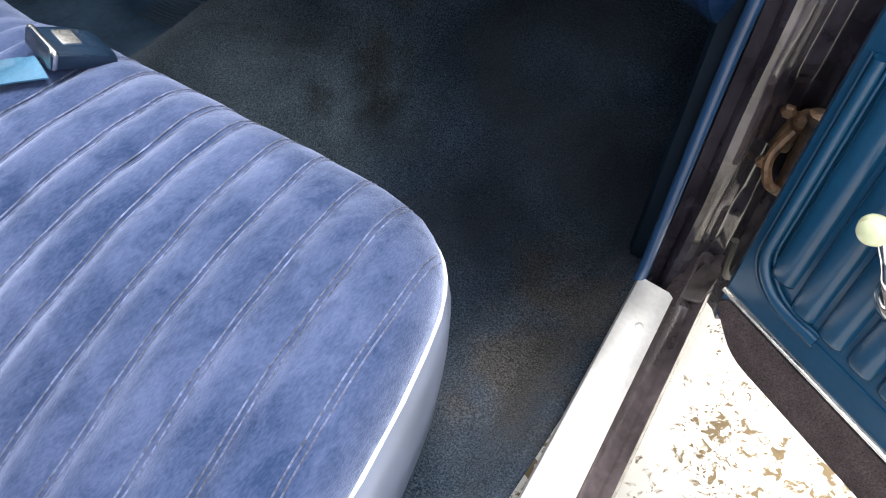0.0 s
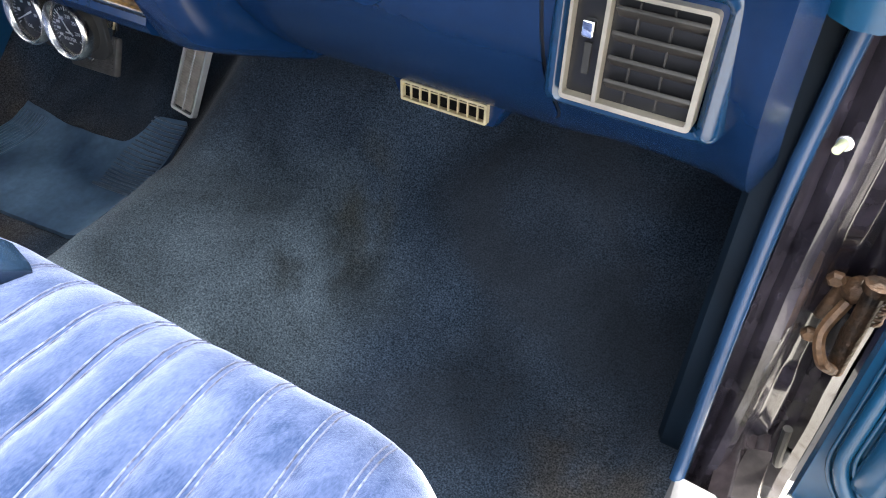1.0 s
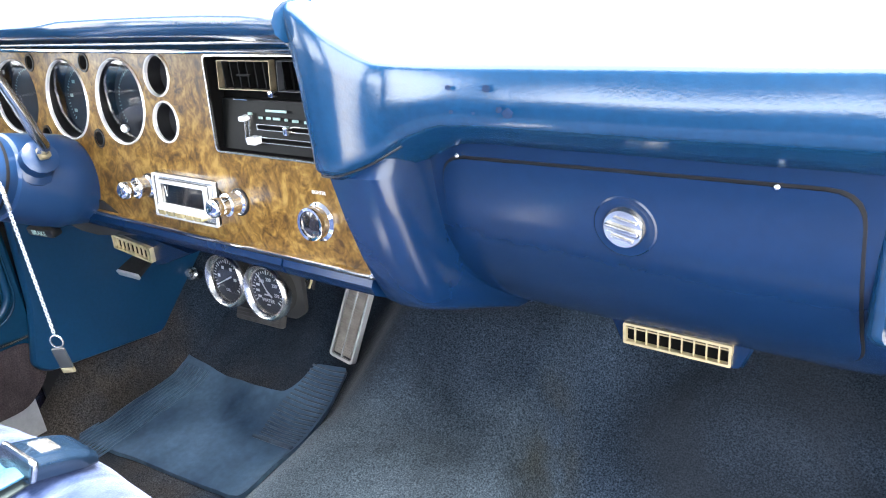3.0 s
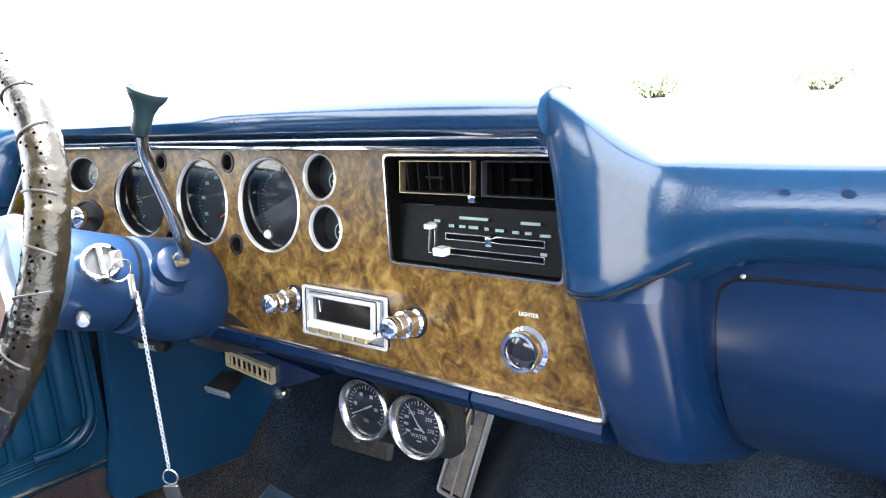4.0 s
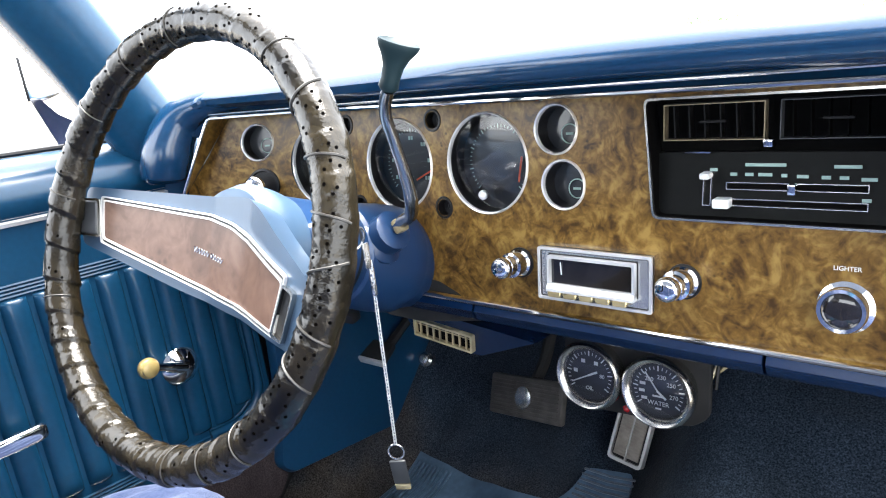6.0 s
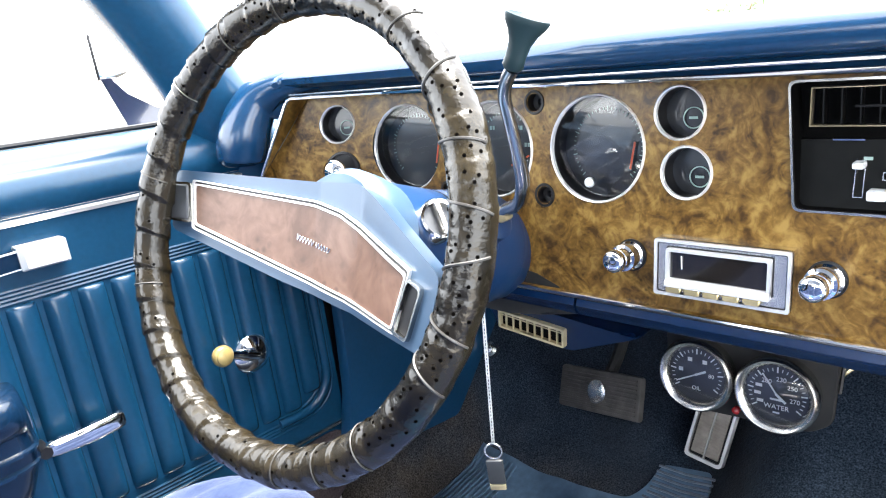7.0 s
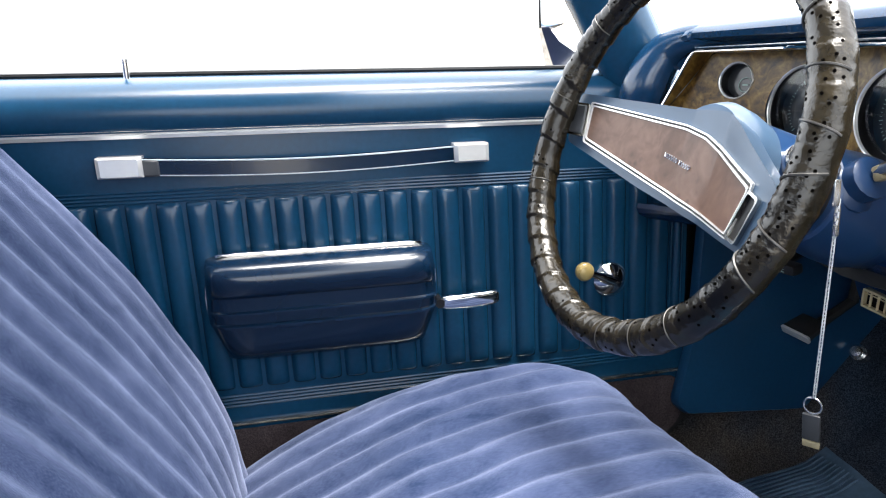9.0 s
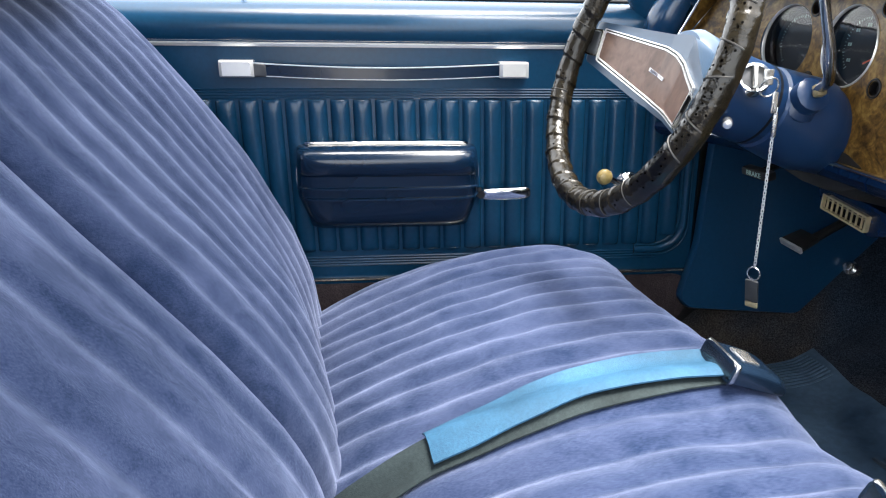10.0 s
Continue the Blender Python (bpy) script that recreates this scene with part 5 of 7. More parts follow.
def radio():
    x0, x1, z0, z1 = -0.162, -0.046, 0.819, 0.869
    place = lambda u, v, d: pan(u, v, d)
    outer = rounded([(x0, z0), (x1, z0), (x1, z1), (x0, z1)], 0.002, 2)
    bm = B()
    prism(bm, outer, place, -0.002, 0.0125)
    r = part("radio", bm, CHROME, dash, "chrome-faced push-button radio")
    bm = B()
    ring_prism(bm, outer, inset(outer, 0.0026), place, 0.010, 0.0152)
    part("bezel", bm, RADIOFACE, r)
    bm = B()
    prism(bm, inset(outer, 0.0030), place, 0.010, 0.0132)
    part("face_plate", bm, GUNMETAL, r, "satin silver face plate")
    bm = B()
    ring_prism(bm, inset(outer, 0.0026), inset(outer, 0.0036), place, 0.010, 0.0137)
    part("face_groove", bm, BLACK, r)
    o = rounded([(x0 + 0.0125, z0 + 0.0125), (x1 - 0.0145, z0 + 0.0125), (x1 - 0.0145, z1 - 0.0068), (x0 + 0.0125, z1 - 0.0068)], 0.0015, 2)
    bm = B()
    ring_prism(bm, o, inset(o, 0.0026), place, 0.012, 0.0182)
    part("screen_frame", bm, RADIOFACE, r)
    bm = B()
    ring_prism(bm, inset(o, -0.0012), o, place, 0.012, 0.0136)
    part("frame_groove", bm, BLACK, r)
    bm = B()
    prism(bm, inset(o, 0.0022), place, 0.012, 0.0142)
    part("screen", bm, SMOKE, r, "dark glossy tuning window")
    bm = B()
    loft(bm, [[place(x, z0 + v, d) for v, d in ((0.0100, 0.012), (0.0100, 0.0205), (0.0125, 0.0205), (0.0165, 0.0178), (0.0165, 0.012))] for x in (x0 + 0.0125, x1 - 0.0145)])
    part("sill_bar", bm, RADIOFACE, r)
    bm = B()
    box(bm, (x0 + 0.026, panel_y(0, 0.845) - 0.0146, 0.850), (0.0010, 0.0006, 0.012))
    part("tuning_needle", bm, WHITE, r)
    for k in range(5):
        x = x0 + 0.0205 + k * 0.0168
        bm = B()
        prism(bm, rounded([(x - 0.0074, z0 + 0.0098), (x + 0.0074, z0 + 0.0098), (x + 0.0066, z0 + 0.0045), (x - 0.0066, z0 + 0.0045)], 0.0015, 2), place, 0.012, 0.0205, 0.001)
        part("push_button", bm, BUTTON, r)
    for x, z in ((-0.192, 0.846), (-0.024, 0.846)):
        m = pan_frame(x, z)
        bm = B()
        lathe(bm, [(0.0135, -0.001), (0.0135, 0.004), (0.0115, 0.006), (0.0115, 0.014), (0.0125, 0.015), (0.0125, 0.018), (0.010, 0.019), (0.009, 0.026), (0.0105, 0.028), (0.0105, 0.0345), (0.0098, 0.0365), (0.0080, 0.0382), (0.0050, 0.0392), (0.0, 0.0396)], m, 28)
        part("radio_knob", bm, CHROME, dash, "stepped chrome radio knob")
        bm = B()
        lathe(bm, [(0.0152, -0.001), (0.0152, 0.0015), (0.0135, 0.002)], m, 28)
        part("knob_washer", bm, BLACK, dash)


def lighter():
    m = pan_frame(0.0985, 0.8415)
    bm = B()
    lathe(bm, [(0.0195, -0.001), (0.0195, 0.003), (0.016, 0.005), (0.0155, 0.009), (0.0170, 0.010), (0.0170, 0.0150), (0.0162, 0.0165), (0.0135, 0.0160), (0.0132, 0.013)], m, 36, False)
    k = part("lighter_knob", bm, CHROME, dash, "round lighter knob with chrome ring")
    bm = B()
    lathe(bm, [(0.0136, 0.0140), (0.0110, 0.0152), (0.006, 0.0162), (0.0, 0.0165)], m, 32)
    part("knob_face", bm, SMOKE, k)
    cu = bpy.data.curves.new("lettering", "FONT")
    cu.body, cu.size, cu.align_x, cu.align_y = "LIGHTER", 0.0048, "CENTER", "CENTER"
    cu.extrude = 0.0002
    ob = new("lettering", cu)
    ob.parent = dash
    ob.matrix_basis = Matrix.Translation(-Vector((0.0, 0.75, 0.70))) @ pan_frame(0.098, 0.8695, 0.0006)
    cu.materials.append(WHITE)


wood_panel()
hood()
glove_side()
side_vent()
instruments()
climate()
radio()
lighter()

# ---- doors ----
def door(name, at, place, label, rear, driver):
    """place(a, b, c): a along the door from its front edge, b height, c towards the cabin."""
    d = thing(name, at, label, "door", "car doors")
    foot = 0.395 if driver else 0.452
    ptop, pbot, front = 0.8535, 0.583, 0.035
    bm = B()
    # the panel's face, with a rounded recess border round the pleats
    poly = rounded([(0.0, 0.48), (0.0, 0.985), (rear, 0.985), (rear, 0.48)], 0.012)
    prism(bm, poly, place, -0.05, 0.0, 0.006)
    part("panel", bm, DOORVINYL, d, "teal-blue vinyl door panel")
    # shoulder below the window
    prof = [(0.940, 0.0), (0.952, 0.010), (0.966, 0.014), (0.980, 0.011), (0.993, 0.002), (1.003, -0.012), (1.010, -0.036), (1.013, -0.075), (0.99, -0.09), (0.93, -0.05)]
    bm = B()
    loft(bm, [[place(a, b, c) for b, c in prof] for a in [mix(0.003, rear, k / 20) for k in range(21)]])
    part("shoulder", bm, DOORVINYL, d, "padded vinyl shoulder under the window")
    # outer skin and bottom edge
    bm = B()
    prof = [(foot, -0.062), (foot, -0.125), (0.60, -0.15), (0.90, -0.14), (1.0, -0.095), (0.98, -0.06)]
    loft(bm, [[place(a, b, c) for b, c in prof] for a in (0.0, rear * 0.5, rear)])
    part("outer_skin", bm, PAINT, d, "dark navy outer skin")
    bm = B()
    tube(bm, [place(mix(0.0, rear, k / 6), 1.016, -0.085) for k in range(7)], 0.004, 8)
    part("window_seal", bm, BLACK, d)
    # bright strips
    for b, w, n in ((0.9445, 0.013, "upper_trim"), (0.529, 0.006, "lower_trim")):
        bm = B()
        h = w / 2
        prof = [(b - h, 0.0), (b - h, 0.004), (b - h * 0.3, 0.0065), (b + h * 0.1, 0.004), (b + h * 0.5, 0.0065), (b + h, 0.004), (b + h, 0.0)]
        loft(bm, [[place(a, bb, c) for bb, c in prof] for a in (0.004, rear * 0.5, rear - 0.005)])
        part(n, bm, RADIOFACE if b > 0.8 else CHROMEWORN, d, "chrome strip")
    # fine ribs above and below the pleats
    for b in (0.856, 0.8605, 0.865, 0.8695, 0.556, 0.561, 0.566, 0.571) if driver else (0.856, 0.8605, 0.865, 0.8695, 0.569):
        bm = B()
        tube(bm, [place(0.03 if b > 0.8 else 0.075, b, 0.0), place(rear - 0.01, b, 0.0)], 0.0021, 6)
        part("rib", bm, DOORVINYL, d)
    # rounded border at the front of the pleats
    for o, thick in ((-0.002, 0.0022), (0.0075, 0.0072), (0.0165, 0.0020)):
        bm = B()
        r = 0.055
        pts = [place(0.018 + o, 0.858, 0.003)] + [place(0.018 + o + r - r * math.cos(t), 0.565 + o + r - r * math.sin(t), 0.003) for t in [math.pi / 2 * k / 8 for k in range(9)]] + [place(0.12, 0.565 + o, 0.002)]
        tube(bm, pts, thick, 10)
        part("border_rib", bm, DOORVINYL, d)
    # pleats
    w = 0.0375
    n = int((rear - front - 0.03) / w)
    for k in range(n):
        a0 = front + k * w
        low = pbot + (0.016 if k == 0 else 0)
        bm = B()
        def f(u, v):
            t = u * 2 - 1
            a = a0 + w * (0.5 + 0.5 * t * 0.97)
            b = mix(low, ptop, 0.5 - 0.5 * math.cos(math.pi * v))
            e = min(b - low, ptop - b)
            roll = (0.45 if e < 0.001 else 0.66) + 0.34 * math.sqrt(max(0, 1 - (1 - min(e / 0.026, 1)) ** 2)) if e > 1e-6 else 0.40
            c = -0.008 + 0.0175 * max(0, 1 - abs(t) ** 3.0) ** 0.6 * roll + 0.0005 * noise.noise((a * 30, b * 12, k))
            return place(a, b, c)
        grid(bm, f, 14, 22)
        part("pleat", bm, DOORVINYL, d, angle=60)
    # lower carpet strip
    bm = B()
    poly = rounded([(0.012, 0.520), (0.0, foot + 0.05), (0.05, foot), (rear, foot), (rear, 0.520)], 0.025, 4)
    prism(bm, poly, place, -0.06, 0.003, 0.004)
    part("carpet_strip", bm, DOORCARPET, d, "dark brown carpeted kick strip")
    # pull strap with chrome ends
    s0, s1 = 0.333, 0.842
    bm = B()
    rings = []
    for k in range(25):
        t = k / 24
        a = mix(s0 + 0.045, s1 - 0.045, t)
        sag = -0.006 * math.sin(math.pi * t)
        o = 0.010 + 0.007 * math.sin(math.pi * t)
        rings.append([place(a, 0.903 + sag + db, o + dc) for db, dc in ((-0.0115, 0), (-0.010, 0.004), (0.010, 0.004), (0.0115, 0), (0.010, -0.003), (-0.010, -0.003))])
    loft(bm, rings)
    strap = part("pull_strap", bm, ARMVINYL, d, "dark blue pull strap with stitched edges")
    bm = B()
    tube(bm, [place(mix(s0 + 0.05, s1 - 0.05, k / 16), 0.9125 - 0.006 * math.sin(math.pi * k / 16), 0.0145 + 0.007 * math.sin(math.pi * k / 16)) for k in range(17)], 0.0012, 5)
    part("piping", bm, PIPING, strap)
    bm = B()
    tube(bm, [place(mix(s0 + 0.05, s1 - 0.05, k / 16), 0.8930 - 0.006 * math.sin(math.pi * k / 16), 0.0140 + 0.007 * math.sin(math.pi * k / 16)) for k in range(17)], 0.0009, 5)
    part("piping", bm, PIPING, strap)
    for a0, a1 in ((s0, s0 + 0.05), (s1 - 0.055, s1)):
        bm = B()
        poly = rounded([(a0, 0.890), (a1, 0.890), (a1, 0.917), (a0, 0.917)], 0.002, 2)
        prism(bm, poly, place, 0.0, 0.022, 0.005)
        part("strap_end", bm, RADIOFACE, strap, "chrome strap end cap")
    a = s1 - 0.062
    bm = B()
    prism(bm, rounded([(a - 0.012, 0.891), (a + 0.008, 0.891), (a + 0.008, 0.912), (a - 0.012, 0.912)], 0.002, 2), place, 0.005, 0.018, 0.002)
    part("strap_slide", bm, GREYPLASTIC, strap)
    # armrest: padded upper roll, three flat bands below it, rounded ends
    a0, a1, zt, zb = 0.425, 0.73, 0.781, 0.632
    ca, cb = (a0 + a1) / 2, (zt + zb) / 2
    front_prof = [(zt, 0.020), (zt - 0.001, 0.045), (zt - 0.006, 0.060), (zt - 0.015, 0.069), (zt - 0.027, 0.071), (zt - 0.038, 0.067), (zt - 0.046, 0.062), (zt - 0.049, 0.0575), (0.7145, 0.0570), (0.7125, 0.0618), (0.7095, 0.0618), (0.7075, 0.0555), (0.6955, 0.0545), (0.6935, 0.0592), (0.6905, 0.0592), (0.6885, 0.0525), (0.668, 0.049), (0.650, 0.043), (0.640, 0.034), (zb, 0.020), (zb, 0.0)]
    back_prof = [(zt, 0.0)]
    bm = B()
    rings = []
    for i in range(41):
        f = -1 + 2 * i / 40
        g = math.sin(f * math.pi / 2)
        end = max(0.0, 1 - abs(g) ** 9)
        ring = []
        for z, c in back_prof + front_prof:
            lean = 0.018 * step(cb, zb, z)
            a = ca + g * ((a1 - a0) / 2 - lean + 0.004 * step(zt, cb, z))
            ring.append(place(a, mix(cb, z, 0.90 + 0.10 * end ** 0.4), c * (0.42 + 0.58 * end ** 0.45)))
        rings.append(ring)
    loft(bm, rings)
    arm = part("armrest", bm, ARMVINYL, d, "glossy dark blue padded armrest", angle=40)
    bm = B()
    outl = rounded([(a0 + 0.006, zt), (a1 - 0.006, zt), (a1 + 0.006, 0.717), (a1 - 0.02, zb - 0.001), (a0 + 0.038, zb - 0.001), (a0 - 0.006, 0.727)], 0.028, 5)
    tube(bm, [place(x, y, 0.030) for x, y in outl[-4:] + outl[:16]], 0.0020, 6)
    part("bead", bm, CHROMEWORN, arm)
    bm = B()
    box(bm, (0, 0, 0), (1, 1, 1), None, 0.2)
    for v in bm.verts:
        v.co = place((a0 + a1) / 2 + v.co.x * (a1 - a0 - 0.03), 0.783 + v.co.z * 0.006, 0.022 + v.co.y * 0.012)
    part("top_strip", bm, CHROME, arm)
    # release handle in front of the armrest
    bm = B()
    rings = []
    for t, k in ((0.0, 0.55), (0.03, 0.8), (0.12, 0.92), (0.3, 0.95), (0.5, 1.0), (0.7, 1.0), (0.88, 1.0), (0.96, 0.95), (1.0, 0.72)):
        a = mix(0.416, 0.330, t)
        sec = rounded([(-0.0105, -0.005), (0.0105, -0.005), (0.0105, 0.004), (0.006, 0.0065), (-0.006, 0.0065), (-0.0105, 0.004)], 0.002, 2)
        rings.append([place(a, 0.692 + y * k + 0.002 * t, 0.028 + z * k + 0.004 * math.sin(math.pi * t)) for y, z in sec])
    loft(bm, rings)
    part("release_handle", bm, CHROME, d, "chrome door release handle")
    bm = B()
    tube(bm, [place(0.418, 0.692, 0.0), place(0.418, 0.692, 0.034)], 0.007, 12)
    part("handle_pivot", bm, BLACK, d)
    # window crank
    ha, hb, ka, kb = (0.142, 0.697, 0.197, 0.722) if driver else (0.160, 0.690, 0.112, 0.752)
    m = Matrix.Translation(place(ha, hb, 0.006)) @ frame_to(place(ha, hb, 1.0) - place(ha, hb, 0.0))
    bm = B()
    lathe(bm, [(0.027, 0.0), (0.0275, 0.004), (0.024, 0.009), (0.009, 0.019), (0.0, 0.020)], m, 28)
    crank = part("crank_hub", bm, CHROME, d, "chrome window crank")
    bm = B()
    tube(bm, smooth_path([place(ha, hb, 0.020), place(mix(ha, ka, 0.5), mix(hb, kb, 0.5), 0.024), place(ka, kb, 0.026)], 5), [0.008] * 5 + [0.006] * 6, 10)
    part("arm", bm, CHROME, crank)
    m = Matrix.Translation(place(ka, kb, 0.026)) @ frame_to(place(ha, hb, 1.0) - place(ha, hb, 0.0))
    bm = B()
    lathe(bm, [(0.006, 0.0), (0.009, 0.003), (0.0128, 0.005), (0.0142, 0.009), (0.0142, 0.013), (0.0130, 0.0155), (0.0115, 0.0165), (0.0110, 0.019), (0.008, 0.021), (0.0, 0.0215)], m, 24)
    part("knob", bm, IVORY if driver else CLEARKNOB, crank, "yellowed plastic knob")
    # lock pin
    bm = B()
    tube(bm, [place(0.80, 1.0, -0.05), place(0.80, 1.036, -0.05)], [0.004, 0.005], 10)
    part("lock_pin", bm, CHROME, d)


def driver_place(a, b, c):
    y = 0.66 - a
    return Vector((-0.72 + c, y, b - 0.036 * y))


def passenger_place(a, b, c):
    dirn, inn = Vector((0.887, -0.462, 0)), Vector((-0.462, -0.887, 0))
    p = Vector((0.836, 0.720, 0)) + dirn * a + inn * c
    return Vector((p.x, p.y, b - 0.075))


door("driver_door", (-0.75, 0.2, 0.4), driver_place, "closed blue vinyl door with pleats and chrome trim", 1.2, True)
door("passenger_door", (1.0, 0.6, 0.33), passenger_place, "open blue vinyl door with pleats and chrome strip", 1.1, False)


# ---- steering wheel ----
WC = Vector((-0.337, 0.370, 0.937))
WN = Vector((0.1009, -0.9286, 0.3572)).normalized()
WU = Vector((0.99415, 0.10802, 0.0))
WV = WN.cross(WU).normalized()


def wheel_at(u, v, d=0.0):
    return WC + WU * u + WV * v + WN * d


def dish(u):
    return lerp_table([(-0.20, -0.018), (-0.12, -0.026), (0.0, -0.037), (0.05, -0.034), (0.10, -0.018), (0.16, -0.002)], u)


def steering_wheel():
    w = thing("steering_wheel", WC, "steering wheel in a dark laced leather cover with wood-grain spoke", "steering wheel")
    R, r = 0.182, 0.0158
    wraps = 37
    n, s = 880, 20

    def skin(t, q):
        """Radius of the wrapped leather: lapped turns on the left and below, smoother on the right."""
        k = 0.35 + 0.65 * step(0.75, -0.2, math.cos(t - 0.35))
        ph = (t / (2 * math.pi) * wraps + 0.16 * math.sin(q + 0.6) + 0.22 * math.sin(3 * t)) % 1.0
        lap = 0.0020 * ph ** 1.2 * (1 - step(0.90, 1.0, ph)) - 0.0009
        crease = -0.0007 * math.exp(-(((ph - 0.45) / 0.06) ** 2)) * step(0.0, 0.6, math.sin(5 * t + q))
        return r + k * (lap + crease) + 0.0009 * noise.noise((math.cos(t) * 8, math.sin(t) * 8, q * 0.8))

    def rim_at(t, q, lift=0.0):
        rr = skin(t, q) + lift
        return wheel_at((R + rr * math.cos(q)) * math.cos(t), (R + rr * math.cos(q)) * math.sin(t), rr * math.sin(q))

    bm = B()
    rings = [[rim_at(2 * math.pi * i / n, 2 * math.pi * k / s) for k in range(s)] for i in range(n)]
    rings.append(rings[0])
    loft(bm, rings, True, False)
    bmesh.ops.remove_doubles(bm, verts=bm.verts, dist=1e-6)
    rim = part("rim", bm, LEATHER, w, "worn dark leather rim cover", angle=75)
    # lacing cords and punched holes
    rnd = random.Random(11)
    for deg, lean in ((-27, 0.5), (-17, 0.35), (-4, -0.5), (8, 0.45), (21, 0.4), (36, -0.4), (52, 0.3), (96, 0.2), (118, 0.2), (140, 0.15), (-52, 0.2), (-66, 0.2), (-80, 0.15), (168, 0.2), (200, 0.2)):
        bm = B()
        tube(bm, [rim_at(math.radians(deg) + lean * 0.16 * (k / 14 - 0.5), 0.1 + 3.0 * k / 14, 0.0004) for k in range(15)], 0.0010 if -30 < deg < 40 else 0.0006, 5)
        part("lace", bm, LACE, rim)
    bm = B()
    for i in range(190):
        t = 2 * math.pi * i / 190
        smooth_side = step(-0.3, 0.5, math.cos(t - 0.6))
        for q in ((0.55, 1.25, 1.95, 2.6) if i % 2 else (0.9, 1.6, 2.3)):
            if rnd.random() > 0.20 + 0.36 * smooth_side:
                continue
            tt, qq = t + rnd.uniform(-0.010, 0.010), q + rnd.uniform(-0.16, 0.16)
            c = rim_at(tt, qq, 0.0001)
            o = rim_at(tt, qq, 0.02) - c
            lathe(bm, [(0.0013, -0.0010), (0.0013, 0.0001), (0.0, 0.0002)], Matrix.Translation(c) @ frame_to(o), 7, False)
    holes = part("perforation", bm, HOLE, rim)
    holes["kind"] = "stuff"
    # spoke bar
    def dense(poly, n=6):
        out = []
        for i in range(len(poly)):
            (x0, y0), (x1, y1) = poly[i], poly[(i + 1) % len(poly)]
            out += [(mix(x0, x1, k / n), mix(y0, y1, k / n)) for k in range(n)]
        return out
    bar = [(-0.182, 0.047), (-0.12, 0.045), (0.0, 0.041), (0.045, 0.041), (0.070, 0.030), (0.158, -0.022), (0.148, -0.077), (0.03, -0.057), (-0.04, -0.043), (-0.182, -0.009)]
    bar = dense(rounded(bar, 0.008, 3), 2)
    inl = [(-0.150, 0.033), (-0.002, 0.0205), (0.03, 0.0135), (0.122, -0.025), (0.111, -0.062), (0.017, -0.042), (-0.025, -0.032), (-0.145, -0.002)]
    def solidbar(poly, d0, d1, k0=1.0):
        bm = B()
        bm.faces.new([bm.verts.new((x, y, 0)) for x, y in poly])
        for i in range(34):
            g = bm.verts[:] + bm.edges[:] + bm.faces[:]
            bmesh.ops.bisect_plane(bm, geom=g, plane_co=(-0.18 + 0.01 * i, 0, 0), plane_no=(1, 0, 0))
        ext = bmesh.ops.extrude_face_region(bm, geom=bm.faces[:])
        up = {e for e in ext["geom"] if isinstance(e, bmesh.types.BMVert)}
        for v in bm.verts:
            k = 1.0 if v in up else k0
            v.co = wheel_at(v.co.x * k, v.co.y * k, dish(v.co.x) + (d1 if v in up else d0))
        return bm
    spoke = part("spoke", solidbar(bar, -0.03, 0.0, 0.9), HUBPAINT, w, "pale blue moulded spoke bar", angle=50)
    def grown(o):
        return dense(rounded([(x + (o if x > 0.05 else -o if x < -0.1 else 0), y + (o if y > (-0.18 * x - 0.006) else -o)) for x, y in inl], 0.003, 2), 4)
    small = grown(0.0)
    for o0, o1, h in ((0.0052, 0.0038, 0.0030), (0.0016, 0.0, 0.0034)):
        bm = B()
        ring_prism(bm, grown(o0), grown(o1), lambda x, y, d: wheel_at(x, y, dish(x) + d), -0.001, h)
        part("inlay_frame", bm, SILVER, spoke, "thin bright frame line")
    bm = B()
    ring_prism(bm, grown(0.0040), grown(0.0014), lambda x, y, d: wheel_at(x, y, dish(x) + d), -0.001, 0.0012)
    part("frame_groove", bm, BLACK, spoke)
    part("inlay", solidbar(small, -0.002, 0.0022), WALNUT, spoke, "reddish wood-grain inlay", angle=50)
    for poly, n in (([(-0.186, 0.033), (-0.158, 0.033), (-0.153, 0.0), (-0.181, 0.001)], "horn_button"), ([(0.127, -0.028), (0.141, -0.033), (0.131, -0.067), (0.116, -0.063)], "horn_button")):
        bm = B()
        prism(bm, rounded(poly, 0.003, 2), lambda x, y, d: wheel_at(x, y, dish(x) + d), -0.001, 0.006 if poly[0][0] < 0 else 0.0012, 0.0015 if poly[0][0] < 0 else 0.0004)
        hb = part(n, bm, GREYPLASTIC if poly[0][0] < 0 else BLACK, spoke, "grey horn button" if poly[0][0] < 0 else "black empty horn button")
        o = rounded(poly, 0.003, 2)
        bm = B()
        ring_prism(bm, [(x + (x - (poly[0][0] + poly[2][0]) / 2) * 0.22, y + (y - (poly[0][1] + poly[2][1]) / 2) * 0.14) for x, y in o], o, lambda x, y, d: wheel_at(x, y, dish(x) + d), -0.001, 0.0045)
        part("button_frame", bm, CHROMEWORN, hb)
    # small bright badge, drawn as two plain waves
    bm = B()
    for u0, u1, tall, turns in ((-0.018, 0.0015, 0.0068, 6), (0.004, 0.022, 0.0062, 5)):
        pts = []
        for k in range(turns * 10 + 1):
            f = k / (turns * 10)
            u = mix(u0, u1, f)
            h = tall * 0.32 * math.cos(f * turns * 2 * math.pi)
            pts.append(wheel_at(u + 0.3 * h, -0.0095 - 0.23 * u + h, dish(u) + 0.0032))
        tube(bm, pts, 0.00050, 5)
    part("emblem", bm, CHROME, spoke, "small bright wavy badge")
    # hub shroud behind the bar
    bm = B()
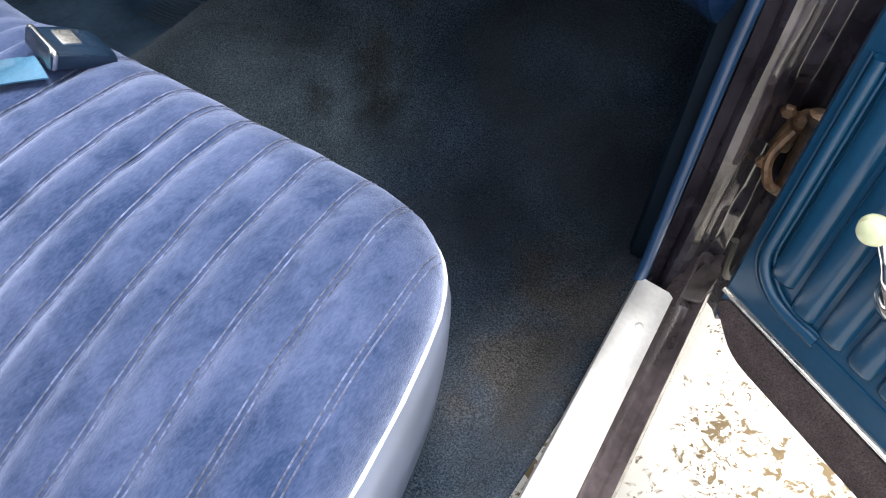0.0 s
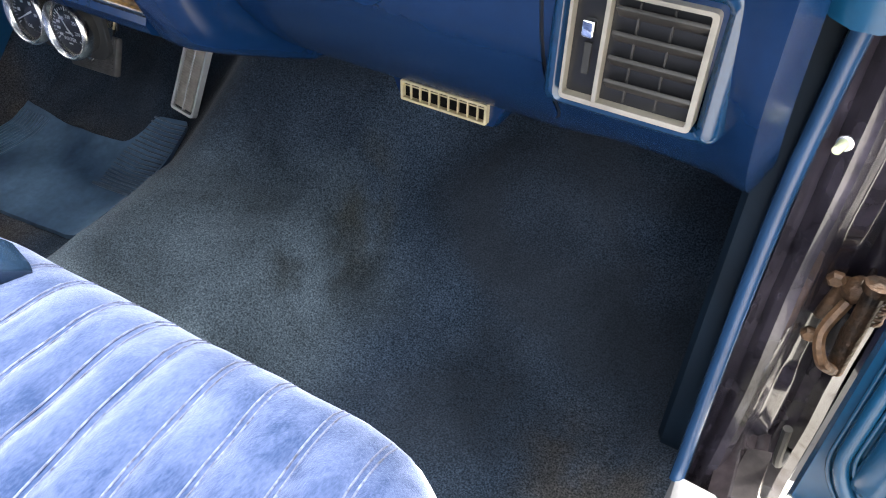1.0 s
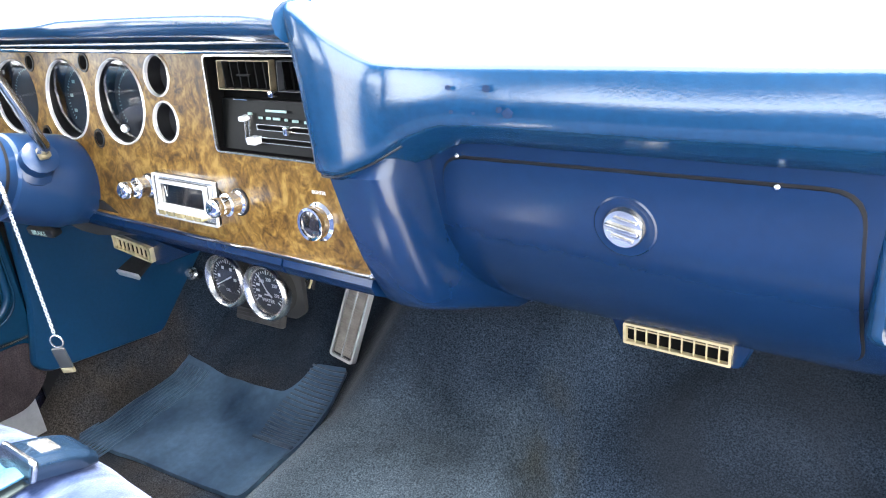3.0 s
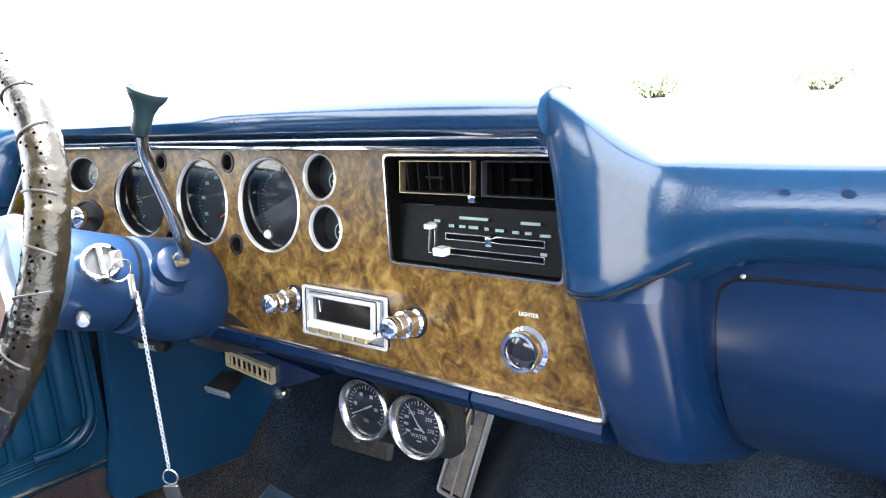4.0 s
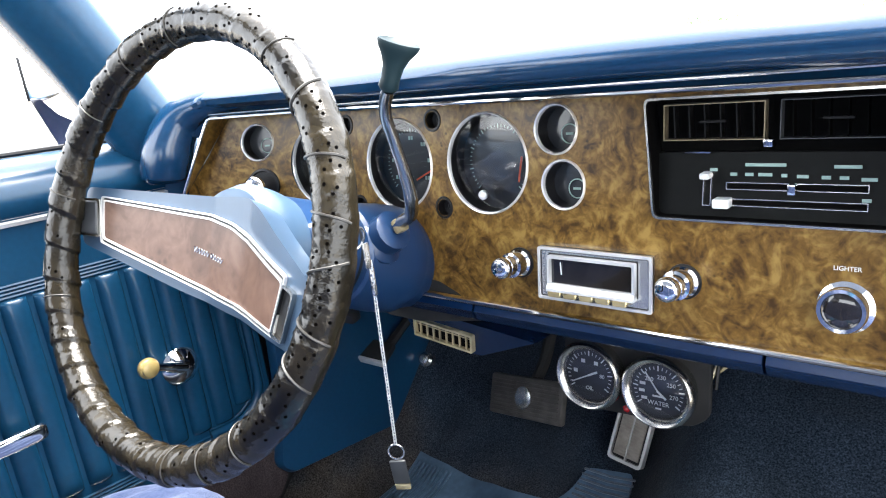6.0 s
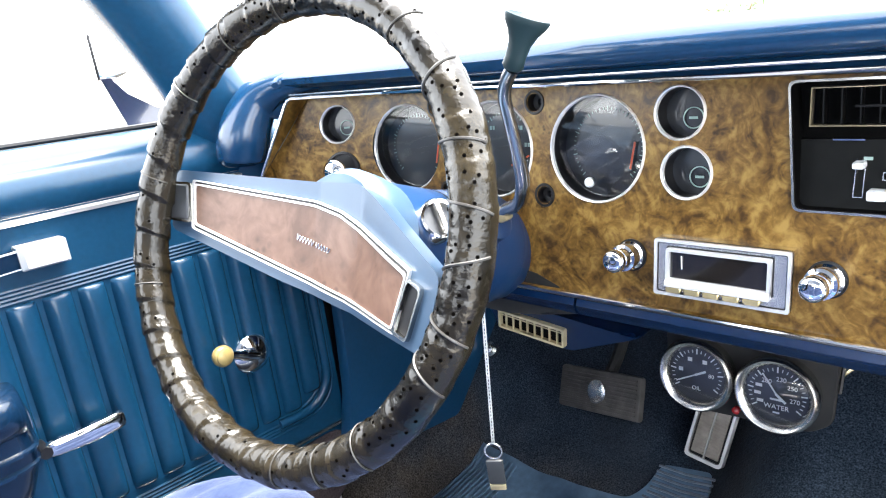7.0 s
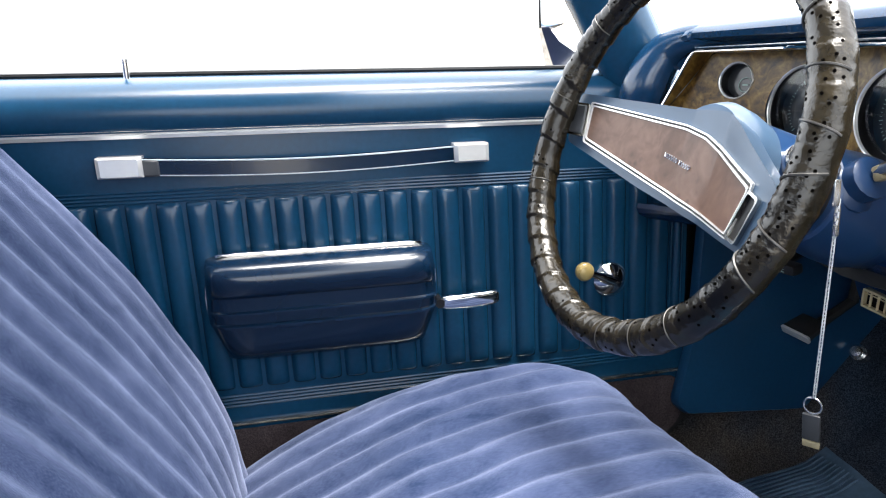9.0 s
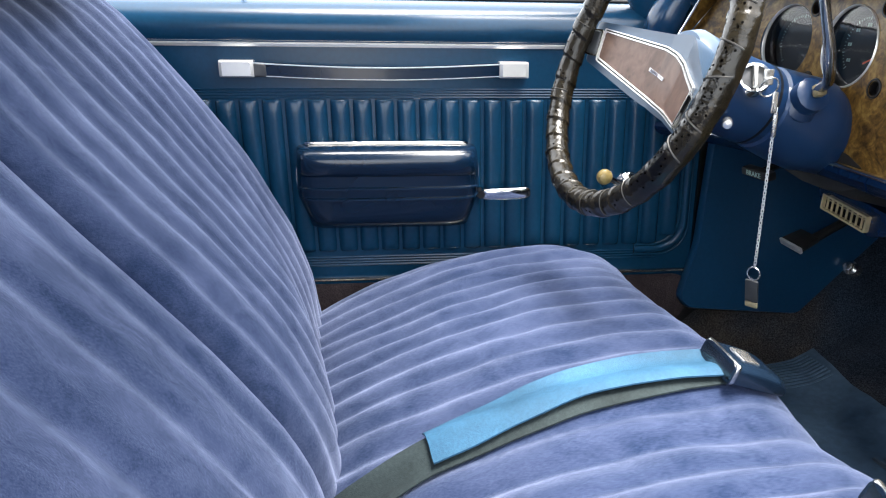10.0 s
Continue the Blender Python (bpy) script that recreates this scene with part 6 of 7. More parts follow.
    m = Matrix.Translation(wheel_at(0.01, 0.0, -0.035)) @ frame_to(-WN)
    lathe(bm, [(0.040, 0.008), (0.050, 0.012), (0.056, 0.025), (0.054, 0.045), (0.050, 0.062)], m, 36)
    part("hub", bm, HUBPAINT, w, "pale blue hub shroud")


steering_wheel()


def axis_at(s):
    return WC - WN * s


def column():
    c = thing("steering_column", axis_at(0.2), "blue painted steering column with ignition lock", "steering column")
    m = Matrix.Translation(axis_at(0.0)) @ frame_to(-WN)
    bm = B()
    lathe(bm, [(0.040, 0.085), (0.049, 0.090), (0.051, 0.10), (0.052, 0.17), (0.051, 0.185), (0.050, 0.187), (0.0535, 0.190), (0.056, 0.21), (0.060, 0.245), (0.061, 0.268), (0.058, 0.275), (0.045, 0.40), (0.04, 0.62)], m, 44)
    part("tube", bm, COLUMN, c)
    bm = B()
    lathe(bm, [(0.0525, 0.172), (0.0528, 0.174), (0.0525, 0.176)], m, 44, False)
    part("seam", bm, BLACK, c)
    lm = Matrix.Translation(Vector((-0.292, 0.497, 0.912))) @ frame_to((0.82, -0.28, 0.5))
    bm = B()
    lathe(bm, [(0.019, -0.012), (0.019, 0.004), (0.0178, 0.0068), (0.0150, 0.0060), (0.0140, 0.002), (0.0140, -0.002)], lm, 32, False)
    lock = part("ignition_lock", bm, CHROME, c, "chrome ignition lock")
    bm = B()
    box(bm, (0.0, 0.0, 0.007), (0.006, 0.028, 0.010), lm, 0.002)
    part("lock_tab", bm, CHROMEWORN, lock)
    bm = B()
    lathe(bm, [(0.0142, 0.0005), (0.006, 0.0015), (0.0, 0.0018)], lm, 28, False)
    part("lock_face", facing(bm, lm.to_3x3() @ Vector((0, 0, 1))), GREYPLASTIC, lock, fix=False)
    # boss of the shift lever
    bm = B()
    tube(bm, smooth_path([(-0.330, 0.572, 0.872), (-0.309, 0.576, 0.884), (-0.292, 0.577, 0.893)], 4), [0.028] * 4 + [0.021] * 4 + [0.015], 14)
    part("lever_boss", bm, COLUMN, c)
    bm = B()
    lathe(bm, [(0.0065, 0), (0.0065, 0.012), (0.005, 0.015), (0, 0.0155)], Matrix.Translation((-0.302, 0.475, 0.862)) @ frame_to((0.85, -0.4, -0.1)), 18)
    part("hazard_knob", bm, STEEL, c)
    bm = B()
    for k, wd in enumerate((0.004, 0.003, 0.004, 0.005)):
        p = Vector((-0.314, 0.470 + 0.006 * k, 0.9305 - 0.0022 * k))
        box(bm, (0, 0, 0), (0.0008, wd, 0.0035), Matrix.Translation(p) @ pose(0, 0, 0, 0, 40, 0))
    part("lettering_bars", bm, GREENMARK, c)
    # turn signal stalk hidden behind, and shroud below the dash
    bm = B()
    rings = []
    for y, z, w, h in ((0.64, 0.79, 0.10, 0.03), (0.72, 0.765, 0.11, 0.035), (0.95, 0.67, 0.08, 0.03)):
        rings.append([Vector((-0.365 + w * math.cos(q), y, z + h * math.sin(q))) for q in [2 * math.pi * k / 14 for k in range(14)]])
    loft(bm, rings)
    part("lower_shroud", bm, BLACKMATT, c)
    l = thing("shift_lever", (-0.285, 0.577, 0.896), "chrome column shift lever with a teal knob", "shift lever")
    bm = B()
    pts = smooth_path([(-0.290, 0.577, 0.896), (-0.276, 0.575, 0.9035), (-0.258, 0.568, 0.912), (-0.243, 0.556, 0.930), (-0.2367, 0.5482, 0.950), (-0.231, 0.534, 0.987), (-0.2285, 0.526, 1.010), (-0.220, 0.520, 1.024), (-0.208, 0.5140, 1.034)], 5)
    tube(bm, pts, [0.0064] * 22 + [0.0056] * (len(pts) - 22), 12)
    part("rod", bm, LEVERROD, l)
    bm = B()
    box(bm, (0, 0, 0), (0.015, 0.013, 0.012), Matrix.Translation((-0.285, 0.577, 0.8970)) @ pose(0, 0, 0, 0, 65, 0), 0.003)
    part("collar", bm, COLLAR, l, "cream plastic collar")
    base, axis, wide = Vector((-0.2085, 0.5132, 1.0330)), Vector((0.0165, 0.0041, 0.0362)).normalized(), Vector((0.0208, 0.0202, -0.0113))
    wide = (wide - axis * wide.dot(axis)).normalized()
    m = Matrix((wide, axis.cross(wide), axis)).transposed().to_4x4()
    m.translation = base
    bm = B()
    rings = []
    for h, a, b in ((0.0, 0.0062, 0.0062), (0.003, 0.0085, 0.008), (0.010, 0.0078, 0.0075), (0.020, 0.0088, 0.0078), (0.028, 0.0120, 0.0090), (0.034, 0.0160, 0.0110), (0.0385, 0.0178, 0.0122), (0.0405, 0.0172, 0.0118), (0.0392, 0.0150, 0.0100), (0.0375, 0.0090, 0.0060)):
        rings.append([m @ Vector((a * math.cos(q), b * math.sin(q), h)) for q in [2 * math.pi * k / 24 for k in range(24)]])
    loft(bm, rings)
    part("knob", bm, KNOB, l, "flared teal plastic knob")


column()


def key_chain():
    k = thing("key_chain", (-0.275, 0.51, 0.90), "keys in the ignition on a twisted silver chain", "keys")
    bm = B()
    tube(bm, [Vector((-0.268, 0.503, 0.905)) + Vector((0.004 * math.sin(t), 0.011 * math.cos(t), 0.011 * math.sin(t))) for t in [2 * math.pi * i / 20 for i in range(20)]], 0.0012, 6, True)
    part("split_ring", bm, STEEL, k)
    bm = B()
    box(bm, (-0.270, 0.502, 0.916), (0.003, 0.012, 0.018), None, 0.0012)
    box(bm, (-0.263, 0.509, 0.888), (0.0025, 0.007, 0.024), pose(0, 0, 0), 0.001)
    part("key", bm, STEEL, k)
    top, low = Vector((-0.263, 0.512, 0.882)), Vector((-0.285, 0.5245, 0.678))
    bm = B()
    n = 52
    for i in range(n):
        p = top.lerp(low, i / n)
        q = top.lerp(low, (i + 1.15) / n)
        o = 0.0014
        a = (1, 0) if i % 2 else (0, 1)
        pts = [p + Vector((o * a[0], o * a[1], 0)), q + Vector((o * a[0], o * a[1], 0)), q - Vector((o * a[0], o * a[1], 0)), p - Vector((o * a[0], o * a[1], 0))]
        tube(bm, pts, 0.0008, 5, True)
    part("chain", bm, SILVER, k, "twisted silver chain")
    bm = B()
    box(bm, (-0.266, 0.514, 0.862), (0.005, 0.005, 0.030), None, 0.002)
    part("clip", bm, STEEL, k)
    bm = B()
    c = Vector((-0.2865, 0.525, 0.668))
    tube(bm, [c + Vector((0.0085 * math.cos(t) * 0.85, 0.0085 * math.cos(t) * 0.5, 0.0085 * math.sin(t))) for t in [2 * math.pi * i / 20 for i in range(20)]], 0.0011, 6, True)
    part("fob_ring", bm, STEEL, k)
    bm = B()
    m = Matrix.Translation((-0.2875, 0.5265, 0.640)) @ pose(0, 0, 0, 12, 0, 35)
    box(bm, (0, 0, 0.004), (0.017, 0.004, 0.032), m, 0.0015)
    fob = part("fob", bm, GREYPLASTIC, k, "dark fob with a pale end")
    bm = B()
    box(bm, (0, 0, -0.0165), (0.0165, 0.0042, 0.008), m, 0.0012)
    part("fob_end", bm, VENTFRAME, fob)


key_chain()

# ---- below the dashboard ----
def aux_gauges():
    g = thing("gauge_pod", (-0.115, 0.72, 0.68), "two chrome-ringed auxiliary gauges on a black bracket", "gauges")
    bm = B()
    poly = rounded([(-0.197, 0.765), (-0.030, 0.768), (-0.036, 0.676), (-0.055, 0.662), (-0.170, 0.655), (-0.197, 0.68)], 0.008)
    prism(bm, poly, lambda u, v, d: Vector((u, 0.722 - d, v)), 0.0, 0.006, 0.001)
    part("bracket", bm, BLACKMATT, g)
    for (x, z), pale, ang in (((-0.158, 0.704), True, (207, 27)), ((-0.080, 0.703), False, (125, -40))):
        m = Matrix.Translation((x, 0.716, z)) @ frame_to((0.03, -1, 0.10))
        bm = B()
        lathe(bm, [(0.032, -0.02), (0.0335, 0.0), (0.0375, 0.010), (0.0385, 0.018), (0.0375, 0.023), (0.0350, 0.0255), (0.0325, 0.0245), (0.0285, 0.0185), (0.0280, 0.016)], m, 48)
        ga = part("gauge", bm, CHROMEWORN, g, "round gauge in a deep silver ring")
        bm = B()
        lathe(bm, [(0.0287, 0.0165), (0.0, 0.0168)], m, 40)
        part("dial", bm, DIAL, ga)
        bm = B()
        lathe(bm, [(0.0290, 0.0205), (0.018, 0.0215), (0.0, 0.0220)], m, 40, False)
        part("lens", facing(bm, m.to_3x3() @ Vector((0, 0, 1))), GLASS, ga, fix=False).visible_shadow = False
        bm = B()
        for k in range(25):
            a = math.radians(215 - k * 250 / 24)
            big = k % 4 == 0
            box(bm, (0.0242, 0, 0.0174), (0.0055 if big else 0.003, 0.0012 if big else 0.0006, 0.0006), m @ Matrix.Rotation(a, 4, "Z"))
        if pale:
            for k in range(3):
                a = math.radians(170 - k * 55)
                box(bm, (0.0165 * math.cos(a), 0.0165 * math.sin(a), 0.0174), (0.0045, 0.0040, 0.0005), m)
        else:
            for k in range(3):
                a = math.radians(212 - k * 26)
                box(bm, (0.0175 * math.cos(a), 0.0175 * math.sin(a), 0.0174), (0.0060, 0.0030, 0.0005), m)
            box(bm, (0.0, -0.0055, 0.0174), (0.012, 0.0018, 0.0005), m)
            box(bm, (0.0, -0.0185, 0.0174), (0.006, 0.0016, 0.0005), m)
        for word, u, v, size in ((("OIL", 0.0, -0.0150, 0.0058), ("80", 0.0150, 0.0005, 0.0058)) if pale else (("200", -0.0095, 0.0115, 0.0062), ("230", 0.0035, 0.0150, 0.0062), ("250", 0.0135, 0.0085, 0.0062), ("270", 0.0160, -0.0040, 0.0062), ("WATER", 0.0, -0.0130, 0.0066))):
            cu = bpy.data.curves.new("lettering", "FONT")
            cu.body, cu.size, cu.align_x, cu.align_y = word, size, "CENTER", "CENTER"
            cu.extrude = 0.0002
            ob = new("lettering", cu)
            ob.parent = ga
            ob.matrix_basis = Matrix.Translation(-OFFSET[ga.name]) @ m @ Matrix.Translation((u, v, 0.0175))
            cu.materials.append(WHITE)
        part("scale", bm, WHITE, ga)
        for k, a in enumerate(ang):
            bm = B()
            box(bm, (0.011 if k == 0 else 0.005, 0, 0.0185), (0.024 if k == 0 else 0.012, 0.0014 if k == 0 else 0.0022, 0.0006), m @ Matrix.Rotation(math.radians(a), 4, "Z"))
            part("needle", bm, WHITE, ga)
    bm = B()
    lathe(bm, [(0.004, -0.004), (0.004, 0.003), (0.002, 0.005), (0, 0.0055)], Matrix.Translation((-0.124, 0.715, 0.667)) @ frame_to((0, -1, 0)), 14)
    part("warning_lamp", bm, REDLENS, g, "small red warning lamp")
    bm = B()
    tube(bm, smooth_path([(-0.310, 0.742, 0.727), (-0.295, 0.745, 0.7255), (-0.278, 0.746, 0.7235), (-0.262, 0.748, 0.730), (-0.250, 0.752, 0.755)], 5), 0.0030, 7)
    part("wire", bm, REDLENS, g, "red cable under the dash")
    bm = B()
    for j in range(4):
        x = -0.02 + 0.006 * j
        tube(bm, smooth_path([(-0.06 + 0.008 * j, 0.735, 0.70), (-0.03, 0.75, 0.72 + 0.01 * j), (x, 0.76, 0.745), (x - 0.01, 0.80, 0.76)], 5), 0.0018, 6)
        part("wire", bm, (VENTFRAME, BLACK, VENTFRAME, BLACK)[j], g)
        bm = B()
    bm.free()


def heater_vent(x0, x1, z, y, tilt, label, housing):
    v = thing("heater_vent", ((x0 + x1) / 2, y, z - 0.02), label, "vent", "floor vents")
    v.rotation_euler = (0, radians(tilt), 0)
    place = lambda u, w, d: Vector((u, y - d, w))
    o = [(x0, z - 0.012), (x1, z - 0.012), (x1, z + 0.011), (x0, z + 0.011)]
    bm = B()
    ring_prism(bm, rounded(o, 0.002, 2), rounded(inset(o, 0.0026), 0.001, 2), place, 0.002, 0.011)
    box(bm, ((x0 + x1) / 2, y - 0.0075, z + 0.0045), (x1 - x0 - 0.004, 0.0012, 0.0011))
    part("frame", bm, VENTFRAME, v, "yellowed bright vent frame")
    bm = B()
    box(bm, ((x0 + x1) / 2, y - 0.0046, z), (x1 - x0 - 0.002, 0.001, 0.021))
    part("backing", bm, VOID, v)
    for k in range(8):
        x = mix(x0, x1, (k + 1) / 9)
        bm = B()
        box(bm, (x, y - 0.0080, z), (0.0015, 0.0032, 0.021), None, 0.0004)
        part("fin", bm, VENTFRAME, v)
    bm = B()
    hx0, hx1 = housing
    prism(bm, rounded([(hx0, z + 0.024), (hx1, z + 0.024), (x1 + 0.008, z - 0.016), (x0 - 0.006, z - 0.016)], 0.004, 2), lambda u, w, d: Vector((u, y - d, w)), -0.09, 0.004, 0.003)
    part("housing", bm, DASHMETAL, v)


def pedals():
    p = thing("gas_pedal", (-0.29, 1.0, 0.36), "ribbed accelerator pedal with a bright edge", "pedal", "pedals")
    a, b = Vector((-0.288, 0.992, 0.392)), Vector((-0.264, 1.070, 0.562))
    z = (b - a).normalized()
    x = Vector((1, 0.0, 0.05)).normalized()
    n = x.cross(z).normalized()
    x = z.cross(n).normalized()
    m = Matrix((x, z, n)).transposed().to_4x4()
    m.translation = (a + b) / 2
    if n.y > 0:
        m = m @ Matrix.Rotation(math.pi, 4, "Y")
    L = (b - a).length
    bm = B()
    ring_prism(bm, rounded([(-0.0305, -L / 2 - 0.003), (0.0305, -L / 2 - 0.003), (0.0305, L / 2 + 0.003), (-0.0305, L / 2 + 0.003)], 0.008, 3), rounded([(-0.0262, -L / 2 + 0.002), (0.0262, -L / 2 + 0.002), (0.0262, L / 2 - 0.002), (-0.0262, L / 2 - 0.002)], 0.006, 3), lambda u, v, d: m @ Vector((u, v, d)), -0.004, 0.0078)
    box(bm, (0, 0, 0), (0.0024, L, 0.015), m, 0.0008)
    part("frame", bm, RADIOFACE, p)
    bm = B()
    box(bm, (0, 0, -0.001), (0.054, L - 0.002, 0.006), m, 0.002)
    part("backing", bm, BLACK, p)
    for s in (-1, 1):
        bm = B()
        box(bm, (s * 0.0118, 0, 0.0045), (0.0205, L - 0.014, 0.004), m, 0.0015)
        pad = part("pad", bm, PEDALRUBBER, p)
        bm = B()
        for k in range(34):
            box(bm, (s * 0.0115, -L / 2 + 0.010 + k * (L - 0.02) / 33, 0.0068), (0.019, 0.0022, 0.0016), m)
        r = part("ribs", bm, PEDALRUBBER, pad)
        r["kind"] = "stuff"
    p = thing("brake_pedal", (-0.43, 0.95, 0.45), "wide black rubber brake pedal with a steel disc", "pedal", "pedals")
    bm = B()
    mm = Matrix.Translation((-0.434, 0.944, 0.492)) @ pose(0, 0, 0, 0, -9, -8) @ pose(0, 0, 0, 90 - 24, 0, 0)
    box(bm, (0, 0, 0), (0.165, 0.068, 0.014), mm, 0.005)
    part("pad", bm, PADRUBBER, p)
    for k in range(9):
        yv = -0.026 + k * 0.0065
        bm = B()
        box(bm, (0, yv, 0.0078), (0.152, 0.0028, 0.003), mm, 0.0008)
        part("rib", bm, PADRUBBER, p)
    bm = B()
    lathe(bm, [(0.0185, 0.006), (0.0185, 0.0105), (0.016, 0.012), (0, 0.0125)], mm, 28)
    part("disc", bm, STEEL, p, "bright steel disc")
    bm = B()
    tube(bm, smooth_path([(-0.43, 0.95, 0.50), (-0.425, 1.0, 0.55), (-0.41, 1.02, 0.66), (-0.40, 1.02, 0.80)], 5), 0.010, 8)
    part("arm", bm, BLACKMATT, p)
    p = thing("parking_brake_pedal", (-0.655, 0.85, 0.55), "small parking brake pedal with a bright edge", "pedal", "pedals")
    m = Matrix.Translation((-0.682, 0.850, 0.566)) @ pose(0, 0, 0, 24, 8, 14)
    bm = B()
    box(bm, (0, 0, 0), (0.060, 0.045, 0.012), m, 0.004)
    part("pad", bm, RUBBER, p)
    bm = B()
    box(bm, (0, -0.0215, 0.0), (0.061, 0.006, 0.013), m, 0.002)
    part("edge", bm, SILVER, p)
    bm = B()
    tube(bm, [(-0.676, 0.875, 0.566), (-0.676, 0.94, 0.60), (-0.676, 0.97, 0.75)], 0.009, 8)
    part("arm", bm, BLACKMATT, p)
    p = thing("brake_release", (-0.46, 0.66, 0.76), "black parking brake release handle with white lettering", "handle")
    m = Matrix.Translation((-0.475, 0.628, 0.752)) @ pose(0, 0, 0, 10, 0, 8)
    bm = B()
    box(bm, (0, 0, 0), (0.060, 0.018, 0.014), m, 0.004)
    tube(bm, [m @ Vector((0, 0.005, 0)), m @ Vector((0, 0.09, 0.01))], 0.006, 8)
    part("handle", bm, BLACK, p)
    cu = bpy.data.curves.new("lettering", "FONT")
    cu.body, cu.size, cu.align_x, cu.align_y = "BRAKE", 0.011, "CENTER", "CENTER"
    cu.extrude = 0.0002
    ob = new("lettering", cu)
    ob.parent = p
    ob.matrix_basis = Matrix.Translation(-Vector((-0.46, 0.66, 0.76))) @ m @ Matrix.Translation((0, -0.0093, 0)) @ pose(0, 0, 0, 90, 0, 0)
    cu.materials.append(GREENMARK)
    # dimmer switch by the kick panel
    bm = B()
    lathe(bm, [(0.014, 0), (0.014, 0.02), (0.009, 0.024), (0.009, 0.03), (0.0, 0.032)], Matrix.Translation((-0.690, 0.985, 0.490)) @ frame_to((0.3, -0.8, 0.5)), 18)
    solo("dimmer_switch", bm, STEEL, (-0.69, 1.0, 0.46), "small round steel foot switch on the toe board", "switch")


def floor_mat():
    m = thing("floor_mat", (-0.45, 0.8, 0.32), "ribbed translucent blue rubber mat on the driver's floor", "mat")
    # outline: wide body with a cut-out for the pedals and a strip to the right of it
    body = [(-0.68, 0.655), (-0.25, 0.700), (-0.25, 0.830), (-0.255, 0.90), (-0.270, 0.984), (-0.348, 0.976), (-0.358, 0.935), (-0.375, 0.914), (-0.42, 0.906), (-0.51, 0.902), (-0.60, 0.905), (-0.700, 0.914), (-0.705, 0.68)]
    bm = B()
    vs = [bm.verts.new((x, y, 0)) for x, y in rounded(body, 0.012, 3)]
    bm.faces.new(vs)
    for i in range(24):
        g = bm.verts[:] + bm.edges[:] + bm.faces[:]
        bmesh.ops.bisect_plane(bm, geom=g, plane_co=(0, 0.44 + 0.024 * i, 0), plane_no=(0, 1, 0))
    for i in range(18):
        g = bm.verts[:] + bm.edges[:] + bm.faces[:]
        bmesh.ops.bisect_plane(bm, geom=g, plane_co=(-0.70 + 0.026 * i, 0, 0), plane_no=(1, 0, 0))
    ext = bmesh.ops.extrude_face_region(bm, geom=bm.faces[:])
    up = {e for e in ext["geom"] if isinstance(e, bmesh.types.BMVert)}
    for v in bm.verts:
        v.co.z = floor_z(v.co.x, v.co.y) + (0.013 if v in up else 0.004)
    part("sheet", bm, MAT, m, "smeared translucent blue sheet")
    for i in range(11):
        x = -0.680 + i * 0.0095
        bm = B()
        y0 = mix(0.66, 0.59, i / 10)
        tube(bm, [(x, mix(y0, 0.895, t / 8), floor_z(x, mix(y0, 0.895, t / 8)) + 0.0135) for t in range(9)], 0.0022, 5)
        part("rib", bm, MAT, m)
    for i in range(19):
        y = 0.822 + i * 0.0083
        xl = -0.352 - 0.016 * math.sin(math.pi * min(1, max(0, (y - 0.822) / 0.11)))
        bm = B()
        tube(bm, [(x, y, floor_z(x, y) + 0.0135) for x in (xl, (xl - 0.262) / 2, -0.262)], 0.0021, 5)
        part("rib", bm, MATPALE, m)
    bm = B()
    tube(bm, [(x, 0.817, floor_z(x, 0.817) + 0.014) for x in (-0.362, -0.31, -0.258)], 0.0035, 6)
    part("tab_edge", bm, MATPALE, m)


aux_gauges()
heater_vent(-0.405, -0.310, 0.7215, 0.697, 5.0, "driver's floor vent with yellowed bright fins", (-0.436, -0.22))
heater_vent(0.348, 0.452, 0.709, 0.800, 0.0, "passenger's floor vent with yellowed bright fins", (0.325, 0.475))
pedals()
floor_mat()


# ---- seat belt ----
def belt():
    b = thing("seat_belt", (-0.03, 0.2, 0.62), "light blue lap belt lying across the seat", "seat belt")
    def strip(pts, width, material, name, label, lift, tilt=0.0):
        bm = B()
        path = smooth_path([(x, y, 0) for x, y in pts], 8)
        rings = []
        for i, p in enumerate(path):
            d = (path[min(i + 1, len(path) - 1)] - path[max(i - 1, 0)]).normalized()
            s = Vector((d.y, -d.x, 0))
            row = []
            for k in range(7):
                q = p + s * (k / 6 - 0.5) * width
                row.append(Vector((q.x, q.y, cushion_point(q.x, q.y).z + lift + tilt * (k / 6 - 0.5) + 0.0015 * noise.noise((q.x * 20, q.y * 14, 3)))))
            rings.append(row + [r - Vector((0, 0, 0.0018)) for r in row[::-1]])
        loft(bm, rings)
        return part(name, bm, material, b, label)
    strip([(-0.045, -0.10), (-0.068, 0.02), (-0.090, 0.12), (-0.101, 0.25), (-0.108, 0.39)], 0.046, BELTDARK, "lower_webbing", "dark grey-green webbing underneath", 0.006)
    top = strip([(-0.091, 0.083), (-0.104, 0.18), (-0.112, 0.275), (-0.110, 0.40)], 0.050, BELT, "webbing", "light blue webbing", 0.013, 0.004)
    strip([(0.085, 0.10), (0.10, 0.20), (0.125, 0.30), (0.145, 0.375)], 0.048, BELT, "webbing", "light blue webbing", 0.010, 0.003)
    for bx, by, turn in ((-0.106, 0.418, 2), (0.150, 0.414, -12)):
        buckle(b, bx, by, turn)


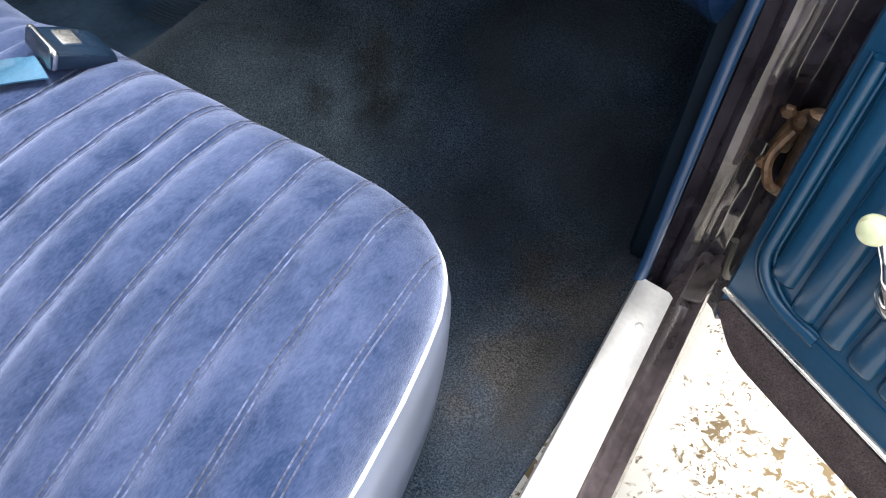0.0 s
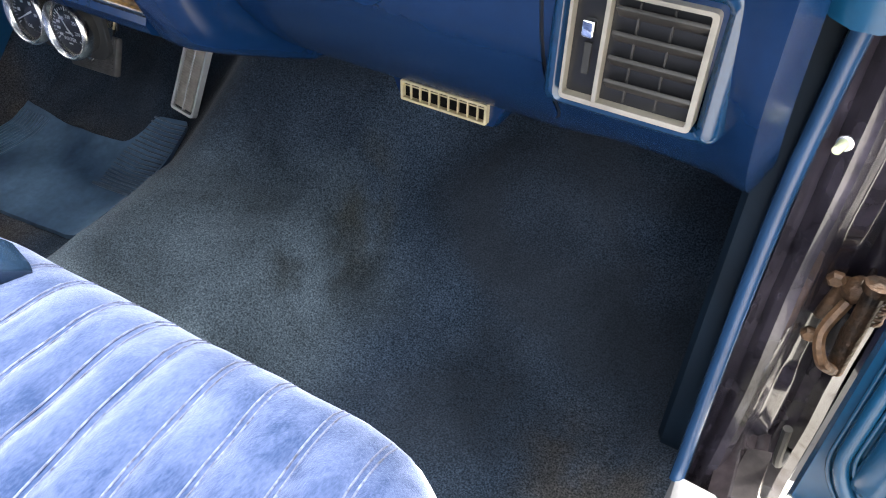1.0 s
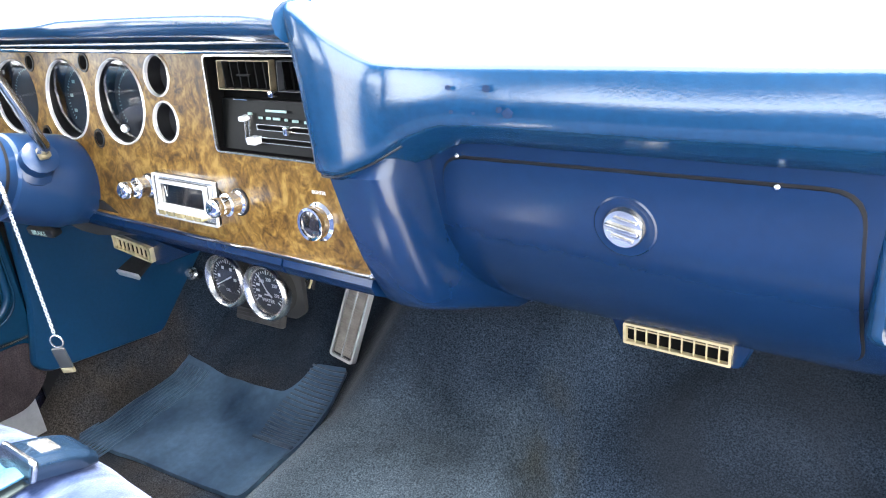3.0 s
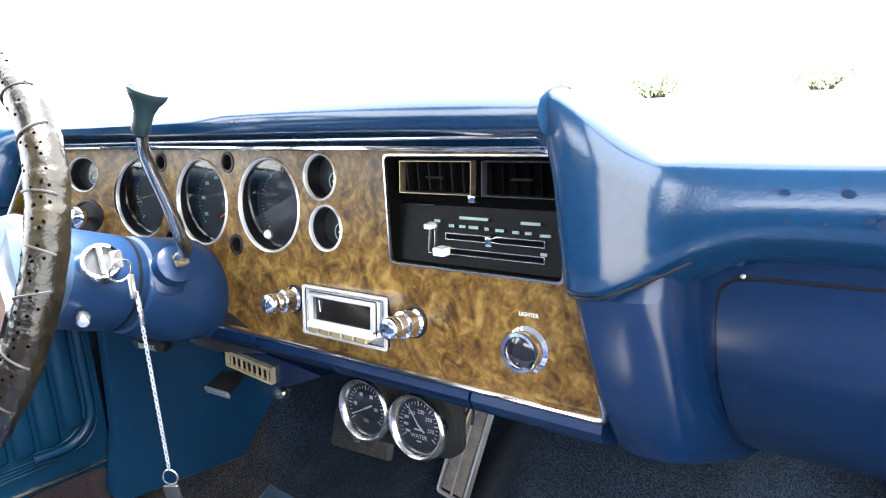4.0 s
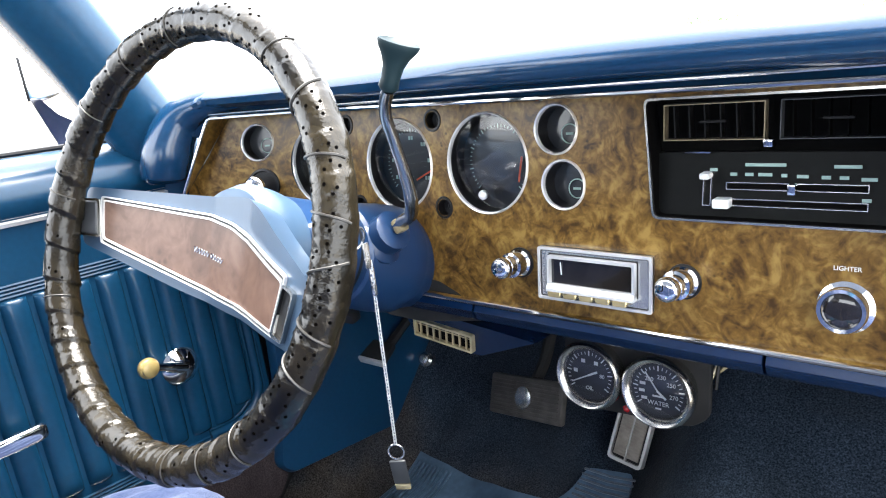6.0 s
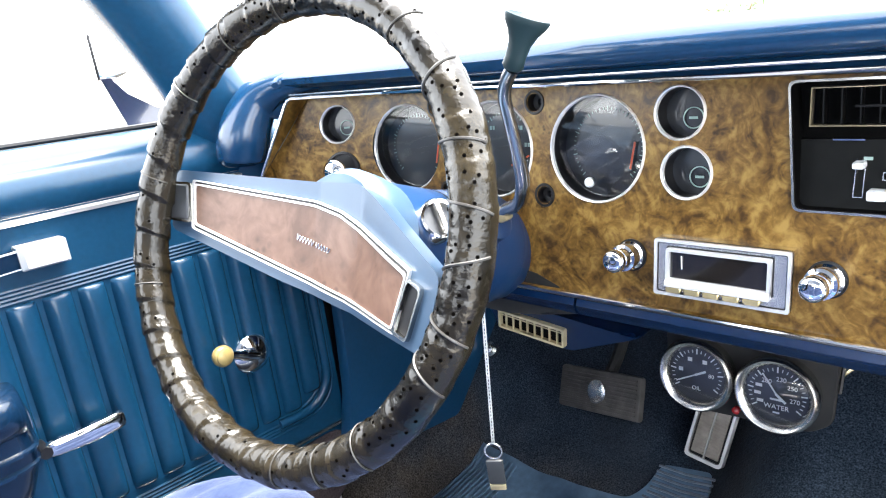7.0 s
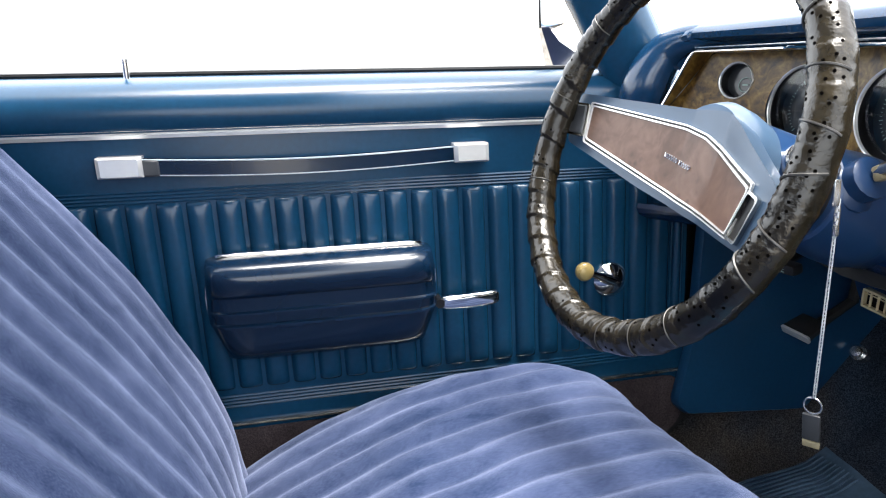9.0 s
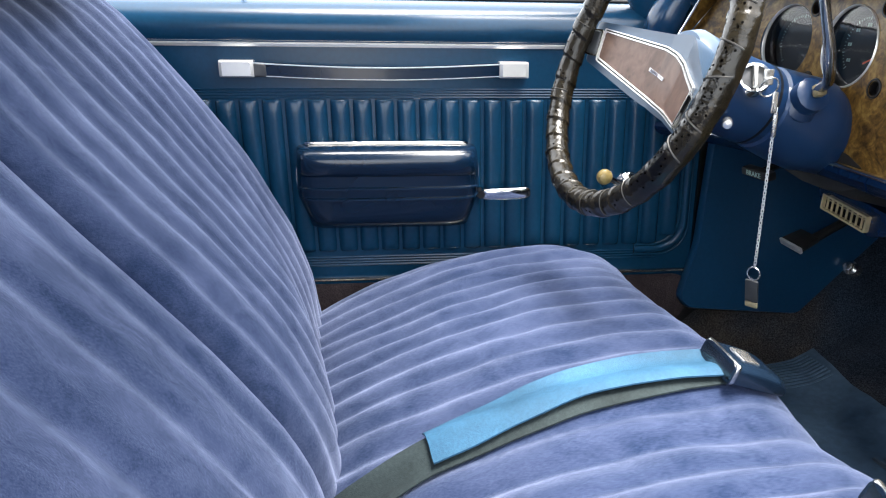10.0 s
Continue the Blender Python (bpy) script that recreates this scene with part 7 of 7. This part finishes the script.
def buckle(b, bx, by, turn):
    bm = B()
    p = Vector((bx, by, cushion_point(bx, by).z + 0.009))
    m = Matrix.Translation(p) @ pose(0, 0, 0, -21, 4, turn)
    rings = []
    for k in range(15):
        y = mix(-0.036, 0.036, k / 14)
        h = 0.0125 * math.sqrt(max(0.04, 1 - (max(0.0, y + 0.012) / 0.049) ** 2))
        w = 0.030 - 0.004 * step(0.02, 0.036, y)
        rings.append([m @ Vector((x, y, z)) for x, z in rounded([(-w, -0.009), (w, -0.009), (w, h - 0.004), (w * 0.72, h), (-w * 0.72, h), (-w, h - 0.004)], 0.003, 3)])
    loft(bm, rings)
    bk = part("buckle", bm, BUCKLE, b, "dark blue plastic buckle")
    bm = B()
    box(bm, (0, -0.032, 0.0015), (0.0620, 0.0080, 0.0235), m, 0.004, 3)
    part("buckle_band", bm, CHROMEWORN, bk, "bright buckle band")
    bm = B()
    box(bm, (0.0, -0.008, 0.0125), (0.028, 0.020, 0.003), m, 0.001)
    part("release_button", bm, STEEL, bk)


belt()


# ---- passenger's door opening ----
def jamb_bits():
    bm = B()
    box(bm, (0, 0, 0), (0.026, 0.014, 0.056), Matrix.Translation((0.818, 0.868, 0.580)) @ pose(0, 0, 0, 0, 12, 20), 0.006, 3)
    box(bm, (0, 0, 0), (0.012, 0.030, 0.028), Matrix.Translation((0.836, 0.848, 0.565)) @ pose(0, 0, 0, 10, 0, -15), 0.005, 3)
    lathe(bm, [(0.011, -0.012), (0.013, -0.004), (0.012, 0.008), (0.006, 0.014)], Matrix.Translation((0.826, 0.850, 0.612)) @ frame_to((0.3, -0.4, 0.8)), 14)
    h = part("hinge", bm, RUST, bpy.data.objects["passenger_door"], "greasy brown door hinge with a check spring")
    bm = B()
    tube(bm, [(0.838, 0.835, 0.52), (0.838, 0.835, 0.63)], 0.0095, 12)
    lathe(bm, [(0.013, 0), (0.013, 0.008), (0.0, 0.01)], Matrix.Translation((0.838, 0.835, 0.628)), 12)
    part("pin", bm, RUST, h)
    bm = B()
    tube(bm, smooth_path([(0.822, 0.842, 0.60), (0.812, 0.822, 0.57), (0.822, 0.812, 0.545), (0.836, 0.825, 0.528)], 6), 0.006, 8)
    part("check_arm", bm, RUST, h)
    bm = B()
    pts = []
    for i in range(60):
        t = i / 60
        pts.append((0.846 + 0.009 * math.cos(t * 44), 0.842 + 0.009 * math.sin(t * 44), 0.585 + 0.05 * t))
    tube(bm, pts, 0.0022, 6)
    part("spring", bm, RUST, h)
    for z, y in ((0.615, 0.853), (0.54, 0.853)):
        bm = B()
        lathe(bm, [(0.009, 0), (0.009, 0.005), (0.006, 0.008), (0, 0.008)], Matrix.Translation((0.806, y, z)) @ frame_to((0, -1, 0)), 6)
        part("bolt", bm, RUST, h)
    bm = B()
    tube(bm, [(0.762, 0.775, 0.788), (0.759, 0.764, 0.787)], [0.0045, 0.0036], 12)
    s = solo("door_switch", bm, CLEARKNOB, (0.76, 0.77, 0.788), "pale plastic door light switch on the pillar", "switch")
    bm = B()
    lathe(bm, [(0.0065, 0), (0.0065, 0.002), (0.0045, 0.003)], Matrix.Translation((0.763, 0.778, 0.788)) @ frame_to((-0.1, -1, 0)), 16)
    part("collar", bm, STEEL, s)
    bm = B()
    lathe(bm, [(0.0045, 0), (0.004, 0.002), (0, 0.003)], Matrix.Translation((0.7045, 0.925, 0.548)) @ frame_to((-1, 0, 0)), 10)
    solo("screw", bm, STEEL, (0.705, 0.925, 0.548), "small bright screw in the kick panel", "screw")
    bm = B()
    tube(bm, smooth_path([(0.846, 0.90, 0.34), (0.838, 0.84, 0.355), (0.828, 0.80, 0.40), (0.822, 0.792, 0.46)], 6), 0.005, 8)
    solo("weatherstrip", bm, RUBBER, (0.84, 0.85, 0.34), "pale worn rubber weatherstrip at the sill corner", "weatherstrip", "structure")
    bm = B()
    prism(bm, rounded([(0.790, 0.748), (0.822, 0.756), (0.826, 0.835), (0.800, 0.825)], 0.006, 2), lambda u, v, d: Vector((u, v, 0.366 + d)), 0.0, 0.004, 0.001)
    solo("sill_end_plate", bm, GRIME, (0.815, 0.78, 0.366), "grimy bare metal at the sill's front end", "plate", "structure")


jamb_bits()


# ---- outside ----
def mirror():
    m = thing("side_mirror", (-0.90, 0.56, 0.985), "bright chrome door mirror seen through the side window", "mirror")
    outl = rounded([(-0.930, 1.057), (-0.930, 1.128), (-1.055, 1.128), (-1.060, 1.062)], 0.012, 4)
    bm = B()
    rings = []
    for y, k in ((0.497, 1.0), (0.515, 1.0), (0.545, 0.85), (0.575, 0.45)):
        rings.append([Vector((-0.99 + (x + 0.99) * k, y, 1.09 + (z - 1.09) * k)) for x, z in outl])
    loft(bm, rings)
    part("shell", bm, CHROME, m)
    bm = B()
    prism(bm, inset(outl, 0.003), lambda u, v, d: Vector((u, 0.4965 - d, v)), 0.0, 0.001)
    part("glass", bm, CHROME, m)
    bm = B()
    box(bm, (-0.9300, 0.4955, 1.094), (0.0022, 0.004, 0.062), None, 0.0008)
    part("edge_seal", bm, BLACK, m)
    bm = B()
    loft(bm, [[Vector((-0.935 - w, y0, z)), Vector((-0.930 + w, y0, z)), Vector((-0.925 + w, y1, z)), Vector((-0.935 - w, y1, z))] for z, y0, y1, w in ((1.064, 0.496, 0.508, 0.004), (1.040, 0.502, 0.525, 0.008), (1.015, 0.508, 0.560, 0.013), (1.000, 0.512, 0.600, 0.016), (0.985, 0.512, 0.61, 0.02))])
    box(bm, (-0.885, 0.56, 0.985), (0.10, 0.09, 0.02), None, 0.006)
    part("foot", bm, PAINT, m, "dark tapered mirror foot")


mirror()


def hedge(name, x, y, w, h, seed):
    rnd = random.Random(seed)
    t = thing("shrub", (x, y, 0.0), "sunlit green shrub far beyond the windscreen", "shrub", "far shrubs")
    bm = B()
    for k in range(9):
        bx, by = rnd.uniform(-0.4, 0.4) * w, rnd.uniform(-0.3, 0.3) * w
        tube(bm, smooth_path([(x + bx * 0.3, y + by * 0.3, 0), (x + bx * 0.7, y + by * 0.7, h * 0.4), (x + bx, y + by, h * 0.6)], 4), [0.05] * 4 + [0.03] * 4 + [0.012], 6)
    st = part("branchwork", bm, BARK, t)
    st["kind"] = "stuff"
    bm = B()
    for k in range(3400):
        a, b = rnd.uniform(0, 6.28), rnd.uniform(-1, 1)
        rr = rnd.uniform(0.45, 1.0) * (0.75 + 0.35 * noise.noise((math.cos(a) * 2 + seed, math.sin(a) * 2, b * 3)))
        p = Vector((x + rr * w * 0.55 * math.cos(a) * math.sqrt(max(0.05, 1 - b * b)), y + rr * w * 0.4 * math.sin(a) * math.sqrt(max(0.05, 1 - b * b)), h * (0.5 + 0.5 * b * rr)))
        s = rnd.uniform(0.05, 0.12)
        m = Matrix.Translation(p) @ pose(0, 0, 0, rnd.uniform(0, 360), rnd.uniform(0, 360), rnd.uniform(0, 360))
        bm.faces.new([bm.verts.new(m @ Vector(q)) for q in ((-s, 0, 0), (0, -s * 0.5, 0), (s, 0, 0), (0, s * 0.5, 0))])
    lv = part("foliage", bm, LEAF, t, angle=180, fix=False)
    lv["kind"] = "stuff"


for i, (x, y, w, h) in enumerate(((-9.7, 25, 2.9, 1.15), (-12.5, 26, 2.4, 0.55), (-4.5, 25, 2.3, 0.95))):
    hedge("shrub", x, y, w, h, i + 1)
